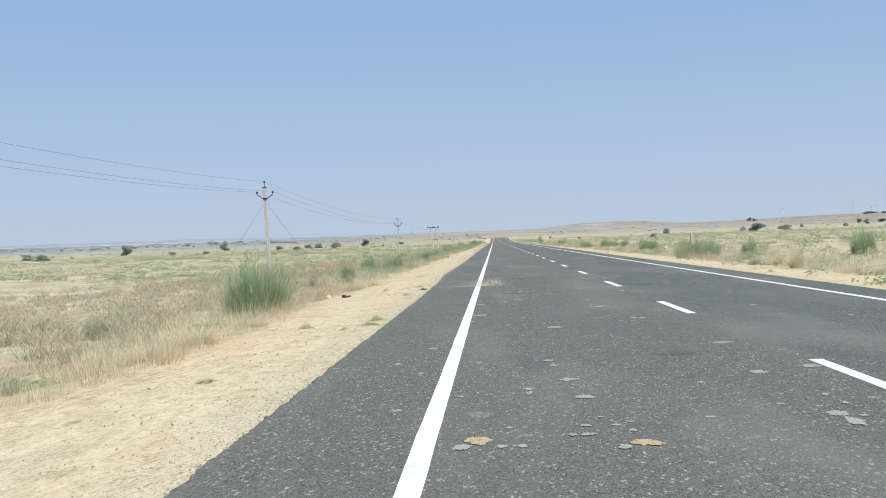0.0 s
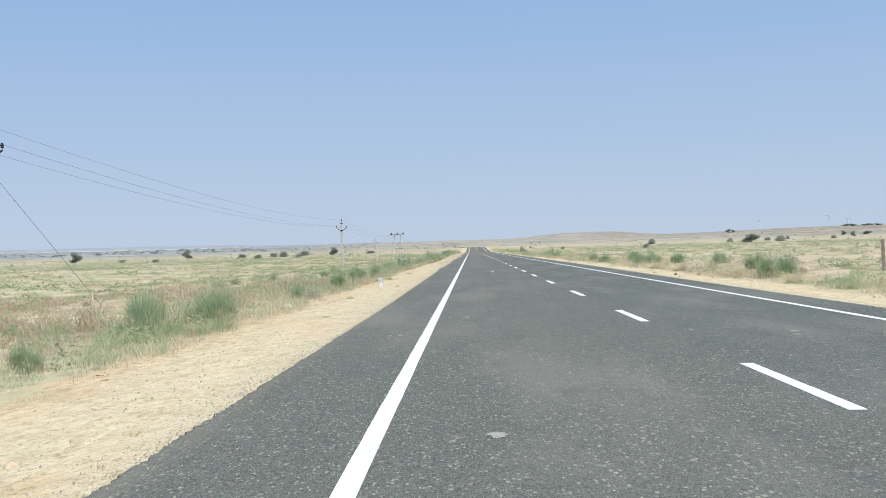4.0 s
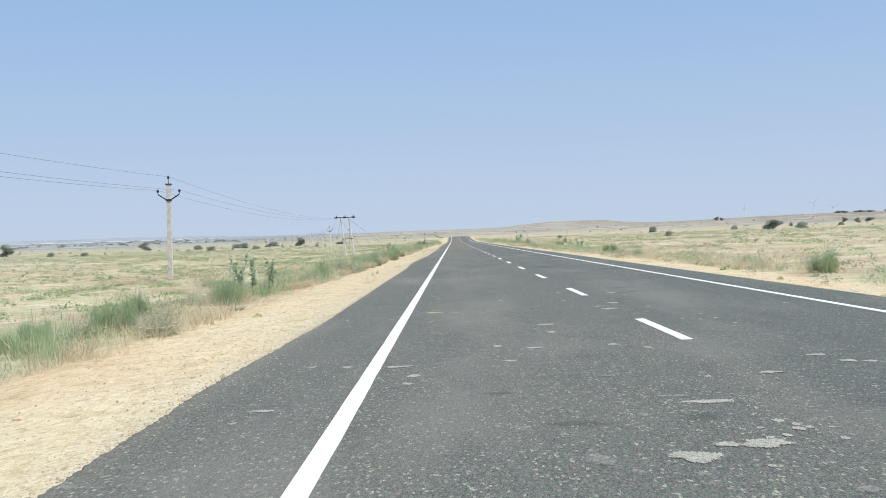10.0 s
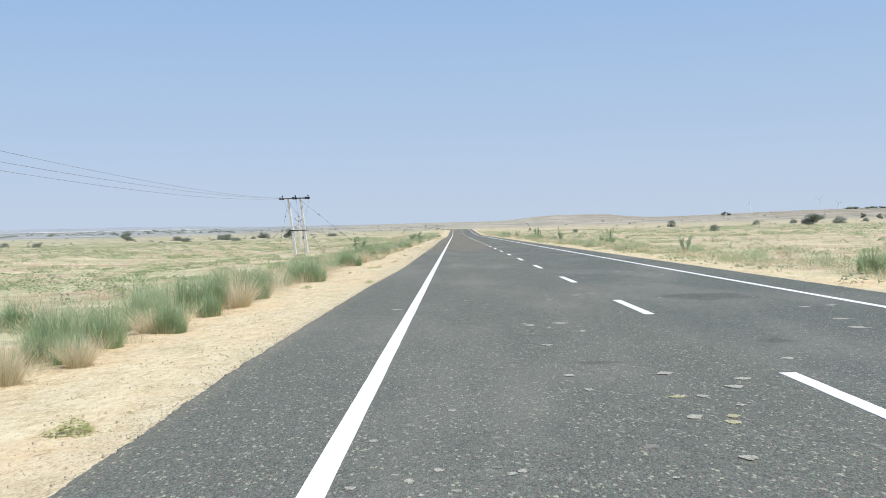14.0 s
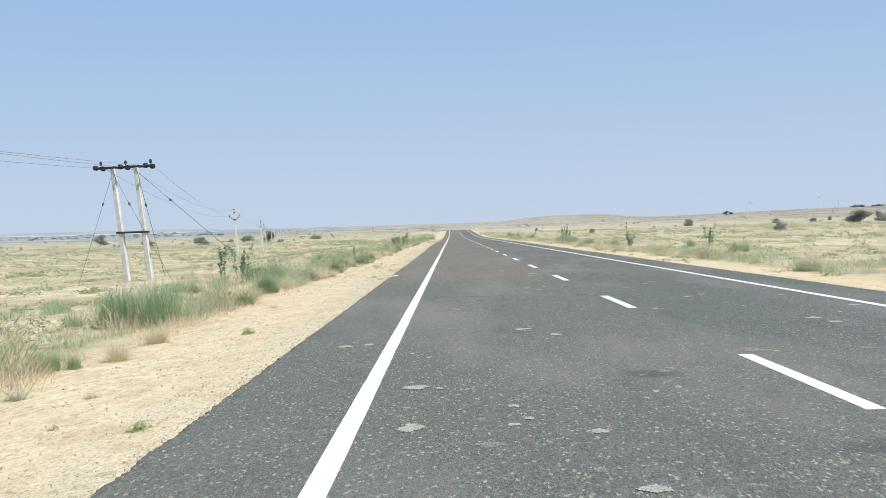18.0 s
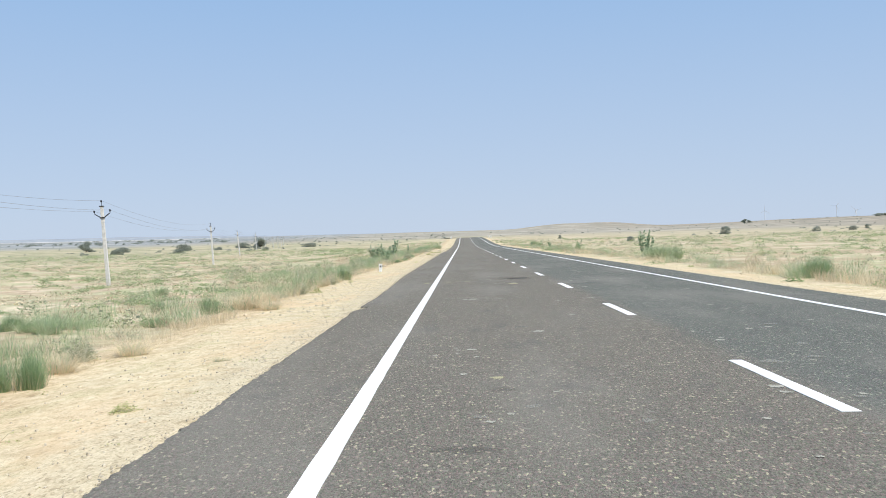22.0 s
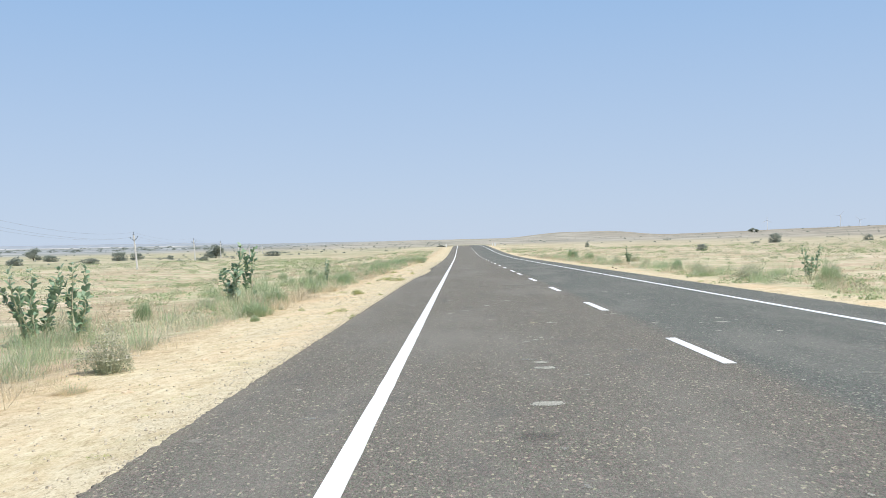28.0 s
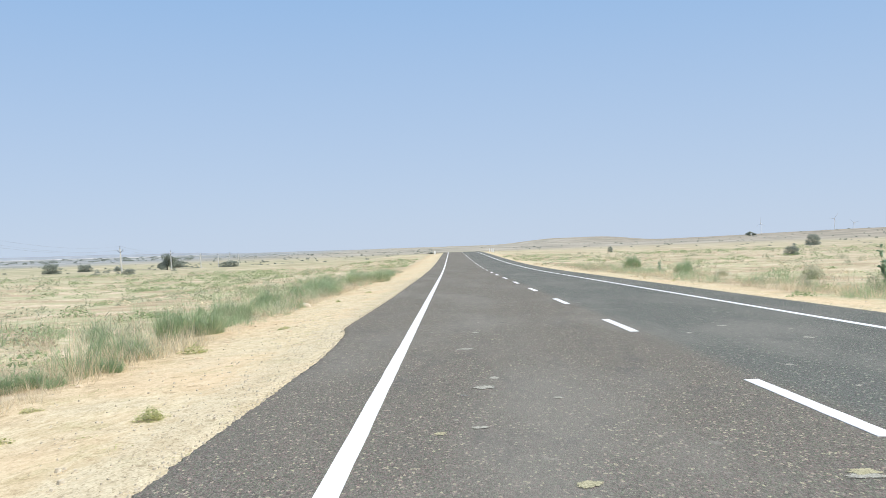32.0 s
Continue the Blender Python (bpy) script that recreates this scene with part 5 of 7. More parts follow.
for x, y in ((-3.2, 575), (-3.2, 585), (-3.4, 595), (10.8, 578), (10.8, 588), (10.6, 598)):
    ob = thing("guard_stone", "short white-painted guard stone at the road bend", "guard stone", "guard stones at the bend", (x, y, land(x, y) - 0.05))
    part("block", bevelled("block", *box(-0.13, 0.13, -0.13, 0.13, 0, 0.85, 0.85), WHITEWASH, 0.02), ob)


# ---- power line ----
def insulator_mesh():
    profile = [(0.012, 0.0), (0.012, 0.05), (0.05, 0.06), (0.062, 0.085), (0.04, 0.105), (0.06, 0.12), (0.066, 0.145), (0.045, 0.165), (0.052, 0.19), (0.03, 0.215), (0.0, 0.22)]
    return mesh_of("insulator", *lathe(profile, 10), PORCELAIN, True)


INSULATOR = insulator_mesh()
SHAFT = bevelled("shaft", *box(-0.13, 0.13, -0.11, 0.11, -1.0, 6.0, 0.7), CONCRETE, 0.012)
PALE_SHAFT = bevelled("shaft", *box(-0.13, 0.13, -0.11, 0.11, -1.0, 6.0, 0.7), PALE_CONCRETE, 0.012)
ARM = bevelled("cross_arm", *joined(
    ([(-0.54, -0.03, 5.47), (-0.54, 0.03, 5.47), (-0.10, 0.03, 5.17), (-0.10, -0.03, 5.17), (-0.54, -0.03, 5.53), (-0.54, 0.03, 5.53), (-0.10, 0.03, 5.24), (-0.10, -0.03, 5.24)],
     [(0, 1, 2, 3), (7, 6, 5, 4), (0, 4, 5, 1), (1, 5, 6, 2), (2, 6, 7, 3), (3, 7, 4, 0)]),
    ([(0.10, -0.03, 5.17), (0.10, 0.03, 5.17), (0.54, 0.03, 5.47), (0.54, -0.03, 5.47), (0.10, -0.03, 5.24), (0.10, 0.03, 5.24), (0.54, 0.03, 5.53), (0.54, -0.03, 5.53)],
     [(0, 1, 2, 3), (7, 6, 5, 4), (0, 4, 5, 1), (1, 5, 6, 2), (2, 6, 7, 3), (3, 7, 4, 0)]),
    box(-0.13, 0.13, -0.12, 0.12, 5.15, 5.25)), IRON, 0.004, 1)
CLAMP = bevelled("top_clamp", *joined(box(-0.15, 0.15, -0.1, 0.1, 5.96, 6.02), box(-0.015, 0.015, -0.015, 0.015, 6.0, 6.22)), IRON, 0.004, 1)
PIN_HEADS = ((-0.54, 0.0, 5.52), (0.54, 0.0, 5.52), (0.0, 0.0, 6.2))


def line_pole(x, y, base, lean, stays=(), shaft=SHAFT):
    ob = thing("power_pole", ("pale" if shaft is PALE_SHAFT else "grey") + " concrete power pole with a black V-shaped cross-arm", "power pole", "poles of the power line", (x, y, base))
    ob.rotation_euler = (0, radians(lean), 0)
    part("shaft", shaft, ob)
    part("cross_arm", ARM, ob)
    part("top_clamp", CLAMP, ob)
    for p in PIN_HEADS:
        part("insulator", INSULATOR, ob, "dark glazed pin insulator", p)
    for foot in stays:
        part("stay_wire", mesh_of("stay_wire", *tube([(0, 0, 5.0), foot], 0.007, 5), STAY), ob)
    turn = Euler((0, radians(lean), 0)).to_matrix()
    return [Vector((x, y, base)) + turn @ (Vector(p) + Vector((0, 0, 0.17))) for p in PIN_HEADS]


POLES = [(-16.2, -10.0, -0.55, -1.0), (-14.8, 67.5, -0.62, -1.2), (-13.3, 144.0, -1.55, 0.6)]
AFTER = [(-23.2, 292.5, -1.75, -3.4), (-34.1, 365.0, -1.8, -2.8), (-47.9, 444.0, -1.5, -5.0), (-61.9, 530.0, -1.15, -3.2), (-75.4, 612.0, -1.0, -1.0), (-88.0, 695.0, -0.7, -2.0), (-101.0, 778.0, 0.0, -2.0), (-114.0, 860.0, 0.6, -2.0), (-127.0, 942.0, 1.2, -2.0)]
heads = []
for i, (x, y, base, lean) in enumerate(POLES):
    heads.append(line_pole(x, y, base, lean, ((-3.4, -1.0, 0.0), (3.2, 1.6, -0.1)) if i == 1 else ()))

# the double pole that ends one line and starts the next
hpole = thing("double_pole", "leaning double concrete pole with black cross-arm, insulators and stay wires", "power pole", at=(-12.35, 222.0, -0.8))
hpole.rotation_euler = (0, 0, radians(-16))
H_LEAN = -0.115
for x0 in (-0.56, 0.56):
    v, f = box(-0.11, 0.11, -0.1, 0.1, -0.8, 5.2, 0.72)
    v = [(a + x0 + H_LEAN * c, b, c) for a, b, c in v]
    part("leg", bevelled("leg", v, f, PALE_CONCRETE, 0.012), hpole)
top = 5.22
v, f = joined(box(-1.32, 1.32, -0.14, -0.09, -0.045, 0.045), box(-1.32, 1.32, 0.09, 0.14, -0.045, 0.045))
part("cross_arm", bevelled("cross_arm", [(a + H_LEAN * top, b, c + top) for a, b, c in v], f, IRON, 0.004, 1), hpole)
v, f = box(-0.72, 0.72, -0.13, 0.13, 2.44, 2.52)
part("brace", bevelled("brace", [(a + H_LEAN * 2.48, b, c) for a, b, c in v], f, IRON, 0.004, 1), hpole)
disc = [(0.02, 0.0), (0.09, 0.02), (0.108, 0.05), (0.045, 0.075), (0.03, 0.11), (0.09, 0.13), (0.108, 0.16), (0.045, 0.185), (0.02, 0.22)]
DISC = mesh_of("disc_insulator", *lathe(disc, 14), PORCELAIN, True)
ends = {-1: [], 1: []}
for x0 in (-1.2, 0.0, 1.2):
    for way in (-1, 1):
        ob = part("disc_insulator", DISC, hpole, "dark disc insulator")
        ob.location, ob.rotation_euler = (x0 + H_LEAN * top, 0.15 * way, top), (radians(-90 * way), 0, 0)
        ends[way].append((x0 + H_LEAN * top, 0.4 * way, top))
    ob = part("jumper_insulator", INSULATOR, hpole)
    ob.location = (x0 + H_LEAN * top + 0.08, 0, top + 0.06)
for head, foot in (((-0.6, 0, 5.0), (3.8, -3.2, 0.0)), ((0.6, 0, 5.0), (-2.5, 6.0, 0.05)), ((0.6, 0, 5.0), (6.8, -1.9, 0.4)), ((-0.6, 0, 5.0), (-0.8, -3.2, 0.1))):
    a, b = Vector(head) + Vector((H_LEAN * 5, 0, 0)), Vector(foot)
    m = a.lerp(b, 0.27)
    v, f = joined(tube([a, b], 0.009, 5), tube([a.lerp(b, 0.26), m, a.lerp(b, 0.285)], [0.02, 0.055, 0.02], 6))
    part("stay_wire", mesh_of("stay_wire", v, f, STAY), hpole)
hm = Matrix.LocRotScale(hpole.location, hpole.rotation_euler, None)
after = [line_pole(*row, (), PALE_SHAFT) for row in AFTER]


def wire(a, b, sag):
    pts = []
    for k in range(25):
        t = k / 24
        p = Vector(a).lerp(Vector(b), t)
        p.z -= sag * 4 * t * (1 - t)
        pts.append(p)
    ob = new("power_wire", mesh_of("power_wire", *tube(pts, 0.0078, 5), WIRE))
    tagged(ob, "thin grey aluminium power wire sagging between poles", "power wire", "wires of the power line")


stops = heads + [None] + after
for i in range(len(stops) - 1):
    for k in range(3):
        h = (0, 2, 1)[k]
        a = stops[i][k] if stops[i] else hm @ Vector(ends[1][h])
        b = stops[i + 1][k] if stops[i + 1] else hm @ Vector(ends[-1][h])
        wire(a, b, 0.75)


# ---- wind turbines on the far ridge ----
BLADE = mesh_of("rotor_blade", *joined(([(-0.6, 0, 0), (0.6, 0, 0), (0.9, 0.3, 5), (0.2, 0.25, 24), (-0.1, 0.25, 24), (-0.8, 0.3, 5), (0, 0.7, 3)], [(0, 1, 2, 5), (5, 2, 3, 4), (0, 5, 6), (1, 6, 2), (2, 6, 5)])), ENAMEL)
for i, (bearing, dist, show) in enumerate(((16.45, 4250, 38), (20.05, 4250, 44), (21.0, 4400, 26))):
    a = radians(bearing)
    x, y = 3.5 + dist * math.sin(a), 180 + dist * math.cos(a)
    base = land(x, y) - (78 - show)
    ob = thing("wind_turbine", "distant white wind turbine standing behind a low ridge", "wind turbine", "wind farm on the ridge", (x, y, base))
    ob.rotation_euler = (0, 0, radians(-10 - bearing))
    part("tower", mesh_of("tower", *tube([(0, 0, 0), (0, 0, 78)], [1.5, 0.9], 10), ENAMEL), ob)
    part("nacelle", bevelled("nacelle", *box(-1.8, 1.8, -4, 4, 77, 80.6), ENAMEL, 0.4), ob)
    for k in range(3):
        b = part("rotor_blade", BLADE, ob)
        b.location, b.rotation_euler = (0, -4.6, 78.8), (0, radians(120 * k + 37 * i), 0)


# ---- hazy distance ----
def far_ridge(label, b0, b1, dist, height, thick, material, seed):
    """A long low ridge on the horizon between two bearings, highest in its middle."""
    verts, faces, count = [], [], 160
    for k in range(count + 1):
        u = k / count
        b = radians(b0 + (b1 - b0) * u)
        fade = step(0, 0.12, u) * (1 - step(0.8, 1.0, u))
        top = height * fade * (0.75 + 0.4 * noise.noise(Vector((u * 9, seed, 0))) + 0.22 * noise.noise(Vector((u * 34, seed, 4))))
        for d, part_of in ((dist - thick, 0.0), (dist - 0.4 * thick, 0.7), (dist, 1.0), (dist + thick, 0.0)):
            x, y = 3.5 + d * math.sin(b), 180 + d * math.cos(b)
            verts.append((x, y, lie(x, y) - 3.0 + (3.0 + top) * part_of if part_of else lie(x, y) - 6.0))
    for k in range(count):
        for i in range(3):
            a = 4 * k + i
            faces.append((a, a + 1, a + 5, a + 4))
    ob = new("backdrop", mesh_of("backdrop", verts, faces, material, True))
    return tagged(ob, label, "hills", kind="structure")


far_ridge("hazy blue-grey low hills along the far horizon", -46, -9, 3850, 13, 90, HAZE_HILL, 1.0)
far_ridge("pale bare flats gleaming below the far hills", -44, -13, 3300, 1.3, 60, PALE_FLAT, 5.0)
far_ridge("dark belt of far scrub across the plain", -42, -9, 2300, 2.6, 50, SCRUB_BELT, 9.0)


# ---- plants ----
def blade(out, rng, base, h, lean, turn, width, segments=2, droop=0.0):
    """Adds one tapering blade to (verts, faces)."""
    verts, faces = out
    n = len(verts)
    way = Vector((math.cos(turn), math.sin(turn), 0))
    side = Vector((-math.sin(turn + rng.uniform(-0.8, 0.8)), math.cos(turn + rng.uniform(-0.8, 0.8)), 0)) * width * 0.5
    base = Vector(base)
    for k in range(segments):
        t = k / segments
        p = base + way * lean * h * (t ** 1.5) + Vector((0, 0, h * t - droop * h * t * t))
        w = side * (1 - 0.55 * t)
        verts.extend((p - w, p + w))
    verts.append(base + way * lean * h + Vector((0, 0, h * (1 - droop))))
    for k in range(segments - 1):
        a = n + 2 * k
        faces.append((a, a + 1, a + 3, a + 2))
    a = n + 2 * (segments - 1)
    faces.append((a, a + 1, a + 2))


def leaves_at(dice, centres, size, flat=0.6):
    """Small three-cornered leaves, turned at random, at the rows of an array: points and faces."""
    m = len(centres)
    a, b = dice.normal(size=(m, 3)), dice.normal(size=(m, 3))
    a[:, 2] *= flat
    b[:, 2] *= flat
    a *= (size * dice.uniform(0.6, 1.4, m) / np.linalg.norm(a, axis=1))[:, None]
    b *= (size * dice.uniform(0.6, 1.2, m) / np.linalg.norm(b, axis=1))[:, None]
    verts = np.stack((centres - 0.5 * a, centres + 0.5 * a, centres + b), 1).reshape(-1, 3)
    return verts.tolist(), np.arange(3 * m).reshape(-1, 3).tolist()


def dome(dice, count, bare=0.0):
    """Points all through a rounded heap one metre high and one metre wide, thickest near its skin."""
    turn, u = dice.uniform(0, 2 * math.pi, count), np.sqrt(dice.random(count))
    lobes = 0.42 * (0.85 + 0.2 * np.sin(3 * turn + dice.uniform(0, 6)) + 0.12 * np.sin(7 * turn + dice.uniform(0, 6)))
    z = np.maximum(bare, (1 - 0.8 * u ** 2) * dice.random(count) ** 0.55 * (0.85 + 0.15 * np.sin(5 * turn + 9 * u)))
    return np.stack((lobes * u * np.cos(turn), lobes * u * np.sin(turn), z), 1)


def mats(dice, spots, leaves, height, wide, leaf, flat=0.32):
    """Low cushions of small leaves at the spots (x, y, size)."""
    if not spots:
        return [], []
    at = np.array([(x, y, land(x, y) - 0.01) for x, y, _ in spots])
    size = np.array([k for _, _, k in spots]) * dice.choice((0.55, 0.75, 0.9, 1.0, 1.35), len(spots))
    which = np.repeat(np.arange(len(spots)), leaves)
    m = len(which)
    turn, u, phase = dice.uniform(0, 2 * math.pi, m), np.sqrt(dice.random(m)), dice.uniform(0, 6, len(spots))[which]
    r = wide * size[which] * u * (0.8 + 0.28 * np.sin(3 * turn + phase) + 0.15 * np.sin(5 * turn - phase))
    z = height * size[which] * (1 - 0.85 * u ** 2) * dice.random(m) ** 0.6
    centres = at[which] + np.stack((1.3 * r * np.cos(turn), r * np.sin(turn), z), 1)
    return leaves_at(dice, centres, leaf * (0.7 + 0.3 * size[which]), flat)


def clump_mesh(name, rng, count, material, width, lean=0.35, low=0.55, segments=3, foot=0.22, top=1.0):
    """Upright stems in a clump one metre high and about one metre wide."""
    out = ([], [])
    for _ in range(count):
        turn = rng.uniform(0, 2 * math.pi)
        r = foot * math.sqrt(rng.random())
        b = (r * math.cos(turn), r * math.sin(turn), -0.04)
        blade(out, rng, b, top * rng.uniform(low, 1.0), lean * rng.uniform(0.1, 1.0) * (0.4 + r / foot), turn + rng.gauss(0, 0.5), width * rng.uniform(0.6, 1.4), segments)
    return mesh_of(name, *out, material)


def make_grass(rng, wide=False):
    """A rounded broom of many thin stems, fanning out from a narrow foot, in one tuft or, where wide, in several."""
    out = ([], [])
    if wide:
        tufts = [(Vector((rng.uniform(-0.3, 0.3), rng.uniform(-0.3, 0.3), 0)), rng.uniform(0.65, 1.0), 520, 0.6) for _ in range(6)]
    else:
        tufts = [(Vector((0, 0, 0)), 1.0, 1000, 0.85)] + [(Vector((d * math.cos(a), d * math.sin(a), 0)), rng.uniform(0.4, 0.9), 340, rng.uniform(0.5, 0.9)) for a, d in [(rng.uniform(0, 6.28), rng.uniform(0.12, 0.32)) for _ in range(5)]]
    for centre, tall, count, fan in tufts:
        tilt = Vector((rng.gauss(0, 0.06), rng.gauss(0, 0.06), 0))
        for _ in range(count):
            turn = rng.uniform(0, 2 * math.pi)
            r = math.sqrt(rng.random())
            b = centre + Vector((0.15 * fan * r * math.cos(turn), 0.15 * fan * r * math.sin(turn), -0.04))
            h = tall * rng.uniform(0.5, 1.08) * (1 - 0.36 * r * r)
            lean = (0.04 + 0.58 * r * fan) * rng.uniform(0.5, 1.2)
            h *= 0.8 + 0.25 * math.sin(3 * turn + 9 * centre.x)
            blade(out, rng, b, h, lean, turn + rng.gauss(0, 0.5), (0.0052 if wide else 0.0075) * rng.uniform(0.6, 1.5), 1)
            if rng.random() < 0.6:
                q = b + Vector((math.cos(turn) * lean * h * 0.6, math.sin(turn) * lean * h * 0.6, h * rng.uniform(0.35, 0.85)))
                blade(out, rng, q + tilt * h, h * rng.uniform(0.1, 0.24), rng.uniform(0.2, 1.1), rng.uniform(0, 6.28), 0.006 if wide else 0.008, 1)
    ob = new("grass_clump", mesh_of("grass_clump", *out, GREEN))
    tagged(part("dead_growth", clump_mesh("dead_growth", rng, 420, STRAW, 0.0045, 0.7, 0.25, 2, 0.4, 0.5), ob, "straw-coloured dead stalks"), kind="stuff")
    return tagged(ob, "tall green broom-like grass clump on the sandy verge", "grass clump", "grass clumps along the road")


def make_straw(rng):
    ob = new("dry_tussock", clump_mesh("dry_tussock", rng, 760, STRAW, 0.006, 1.1, 0.35, 3, 0.25))
    tagged(part("green_growth", clump_mesh("green_growth", rng, 90, GREEN, 0.009, 0.4, 0.3, 2, 0.24), ob, "few green shoots"), kind="stuff")
    return tagged(ob, "dry straw-coloured grass tussock on the verge", "grass tussock", "dry tussocks along the road")


def make_scrub(rng, flowers=110, leafage=2600):
    """A rounded tangle of thin grey stems with small leaves and woolly tips."""
    out = ([], [])
    for _ in range(170):
        turn = rng.uniform(0, 2 * math.pi)
        u = math.sqrt(rng.random())
        h, lean = rng.uniform(0.4, 0.95) * (1 - 0.4 * u * u), rng.uniform(0.1, 0.3) + 0.4 * u
        blade(out, rng, (0.14 * u * math.cos(turn), 0.14 * u * math.sin(turn), -0.04), h, lean, turn, 0.009, 2)
    dice = np.random.default_rng(rng.randrange(10 ** 6))
    leaves = leaves_at(dice, dome(dice, leafage), 0.03, 0.55)
    ob = new("scrub_bush", mesh_of("scrub_bush", *joined(out, leaves), GREY_STEMS))
    tips = dome(dice, flowers, 0.25)
    tips[:, 2] += 0.04
    tagged(part("bloom", mesh_of("bloom", *leaves_at(dice, tips, 0.022, 0.8), FLUFF), ob, "pale woolly flower spikes"), kind="stuff")
    return tagged(ob, "grey-green desert scrub bush with pale flower spikes", "bush", "scrub bushes along the road")


def leaf_mesh():
    """A broad oval leaf, folded along its midrib."""
    v = [(0, 0, 0), (0.035, 0.03, 0.012), (0.052, 0.08, 0.016), (0.034, 0.135, 0.01), (0, 0.165, -0.01), (-0.034, 0.135, 0.01), (-0.052, 0.08, 0.016), (-0.035, 0.03, 0.012), (0, 0.035, 0.0), (0, 0.085, 0.0), (0, 0.135, -0.004)]
    f = [(0, 1, 8), (1, 2, 9, 8), (2, 3, 10, 9), (3, 4, 10), (4, 5, 10), (5, 6, 9, 10), (6, 7, 8, 9), (7, 0, 8)]
    return mesh_of("leaf", v, f, MILKLEAF, True)


LEAF = leaf_mesh()


def make_milkweed(rng, stems, pairs, least=0.1, most=0.36):
    """Milkweed one metre high: pale stems, bare at the foot, crowded with broad leaves further up."""
    ob = thing("milkweed_shrub", "milkweed shrub with pale stems and broad grey-green leaves", "shrub", "milkweed shrubs along the road")
    for k in range(stems):
        turn = 2 * math.pi * k / stems + rng.uniform(-0.6, 0.6)
        lean = rng.uniform(least, most) if stems > 1 else 0.06
        h = rng.uniform(0.6, 1.0) if k else 1.0
        way = Vector((math.cos(turn), math.sin(turn), 0))
        bow = rng.uniform(0.5, 1.4)
        pts = [Vector((0, 0, -0.05)) + way * (0.02 + lean * h * (t ** bow)) + Vector((0.02 * math.sin(9 * t + k), 0.02 * math.cos(7 * t + k), h * t)) for t in (0, 0.2, 0.4, 0.6, 0.8, 1.0)]
        stem = part("stem", mesh_of("stem", *tube(pts, [0.016, 0.014, 0.012, 0.01, 0.008, 0.004], 5), PALE_STEM, True), ob)
        foot = rng.uniform(0.16, 0.34)
        for j in range(pairs):
            t = min(0.99, foot + (1 - foot) * (j + rng.uniform(-0.4, 0.4)) / (pairs - 1))
            i = min(4, int(t * 5))
            p = pts[i].lerp(pts[i + 1], t * 5 - i)
            for s in (0, 1):
                if rng.random() < 0.12:
                    continue
                leaf = part("leaf", LEAF, stem)
                side = rng.uniform(0, 6.28)
                leaf.location = p + Vector((0.03 * math.cos(side), 0.03 * math.sin(side), 0)) * rng.random()
                size = rng.uniform(0.42, 0.74) * (1.0 if t < 0.75 else 1.35 - 0.9 * (t - 0.35))
                leaf.scale = (size, size, size)
                leaf.rotation_euler = (radians(rng.uniform(5, 75)), radians(rng.uniform(-35, 35)), radians(90) * (j % 2) + math.pi * s + rng.uniform(-0.7, 0.7) + turn)
    return ob


def spray(out, rng, centres, each, leaf):
    """Leafy sprays through and on the shells of uneven clumps."""
    dice = np.random.default_rng(rng.randrange(10 ** 6))
    for c, r in centres:
        away = dice.normal(size=(each, 3)) * (1, 1, 0.85)
        p = np.array(c) + away / np.linalg.norm(away, axis=1)[:, None] * (r * dice.uniform(0.55, 1.1, each))[:, None]
        p[:, 2] = np.maximum(0.02, p[:, 2])
        v, f = leaves_at(dice, p, leaf, 0.9)
        n = len(out[0])
        out[0].extend(Vector(q) for q in v)
        out[1].extend((a + n, b + n, d + n) for a, b, d in f)
    return out


def make_crown(rng, centres, each, leaf):
    return mesh_of("crown", *spray(([], []), rng, centres, each, leaf), CROWN)


def bush_heap(rng, rows):
    """Many far bushes as one heap of foliage."""
    out = ([], [])
    for x, y, h, w in rows:
        n = len(out[0])
        centres = []
        for k in range(9):
            a, r = 2.4 * k + rng.uniform(-0.3, 0.3), 0.4 * math.sqrt((k + 0.5) / 9)
            centres.append((Vector((r * math.cos(a), r * math.sin(a), (0.75 - 2.0 * r * r) * rng.uniform(0.2, 1.05))), rng.uniform(0.14, 0.23)))
        spray(out, rng, centres, 20, 0.14)
        base = Vector((x, y, land(x, y) - 0.05))
        for i in range(n, len(out[0])):
            v = out[0][i]
            out[0][i] = base + Vector((v.x * w, v.y * w, v.z * h))
    return out


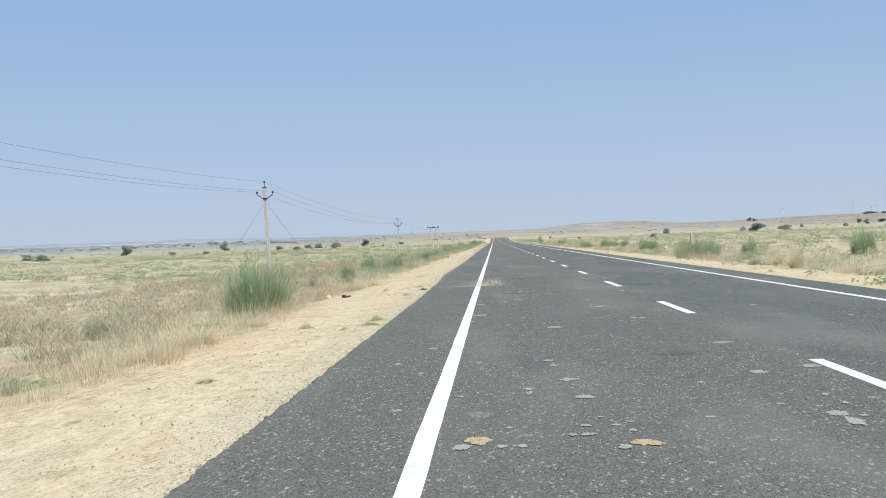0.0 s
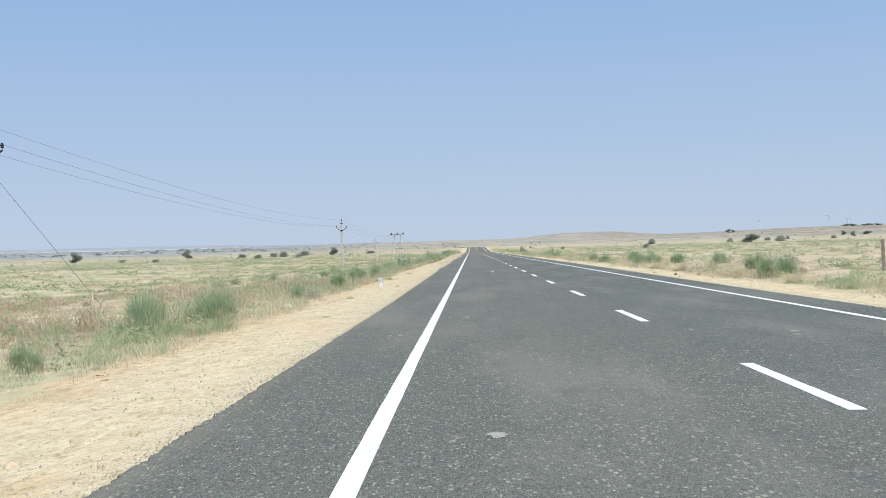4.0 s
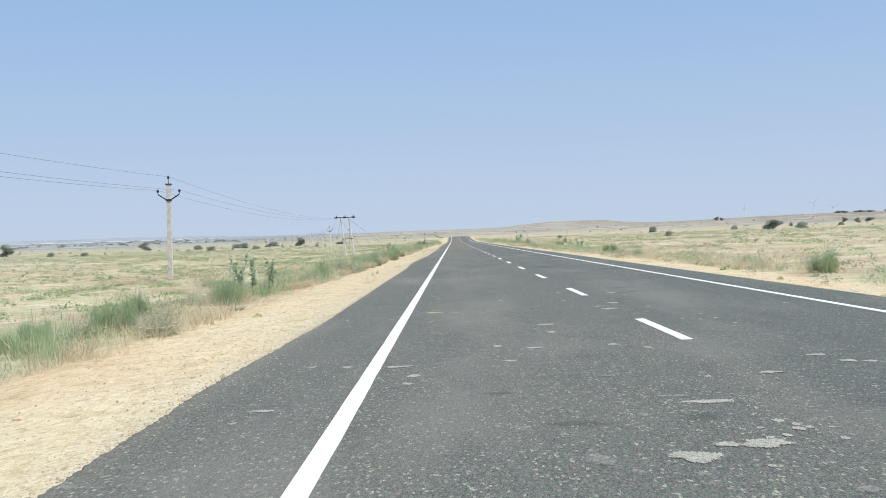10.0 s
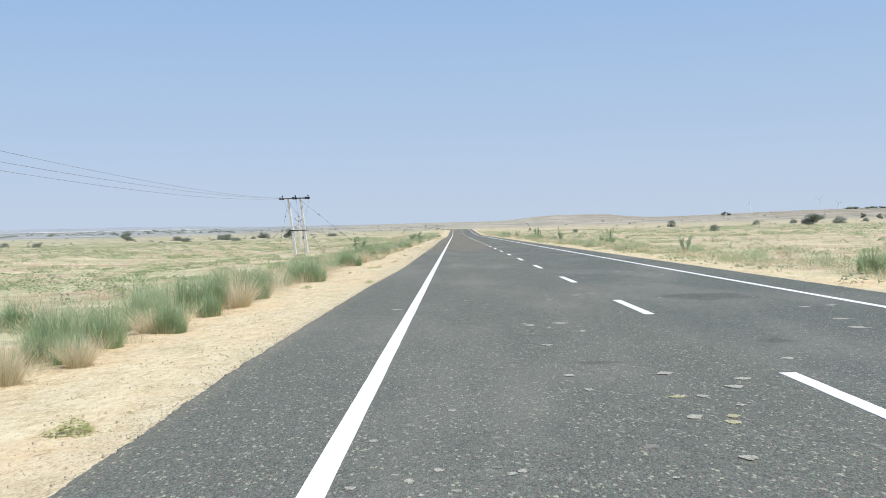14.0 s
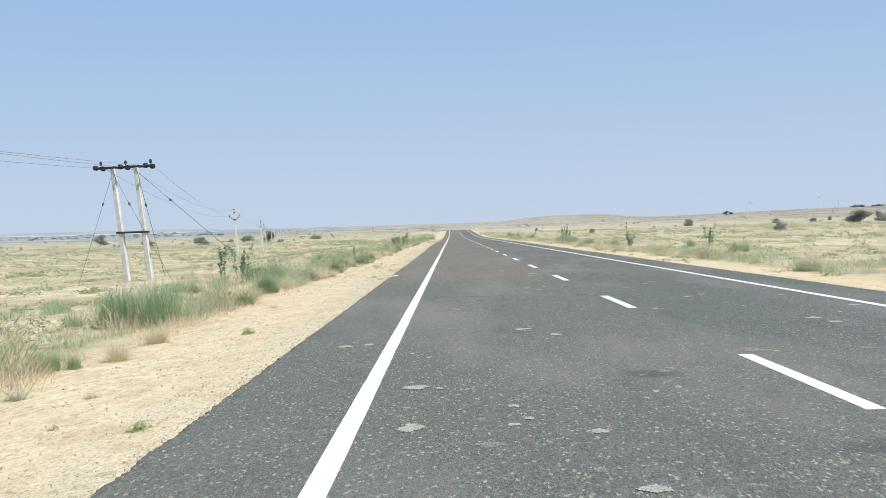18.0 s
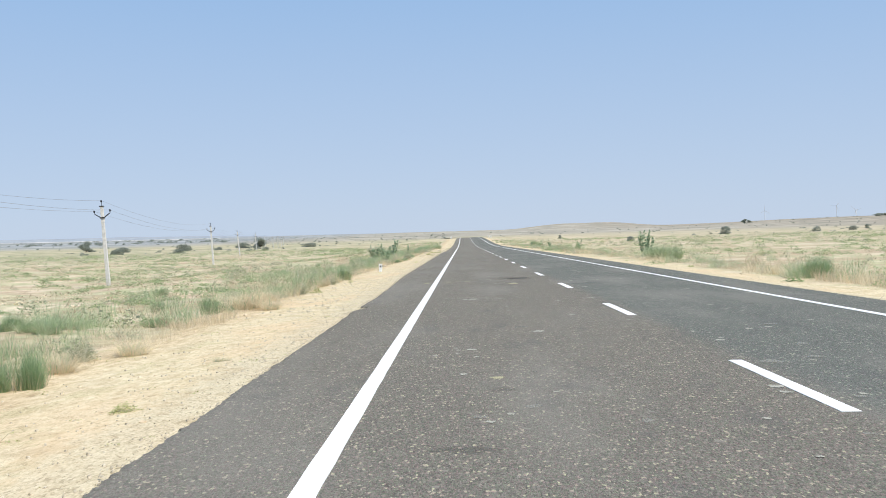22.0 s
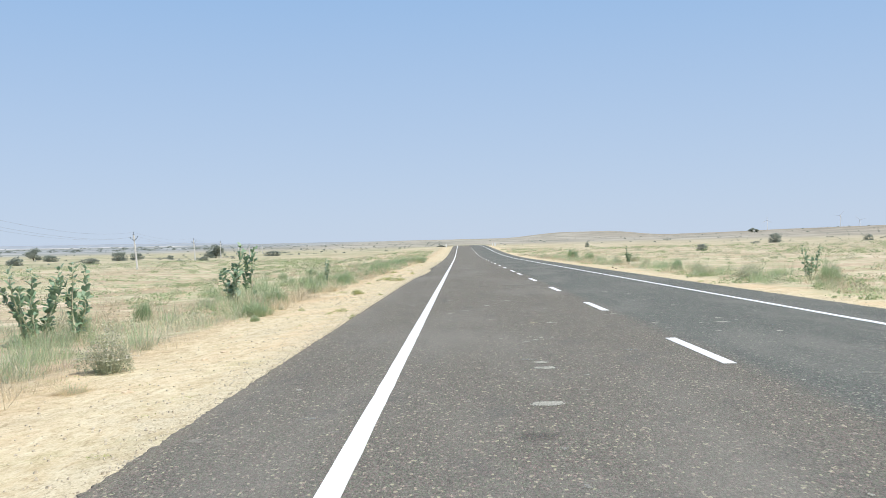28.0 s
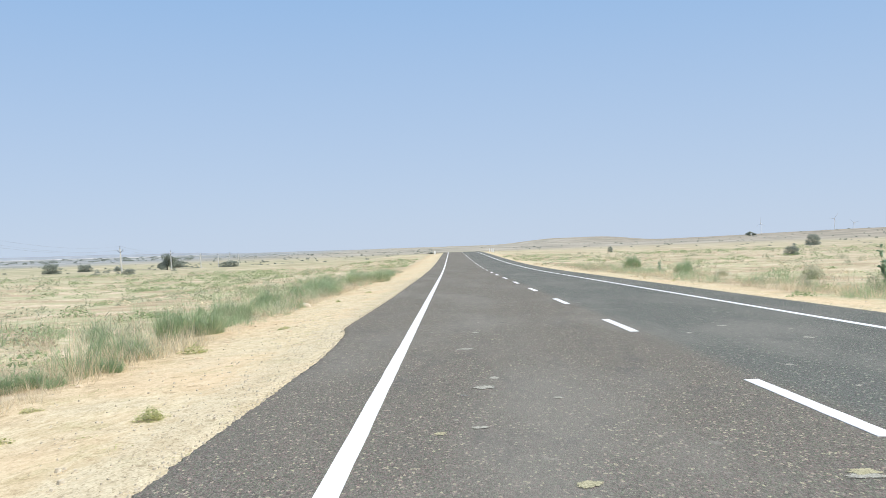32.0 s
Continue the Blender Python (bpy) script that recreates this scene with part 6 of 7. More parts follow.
def make_tree(rng, each=150, leaf=0.055):
    """A low thorn tree one metre high and one metre wide, its crown round and reaching far down."""
    ob = thing("thorn_tree", "dark green rounded thorn tree on the open plain", "tree", "thorn trees on the plain")
    wood = [tube([(0, 0, -0.06), (0.012, 0.006, 0.16), (0.0, 0.01, 0.36)], [0.05, 0.036, 0.026], 7)]
    centres = []
    for k in range(22):
        a, up = 2.4 * k + rng.uniform(-0.3, 0.3), 0.13 + 0.7 * ((k * 0.618) % 1.0)
        r = 0.36 * math.sqrt(max(0.1, 1 - ((up - 0.42) / 0.48) ** 2)) * rng.uniform(0.7, 1.1)
        tip = Vector((r * math.cos(a), r * math.sin(a), up))
        if k % 2:
            wood.append(tube([(0.0, 0.0, 0.1 + 0.2 * rng.random()), tip * 0.55 + Vector((0, 0, 0.08)), tip], [0.022, 0.014, 0.006], 5))
        centres.append((tip, rng.uniform(0.15, 0.22)))
    centres += [(Vector((rng.gauss(0, 0.1), rng.gauss(0, 0.1), rng.uniform(0.25, 0.75))), rng.uniform(0.2, 0.27)) for _ in range(6)]
    part("trunk", mesh_of("trunk", *joined(*wood), BARK, True), ob)
    part("crown", make_crown(rng, centres, each, leaf), ob)
    return ob


def make_bush(rng, each=120, leaf=0.065):
    """A low domed bush branching from the ground."""
    ob = thing("thorn_bush", "dark spreading thorn bush on the open plain", "bush", "thorn bushes on the plain")
    wood, centres = [], []
    for k in range(11):
        a, r = 2.4 * k + rng.uniform(-0.3, 0.3), 0.4 * math.sqrt((k + 0.5) / 11)
        tip = Vector((r * math.cos(a), r * math.sin(a), (0.8 - 2.2 * r * r) * rng.uniform(0.75, 1.05)))
        if k % 2:
            wood.append(tube([(0, 0, -0.05), tip * 0.5 + Vector((0, 0, 0.06)), tip], [0.022, 0.013, 0.005], 5))
        centres += [(tip, rng.uniform(0.15, 0.22)), (Vector((tip.x * 1.05, tip.y * 1.05, rng.uniform(0.1, 0.25))), rng.uniform(0.15, 0.2))]
    part("branchwork", mesh_of("branchwork", *joined(*wood), BARK, True), ob)
    part("crown", make_crown(rng, centres, each, leaf), ob)
    return ob


def make_herb(rng):
    """A low mat of small leaves on short creeping stems."""
    dice = np.random.default_rng(rng.randrange(10 ** 6))
    out = leaves_at(dice, dome(dice, 700) * (1.15, 1.15, 0.9), 0.06, 0.6)
    ob = thing("low_herb", "low yellow-green herb growing on the bare shoulder", "herb", "herbs on the shoulder")
    tagged(part("foliage", mesh_of("foliage", *out, HERBGREEN), ob), kind="stuff")
    return ob


def settle(kinds, rows, rng, flat=1.0):
    """Puts copies of the kinds at the rows (x, y, height, width)."""
    for x, y, h, w in rows:
        kind = rng.choice(kinds)
        w = max(w, 0.55 * h) * flat
        m = Matrix.LocRotScale((x, y, land(x, y) - 0.02), Euler((0, 0, rng.uniform(0, 6.28))), (w, w, h))
        copy_thing(kind, m)


def discard(kinds):
    """Removes the patterns once their copies stand."""
    for kind in kinds:
        for ob in (*kind.children_recursive, kind):
            bpy.data.objects.remove(ob)


GRASS_LEFT_A = [(-4.95, 22.7, 1.5, 1.85), (-7.7, 35.1, 0.75, 0.95), (-5.7, 41.8, 0.97, 0.79), (-5.5, 49.0, 0.51, 0.51), (-9.9, 51.5, 0.39, 0.58), (-6.8, 58.3, 0.81, 1.26), (-5.3, 59.1, 0.83, 1.66), (-5.1, 68.6, 0.56, 0.48), (-4.8, 77.1, 0.94, 0.80), (-4.6, 81.6, 0.68, 0.68), (-5.1, 87.2, 0.90, 0.82), (-13.2, 89.9, 0.40, 0.60), (-12.5, 91.2, 0.41, 0.52), (-6.1, 92.5, 0.78, 0.84), (-4.9, 93.2, 0.76, 0.87), (-5.6, 93.6, 0.55, 0.44), (-11.4, 96.5, 0.54, 0.73), (-5.2, 97.6, 0.85, 0.54), (-5.7, 100.8, 0.76, 0.86), (-6.1, 109.6, 0.44, 0.44), (-6.8, 112.1, 0.40, 0.61), (-5.5, 112.6, 0.62, 0.83), (-6.3, 116.5, 0.73, 0.91), (-5.1, 120.0, 0.78, 1.22)]
GRASS_LEFT_B = [(-4.6, 131.4, 0.46, 0.74), (-4.3, 133.1, 0.96, 0.81), (-4.0, 148.1, 0.47, 0.86), (-3.6, 151.3, 0.59, 0.67), (-3.7, 154.3, 0.51, 0.51), (-3.7, 158.8, 0.63, 0.51), (-3.7, 166.4, 0.85, 1.52), (-3.9, 180.4, 0.71, 0.97), (-4.6, 187.0, 0.61, 0.51), (-3.9, 191.3, 0.28, 0.38), (-3.6, 191.4, 0.22, 0.19), (-4.9, 197.9, 0.80, 1.40), (-3.8, 201.6, 0.40, 0.46), (-4.2, 206.2, 0.67, 0.67), (-5.8, 215.1, 0.79, 1.57), (-3.8, 218.7, 0.64, 0.64), (-4.3, 225.1, 0.52, 0.78), (-3.9, 225.2, 0.33, 0.53), (-3.8, 228.9, 0.65, 1.03), (-3.8, 235.1, 0.46, 0.58), (-6.7, 243.0, 0.31, 1.23), (-5.2, 244.2, 0.22, 0.87), (-4.9, 247.7, 0.45, 0.64), (-3.8, 263.6, 0.67, 0.81)]
GRASS_LEFT_D = [(-4.3, 149.5, 0.7, 1.2), (-4.3, 152.8, 0.72, 1.2), (-4.2, 156.0, 0.75, 1.1), (-4.2, 160.0, 0.8, 1.0), (-4.5, 163.2, 0.6, 1.0), (-4.6, 169.5, 0.6, 1.1)]
SCRUB_LEFT_D = [(-4.3, 140.2, 0.95, 1.4), (-4.4, 142.2, 0.85, 1.3), (-4.6, 136.3, 0.75, 1.3), (-5.2, 137.6, 0.6, 1.1), (-4.5, 134.8, 0.6, 0.9), (-4.0, 212.4, 0.6, 0.8)]
STRAW_LEFT_D = [(-3.8, 146.2, 0.6, 0.6), (-3.85, 157.5, 0.8, 0.8), (-3.9, 151.5, 0.5, 0.8), (-4.0, 247.3, 0.5, 0.9), (-4.5, 248.6, 0.45, 0.8), (-4.2, 250.4, 0.4, 0.8), (-4.1, 138.4, 0.4, 0.7)]
GRASS_LEFT_C = [(-4.0, 292.3, 0.24, 0.47), (-3.7, 293.4, 0.29, 0.65), (-3.7, 300.0, 0.26, 0.82), (-3.6, 314.2, 0.16, 0.27), (-3.9, 315.9, 0.38, 0.88), (-4.4, 321.1, 0.55, 0.83), (-6.5, 321.4, 0.19, 0.56), (-4.5, 328.8, 0.49, 0.92), (-6.1, 337.1, 0.53, 0.82), (-4.6, 340.1, 0.55, 0.89), (-5.5, 343.7, 0.46, 0.77), (-5.5, 348.4, 0.40, 0.58), (-4.5, 351.6, 0.28, 0.83), (-4.0, 352.9, 0.23, 0.61), (-4.4, 354.8, 0.44, 0.78), (-4.7, 359.7, 0.74, 1.37), (-4.8, 363.1, 0.27, 0.80), (-5.4, 367.2, 0.66, 1.33), (-5.6, 373.0, 0.66, 1.52), (-5.1, 381.9, 0.72, 2.16)]
SCRUB_LEFT_A = [(-4.9, 10.8, 0.37, 0.37), (-5.7, 14.2, 0.32, 0.48), (-6.8, 18.0, 0.61, 0.81), (-5.1, 21.7, 0.30, 0.44), (-5.0, 31.1, 0.39, 0.55), (-6.3, 37.1, 0.56, 0.67), (-4.2, 55.0, 0.41, 0.65), (-5.7, 74.5, 0.34, 0.56), (-4.0, 116.3, 0.26, 0.53), (-4.7, 129.8, 0.33, 0.75), (-4.1, 133.3, 0.41, 0.51), (-3.9, 136.3, 0.30, 0.48), (-3.8, 139.7, 0.71, 1.03), (-3.7, 141.8, 0.55, 0.91), (-2.5, 188.9, 0.10, 0.20), (-3.3, 189.2, 0.20, 0.31), (-2.2, 194.3, 0.16, 0.24), (-6.3, 198.6, 0.42, 0.62), (-2.8, 199.7, 0.12, 0.19), (-4.1, 204.4, 0.37, 0.66), (-4.0, 208.4, 0.38, 0.48), (-6.7, 208.9, 0.50, 0.60), (-5.2, 221.4, 0.43, 0.64), (-2.0, 236.4, 0.08, 0.26)]
SCRUB_LEFT_B = [(-4.1, 237.6, 0.43, 0.50), (-4.2, 251.7, 0.26, 0.70), (-3.8, 253.4, 0.48, 0.58), (-6.2, 255.3, 0.32, 0.43), (-3.7, 259.6, 0.54, 0.41), (-5.1, 264.5, 0.48, 0.48), (-4.9, 272.2, 0.42, 0.69), (-4.1, 308.4, 0.34, 0.43), (-3.8, 318.2, 0.23, 0.30), (-3.0, 338.5, 0.18, 0.36)]
BLOOM_LEFT_A = [(-5.3, 39.6, 0.45, 0.60), (-4.5, 68.0, 0.57, 0.84), (-5.8, 83.5, 0.87, 0.76), (-5.0, 102.2, 0.56, 0.92), (-4.0, 110.4, 0.64, 0.82), (-5.7, 111.7, 0.49, 0.59), (-3.8, 212.6, 0.46, 0.46), (-3.6, 305.4, 0.69, 0.75)]
STRAW_LEFT_A = [(-4.2, 13.1, 0.29, 0.66), (-4.1, 15.1, 0.34, 0.76), (-3.8, 18.0, 0.21, 0.48), (-4.7, 26.0, 0.39, 0.59), (-5.1, 30.4, 0.30, 0.74), (-4.0, 31.4, 0.32, 0.96), (-3.8, 34.0, 0.33, 0.94), (-4.5, 37.5, 0.32, 0.64), (-5.0, 44.6, 0.41, 0.52), (-6.0, 44.9, 0.42, 0.84), (-4.6, 69.6, 0.26, 0.43), (-4.3, 78.4, 0.48, 0.48), (-5.1, 108.9, 0.25, 0.66), (-5.3, 122.3, 0.30, 0.20), (-4.2, 126.2, 0.32, 0.57), (-4.1, 127.2, 0.27, 0.55), (-3.8, 137.2, 0.26, 0.46), (-3.5, 147.4, 0.44, 0.50), (-3.6, 156.3, 0.62, 0.67), (-3.8, 185.1, 0.73, 0.73), (-3.3, 192.0, 0.33, 0.40), (-3.4, 193.9, 0.31, 0.46), (-3.9, 202.9, 0.39, 0.46), (-4.0, 207.9, 0.42, 0.65)]
STRAW_LEFT_B = [(-3.7, 213.9, 0.26, 0.51), (-3.6, 214.9, 0.42, 0.84), (-3.7, 220.3, 0.45, 0.50), (-3.5, 225.6, 0.20, 0.54), (-3.4, 231.1, 0.30, 0.40), (-3.9, 236.4, 0.33, 0.52), (-3.6, 238.1, 0.30, 0.60), (-3.4, 246.7, 0.36, 0.65), (-3.8, 258.2, 0.30, 0.42), (-4.3, 258.5, 0.49, 0.37), (-3.8, 261.5, 0.23, 0.47), (-3.5, 296.0, 0.16, 0.40), (-3.3, 303.5, 0.17, 0.46), (-3.9, 328.9, 0.36, 0.57)]
HERB_LEFT_A = [(-3.3, 84.4, 0.21, 0.47), (-3.0, 84.7, 0.12, 0.24), (-3.1, 95.8, 0.17, 0.27), (-1.5, 187.1, 0.12, 0.16), (-2.2, 187.3, 0.08, 0.12), (-1.4, 209.2, 0.09, 0.26), (-1.7, 210.9, 0.12, 0.29), (-1.5, 215.7, 0.15, 0.22), (-2.3, 221.6, 0.09, 0.18), (-1.4, 227.1, 0.11, 0.38), (-3.4, 253.7, 0.25, 0.39), (-3.2, 260.6, 0.15, 0.22), (-2.2, 311.3, 0.06, 0.15), (-1.4, 312.7, 0.14, 0.23), (-2.1, 314.6, 0.08, 0.22), (-3.1, 317.2, 0.13, 0.18), (-2.6, 324.9, 0.20, 0.39), (-2.8, 326.8, 0.15, 0.36), (-1.9, 337.1, 0.21, 0.62), (-3.7, 338.9, 0.09, 0.19), (-2.6, 340.0, 0.21, 0.55), (-2.4, 344.6, 0.17, 0.28), (-1.9, 347.8, 0.19, 0.29), (-3.5, 349.2, 0.08, 0.34)]
HERB_LEFT_B = [(-3.4, 355.2, 0.22, 0.54)]
GRASS_C = [(-4.9, 384.1, 0.89, 2.3), (-4.1, 399.3, 0.85, 2.72), (15.3, 231.7, 0.66, 1.15)]
GRASS_D = [(12.0, 280.8, 0.94, 1.87), (10.7, 252.8, 0.7, 0.93), (11.8, 248.8, 0.75, 0.86), (17.2, 250.1, 0.69, 0.69), (12.8, 287.2, 0.74, 1.27), (13.0, 284.0, 0.88, 1.47), (12.3, 325.1, 0.89, 0.89), (14.4, 357.3, 0.57, 0.76), (11.9, 345.4, 0.61, 0.68), (13.8, 396.8, 0.9, 1.42), (14.2, 414.0, 1.16, 1.49)]
SCRUB_B = [(10.3, 218.2, 0.7, 0.89), (9.8, 243.7, 0.23, 0.28), (10.9, 233.6, 0.35, 0.42), (10.8, 328.1, 0.69, 0.93), (10.7, 334.3, 0.64, 0.9), (11.8, 332.0, 0.79, 1.32), (11.3, 338.5, 0.61, 0.81), (15.9, 381.8, 0.88, 1.17), (11.4, 342.3, 0.49, 0.37), (13.2, 361.0, 0.61, 0.81), (12.0, 366.2, 0.76, 0.76), (11.8, 370.8, 0.44, 0.73), (13.7, 387.7, 0.55, 0.87)]
GRASS_E = [(14.2, 38.1, 1.18, 1.07), (12.5, 48.0, 0.62, 0.8), (10.5, 50.5, 1.1, 1.9), (11.4, 52.5, 0.9, 1.1), (11.6, 60.0, 0.85, 1.5), (11.2, 70.1, 0.85, 1.6), (12.4, 76.5, 0.7, 1.2), (12.9, 85.4, 0.7, 0.9), (12.4, 92.9, 0.75, 1.1), (11.4, 96.5, 0.85, 1.7), (12.8, 102.8, 0.75, 0.8), (12.0, 105.9, 0.9, 1.5), (10.8, 111.7, 0.85, 1.0), (11.1, 122.5, 0.8, 1.1), (12.0, 132.8, 0.4, 0.6), (10.9, 149.1, 0.45, 0.6), (11.3, 161.4, 0.75, 1.2), (10.6, 195.2, 0.4, 1.3)]
SCRUB_C = [(10.2, 38.2, 0.5, 0.67), (10.5, 59.3, 0.28, 0.56), (10.5, 61.5, 0.4, 0.6), (10.5, 80.7, 0.29, 0.44), (10.1, 137.8, 0.32, 0.64), (10.2, 150.1, 0.27, 0.55), (9.9, 160.1, 0.13, 0.21), (10.1, 168.4, 0.27, 0.54), (10.1, 190.3, 0.24, 0.6), (10.1, 206.8, 0.43, 1.07), (11.2, 222.6, 0.6, 1.06), (11.9, 161.9, 0.55, 0.7)]
STRAW_B = [(10.3, 33.4, 0.84, 0.7), (10.8, 37.3, 0.57, 0.49), (10.6, 44.3, 0.3, 0.46), (10.6, 52.0, 1.0, 0.9), (11.3, 80.2, 0.58, 0.5), (10.5, 82.9, 0.56, 0.96), (10.6, 142.3, 0.54, 0.61), (9.8, 76.0, 0.2, 0.3), (10.4, 66.0, 0.45, 0.8), (10.6, 73.5, 0.5, 0.9), (10.3, 88.0, 0.45, 0.8)]
STRAW_A = [(10.4, 241.9, 0.45, 0.54), (10.2, 233.6, 0.49, 0.7), (12.0, 313.0, 0.34, 0.68), (11.2, 366.1, 0.38, 0.75)]
HERB_A = [(-3.6, 85.0, 0.21, 1.03), (-2.5, 324.7, 0.26, 0.41), (-2.8, 326.8, 0.16, 0.38), (-2.1, 337.5, 0.22, 0.8), (-2.6, 338.7, 0.18, 0.4), (-2.9, 340.6, 0.18, 0.6), (-1.9, 347.9, 0.16, 0.31), (-4.9, 361.1, 0.38, 0.77), (-1.3, 215.1, 0.15, 0.26), (-2.4, 221.4, 0.16, 0.23), (-2.0, 219.0, 0.1, 0.19), (-3.1, 96.0, 0.14, 0.43), (-1.5, 187.0, 0.1, 0.21), (-2.2, 194.2, 0.15, 0.25), (-2.3, 135.0, 0.28, 0.14), (-2.4, 133.8, 0.18, 0.13), (-2.7, 16.6, 0.15, 0.3)]
TREES_A = [(-202.5, 427.2, 3.15, 6.83), (-167.7, 366.3, 2.68, 6.7), (-210.5, 567.5, 6.0, 8.0), (-158.0, 488.8, 1.71, 4.0), (-218.1, 805.3, 6.6, 10.0), (-132.8, 618.8, 2.47, 6.35), (-128.7, 693.3, 3.15, 7.87), (-128.7, 815.8, 3.69, 11.08), (-79.8, 623.4, 4.6, 6.5), (-130.2, 449.5, 1.53, 4.22), (-104.0, 528.4, 2.06, 5.5), (-106.2, 606.9, 3.27, 6.54), (-54.7, 589.8, 1.81, 6.19), (-83.0, 519.8, 1.64, 4.64), (-102.0, 648.1, 1.67, 3.34), (-56.8, 518.3, 1.18, 3.15), (109.2, 641.5, 3.71, 5.57), (54.5, 345.0, 1.5, 2.6), (128.0, 495.9, 4.3, 9.5), (155.9, 543.3, 3.15, 6.83), (181.0, 740.0, 3.2, 5.4), (297.1, 864.8, 2.76, 5.53), (360.2, 990.9, 4.86, 6.48), (553.0, 2207.4, 8.59, 14.73)]
TREES_B = [(230.9, 821.7, 2.9, 6.0), (273.3, 907.5, 3.43, 3.66), (405.0, 1136.3, 5.31, 7.08), (421.4, 1113.3, 4.07, 12.8), (569.7, 2230.6, 6.41, 11.76), (38.5, 451.3, 1.22, 2.14), (29.5, 521.6, 1.21, 1.21)]
rng = random.Random(21)
kinds, broad = [make_grass(rng) for _ in range(4)], [make_grass(rng, True) for _ in range(4)]
for row in GRASS_C + GRASS_D + GRASS_E + GRASS_LEFT_A + GRASS_LEFT_B + GRASS_LEFT_C + GRASS_LEFT_D:
    x, y, h, w = row
    settle(*((broad, [(x, y, h * 1.5, w * 1.2)]) if w > 1.25 * h else (kinds, [(x, y, h * 1.25, w * 1.2)])), rng)
extra = []
for _ in range(30):
    y = rng.uniform(95, 425)
    h = rng.uniform(0.35, 0.8)
    extra.append((rng.choice((-6.2 - abs(rng.gauss(0, 1.6)), -5.0 - rng.random() * 2, -4.9 - rng.random() * 3, -6.0 - rng.random() * 4)), y, h, h * rng.uniform(0.8, 1.6)))
settle(kinds, extra, rng)
discard(kinds + broad)
kinds, white = [make_scrub(rng) for _ in range(4)], [make_scrub(rng, 900) for _ in range(2)]
loose = [make_scrub(rng, 60, 800) for _ in range(3)]
scrub = SCRUB_B + SCRUB_C + SCRUB_LEFT_A + SCRUB_LEFT_B + SCRUB_LEFT_D
settle(kinds, [r for r in scrub if r[2] > 0.42], rng, 1.15)
settle(loose, [r for r in scrub if r[2] <= 0.42], rng, 1.3)
settle(white, BLOOM_LEFT_A, rng, 1.2)
discard(kinds + white + loose)
kinds = [make_straw(rng) for _ in range(3)]
settle(kinds, STRAW_A + STRAW_B + STRAW_LEFT_A + STRAW_LEFT_B + STRAW_LEFT_D, rng)
discard(kinds)
kinds = [make_herb(rng) for _ in range(3)]
settle(kinds, HERB_A + HERB_LEFT_A + HERB_LEFT_B, rng)
settle(kinds, [(rng.choice((-1.5 - rng.random() * 1.9, 8.7 + rng.random() * 1.6)), rng.uniform(5, 380), rng.uniform(0.08, 0.16), rng.uniform(0.18, 0.45)) for _ in range(60)], rng)
discard(kinds)
kinds = [make_milkweed(rng, *k) for k in ((2, 25, 0.05, 0.1), (4, 20, 0.08, 0.24), (8, 22, 0.12, 0.5), (6, 16, 0.1, 0.3))]
MILKWEEDS = [(-5.75, 124.6, 1.4, 1), (-5.3, 124.5, 1.25, 0), (-4.85, 125.2, 1.15, 0), (-6.4, 214.0, 1.5, 1), (-6.9, 213.3, 1.4, 0), (-4.5, 233.4, 0.95, 0), (-4.8, 297.8, 1.3, 2), (-6.7, 310.6, 1.45, 2), (-6.2, 311.2, 1.5, 1),
             (-6.0, 322.7, 1.9, 3), (-5.73, 323.7, 1.8, 0), (-5.35, 339.1, 1.25, 0), (12.7, 188.7, 0.95, 2), (12.0, 244.0, 1.7, 3), (17.7, 246.6, 1.65, 1), (13.9, 296.7, 1.9, 2), (12.7, 327.9, 1.35, 1),
             (13.2, 368.2, 1.4, 3), (12.6, 397.0, 0.8, 0)]
for x, y, h, k in MILKWEEDS:
    copy_thing(kinds[k], Matrix.LocRotScale((x, y, land(x, y) - 0.03), Euler((0, 0, rng.uniform(0, 6.28))), (h, h, h)))
discard(kinds)
kinds = [make_tree(rng) for _ in range(3)]
bushes = [make_bush(rng) for _ in range(3)]
tall = TREES_A + TREES_B
settle(kinds, [r for r in tall if r[2] > 3.8], rng, 0.85)
settle(bushes, [r for r in tall if r[2] <= 3.8], rng, 0.8)
rows = []
while len(rows) < 330:
    b, d = radians(rng.choice((rng.uniform(-34, 44), rng.uniform(-34, -6)))), 330 + 1900 * rng.random()
    h = rng.uniform(0.5, 1.3) * (0.7 + d / 1500)
    if abs(b) > 0.03:
        rows.append((3.5 + d * math.sin(b), 150 + d * math.cos(b), h, h * rng.uniform(1.0, 2.0)))
for _ in range(420):
    b, d = radians(rng.choice((rng.uniform(1.5, 32), rng.uniform(-12, -1)))), 480 + 1700 * rng.random()
    h = rng.uniform(0.5, 1.2) * (0.7 + d / 1400)
    rows.append((3.5 + d * math.sin(b), 180 + d * math.cos(b), h, h * rng.uniform(1.0, 2.4)))
for _ in range(150):
    b, d = radians(rng.uniform(-31, -13)), rng.uniform(1250, 2900)
    h = rng.uniform(1.5, 4.0)
    rows.append((3.5 + d * math.sin(b), 180 + d * math.cos(b), h, h * rng.uniform(1.5, 4.0)))
tagged(new("far_bushes", mesh_of("far_bushes", *bush_heap(rng, rows), CROWN)), "small grey-green bushes dotted over the far plain", "bushes", kind="stuff")
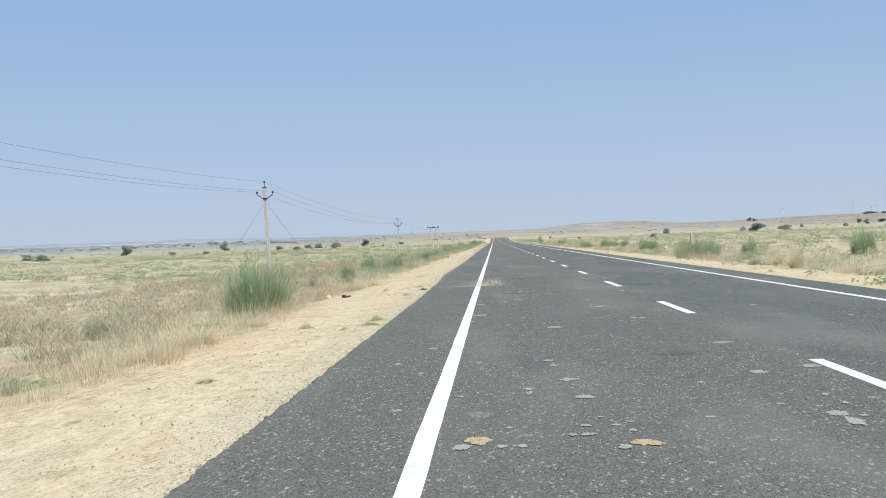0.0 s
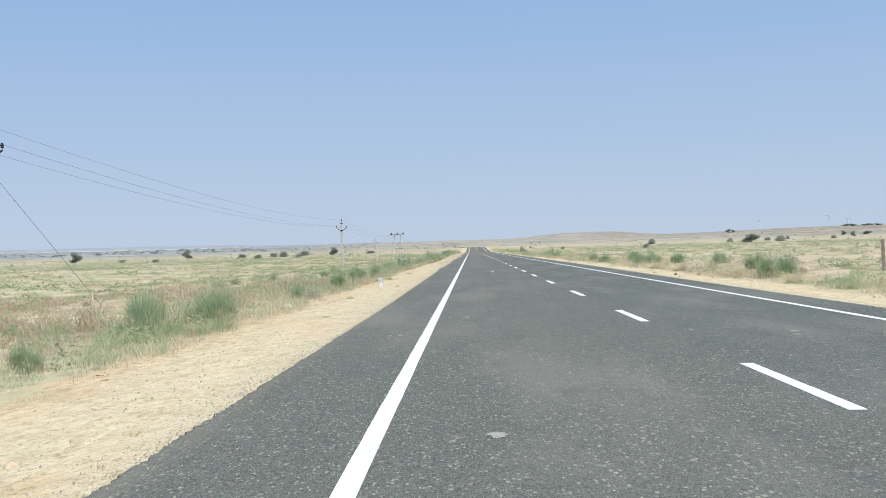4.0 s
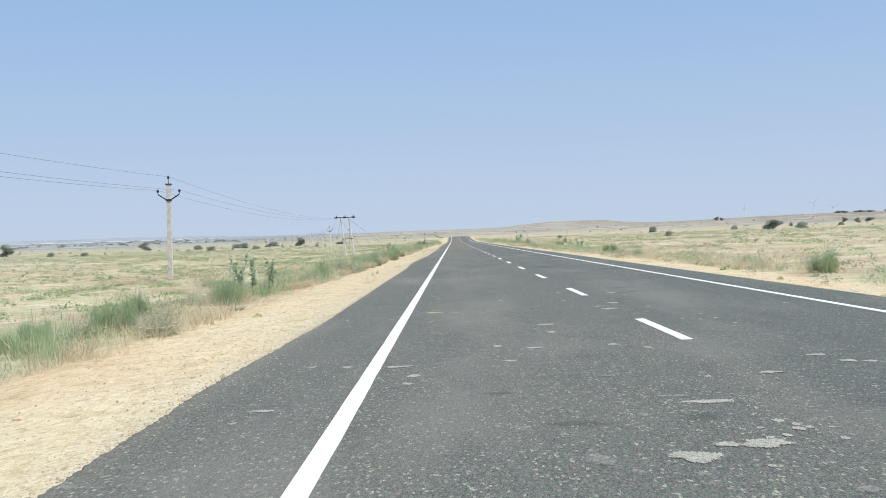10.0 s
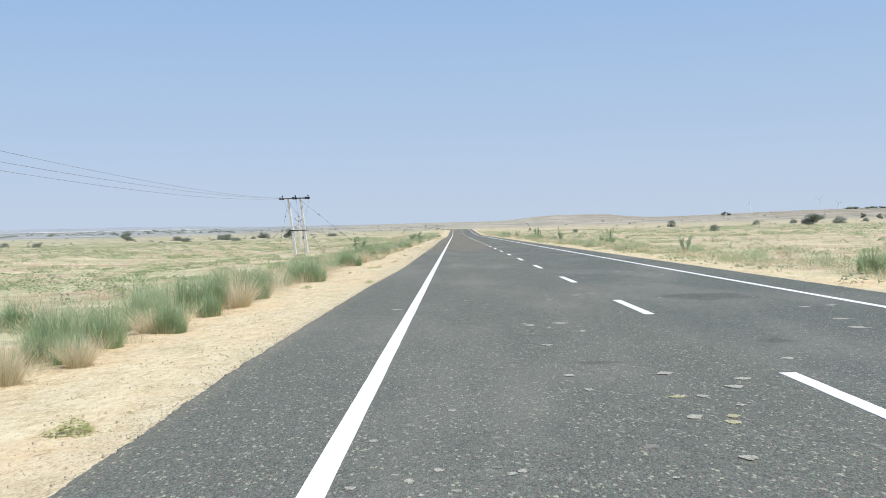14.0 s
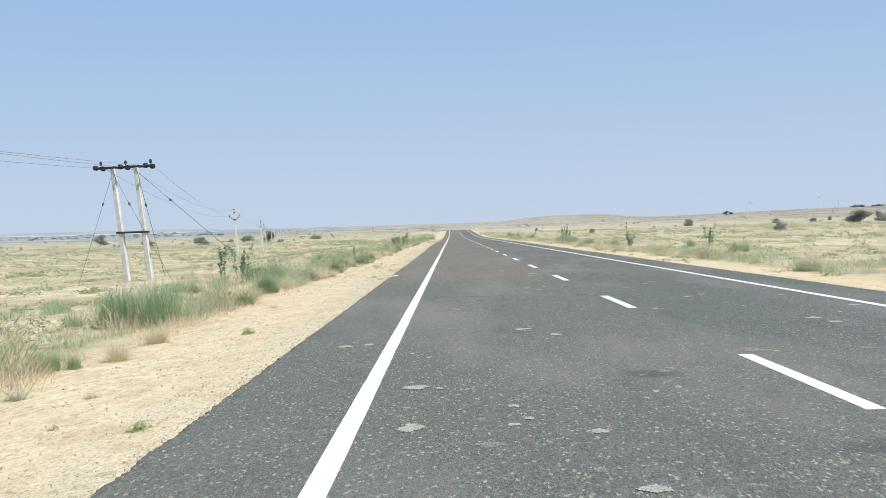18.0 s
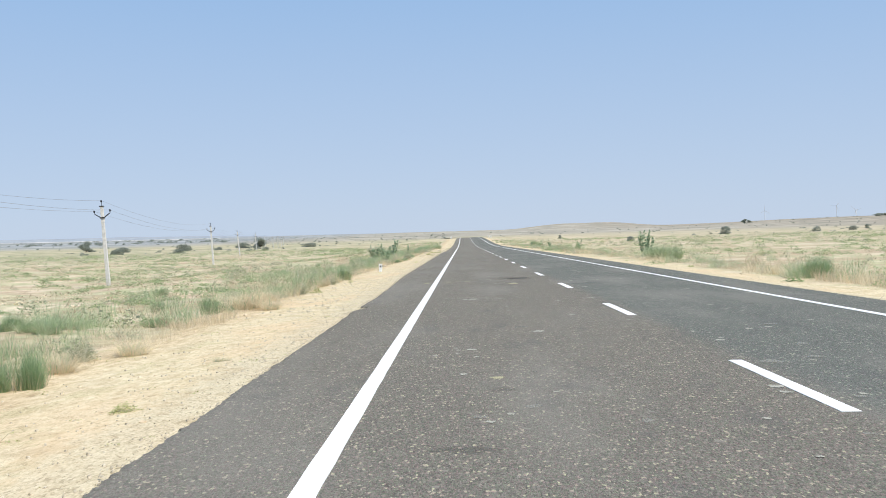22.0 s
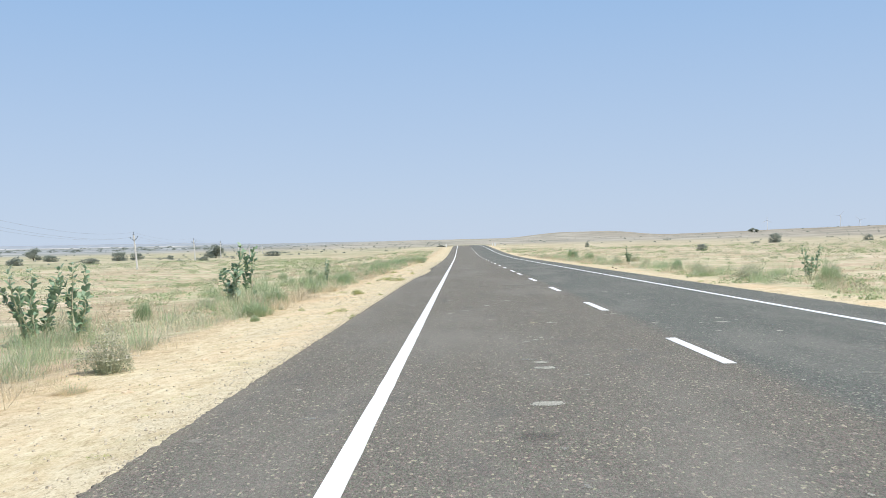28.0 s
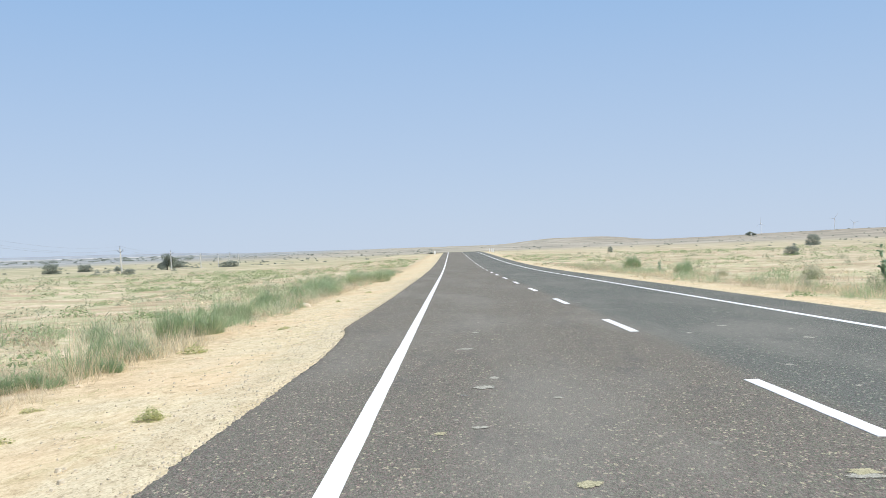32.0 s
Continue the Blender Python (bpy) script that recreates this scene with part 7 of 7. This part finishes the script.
# the dark belt of trees along the crest of the ridge
settle(kinds, [(3.5 + d * math.sin(radians(b)), 180 + d * math.cos(radians(b)), rng.uniform(2.6, 4.6), rng.uniform(9, 18)) for b, d in [(rng.uniform(21.5, 31), rng.uniform(1850, 1990)) for _ in range(38)]], rng)
discard(kinds + bushes)


# ---- grass and weeds nobody could count ----
def sown(rng, spots, blades, height, width, lean, round_foot=0.1, fluff=0.0):
    """Blades in tufts; with fluff their feet are spread through a low dome, as of twigs."""
    out = ([], [])
    for x, y, k in spots:
        z = land(x, y) - 0.02
        k *= rng.choice((0.6, 0.8, 1.0, 1.0, 1.3))
        h0 = height * rng.uniform(0.7, 1.2) * k
        for _ in range(blades):
            turn = rng.uniform(0, 6.28)
            u = math.sqrt(rng.random())
            r = round_foot * k * u
            up = fluff * h0 * rng.random() * (1 - 0.7 * u * u)
            size, wide = (h0 - up) * rng.uniform(0.4, 1.1), 1.0
            if fluff > 0.75:
                size, wide = h0 * rng.uniform(0.12, 0.32), 1.7
            blade(out, rng, (x + r * math.cos(turn), y + r * math.sin(turn), z + up), size, lean * rng.uniform(0.2, 1.3) * (1 + 0.6 * fluff), turn + rng.gauss(0, 0.9), wide * width * rng.uniform(0.7, 1.4) * k, 1)
    return out


def bank(y):
    """How far left of the edge line the bare shoulder ends and the growth begins."""
    return 3.72 + 0.3 * noise.noise(Vector((7.0, y * 0.16, 2.0))) + 0.18 * noise.noise(Vector((3.0, y * 0.7, 5.0))) - 0.25 * step(176, 190, y) * (1 - step(206, 222, y))


def verge_spots(rng, count, side, deep, drift, cut):
    """Spots along one verge, thick by the bank and thinning out into the field, in drifts."""
    out = []
    while len(out) < count:
        y = rng.uniform(-8, 430)
        off = abs(rng.gauss(0, deep))
        x = -bank(y) - off if side < 0 else 10.0 + off
        thick = noise.noise(Vector((x * 0.25, y * 0.12, drift))) + 0.6 * noise.noise(Vector((x * 0.9, y * 0.7, drift)))
        if thick + 0.25 * rng.random() > cut:
            out.append((x, y, rng.uniform(0.35, 0.75) + min(0.6, max(0.0, thick))))
    return out


def clump_spots(rng, clumps, each, side, deep, y0=-6, y1=430, first=4.0):
    """Tufts gathered in clumps with bare gaps between them, tallest in the middle of a clump."""
    out = []
    for _ in range(clumps):
        cx = first + abs(rng.gauss(0, deep))
        cx, cy = (-cx, rng.uniform(y0, y1)) if side < 0 else (cx + 6.0, rng.uniform(y0, y1))
        radius, tall = rng.uniform(0.25, 0.85), rng.choice((0.55, 0.7, 0.85, 1.0, 1.2))
        for _ in range(int(each * radius * 1.6) + 1):
            a, u = rng.uniform(0, 6.28), math.sqrt(rng.random())
            out.append((min(cx + radius * u * math.cos(a), -bank(cy) - 0.1) if side < 0 else max(cx + radius * u * math.cos(a), 10.0), cy + 1.5 * radius * u * math.sin(a), tall * (1 - 0.45 * u * u)))
    return out


def field_spots(rng, count, drift, cut, near=9.0, deep=75.0, y0=-5, y1=520):
    out = []
    while len(out) < count:
        off = near + rng.expovariate(1 / deep)
        x = -off if rng.random() < 0.6 else off + 4
        y = rng.uniform(y0, y1)
        if abs(x) < 260 and noise.noise(Vector((x * 0.05, y * 0.035, drift))) + 0.5 * noise.noise(Vector((x * 0.4, y * 0.4, drift))) > cut:
            out.append((x, y, min(2.4, 0.9 + off / 60)))
    return out


def litter_spots(rng, count):
    """Wisps on the bare shoulders, thickest beside the asphalt and beside the bank."""
    out = []
    while len(out) < count:
        y = rng.uniform(0, 425)
        if rng.random() < 0.75:
            x = rng.choice((left_edge(y) - 0.02 - rng.expovariate(2.2), -4.1 + rng.expovariate(1.6), rng.uniform(-4.0, -1.3)))
            ok = -4.4 < x < left_edge(y)
        else:
            x = rng.choice((right_edge(y) + 0.02 + rng.expovariate(2.5), rng.uniform(8.4, 10.8)))
            ok = x < 11
        if ok and noise.noise(Vector((x * 0.7, y * 0.35, 3.0))) + 0.3 * rng.random() > 0.02:
            out.append((x, y, rng.uniform(0.6, 1.2)))
    return out


def stuff(name, label, category, material, *pieces):
    tagged(new(name, mesh_of(name, *joined(*pieces), material)), label, category, kind="stuff")


rng = random.Random(33)
dice = np.random.default_rng(33)
stuff("straw_grass", "dry straw-coloured grass along the road verges", "grass", STRAW,
      sown(rng, verge_spots(rng, 7600, -1, 1.3, 1.0, 0.02), 18, 0.36, 0.0075, 0.7, 0.17),
      sown(rng, verge_spots(rng, 6000, 1, 1.3, 2.0, 0.03), 16, 0.36, 0.008, 0.7, 0.17),
      sown(rng, verge_spots(rng, 2400, -1, 5.0, 3.0, 0.04), 14, 0.34, 0.008, 0.6, 0.2))
stuff("dry_weeds", "brown dried weeds on the road verges", "weeds", BROWN_WEED,
      sown(rng, clump_spots(rng, 480, 5, -1, 3.0), 64, 0.46, 0.0068, 0.8, 0.24, 0.9),
      sown(rng, clump_spots(rng, 340, 5, 1, 2.6), 54, 0.42, 0.0078, 0.8, 0.24, 0.9))
stuff("verge_herbs", "soft green grass growing in clumps among the dry verge grass", "grass", GREEN,
      sown(rng, [p for p in clump_spots(rng, 560, 8, -1, 2.4) if p[1] > 48 or rng.random() < 0.3], 46, 0.62, 0.0062, 0.5, 0.24, 0.3),
      sown(rng, clump_spots(rng, 240, 7, 1, 2.2), 42, 0.56, 0.007, 0.6, 0.24, 0.5))
stuff("brown_weeds", "brown feathery weeds in a wide drift on the plain", "weeds", BROWN_WEED, sown(rng, clump_spots(rng, 640, 6, -1, 10.0, 4, 92, 5.4), 72, 0.52, 0.0088, 0.8, 0.28, 0.9))
stuff("field_herbs", "low green herbs in cushions over the plain", "herbs", FIELDGREEN,
      mats(dice, field_spots(rng, 3000, 11.0, 0.04, 5.0, 22.0), 140, 0.22, 0.46, 0.07, 0.34),
      mats(dice, field_spots(rng, 3200, 13.0, 0.06, 24.0, 70.0), 56, 0.26, 0.62, 0.14, 0.34))
stuff("field_straw", "pale dry tufts scattered over the plain", "grass", STRAW,
      mats(dice, field_spots(rng, 3000, 15.0, -0.08, 5.0, 28.0), 34, 0.15, 0.3, 0.08, 0.4))
stuff("field_scrub", "grey-green low scrub dotted over the plain", "scrub", GREY_STEMS,
      mats(dice, field_spots(rng, 2200, 19.0, 0.02, 5.0, 28.0), 64, 0.32, 0.29, 0.075, 0.45),
      mats(dice, field_spots(rng, 1800, 23.0, 0.02, 40.0, 80.0), 30, 0.32, 0.45, 0.15, 0.35),
      mats(dice, [(rng.choice((-1, 1)) * rng.uniform(14, 90) + 3.5, rng.uniform(40, 520), rng.uniform(0.7, 1.3)) for _ in range(110)], 200, 0.5, 0.42, 0.075, 0.7))
stuff("field_weeds", "brown dead weeds in drifts over the plain", "weeds", BROWN_WEED,
      mats(dice, field_spots(rng, 3000, 27.0, 0.06, 5.0, 32.0), 60, 0.22, 0.36, 0.06, 0.4))
stuff("straw_litter", "withered yellow wisps scattered on the bare shoulders", "litter", STRAW, sown(rng, litter_spots(rng, 10000), 6, 0.045, 0.007, 2.2, 0.07))
stuff("shoulder_shoots", "short yellow-green shoots scattered on the bare shoulders", "herbs", HERBGREEN, mats(dice, litter_spots(rng, 1500), 26, 0.03, 0.12, 0.02, 0.25))
stuff("grey_undergrowth", "grey-green twiggy undergrowth along the road bank", "scrub", GREY_STEMS,
      sown(rng, clump_spots(rng, 280, 6, -1, 2.8), 70, 0.56, 0.0072, 0.8, 0.27, 0.9),
      sown(rng, clump_spots(rng, 160, 6, 1, 2.4), 60, 0.48, 0.0085, 0.8, 0.27, 0.9))
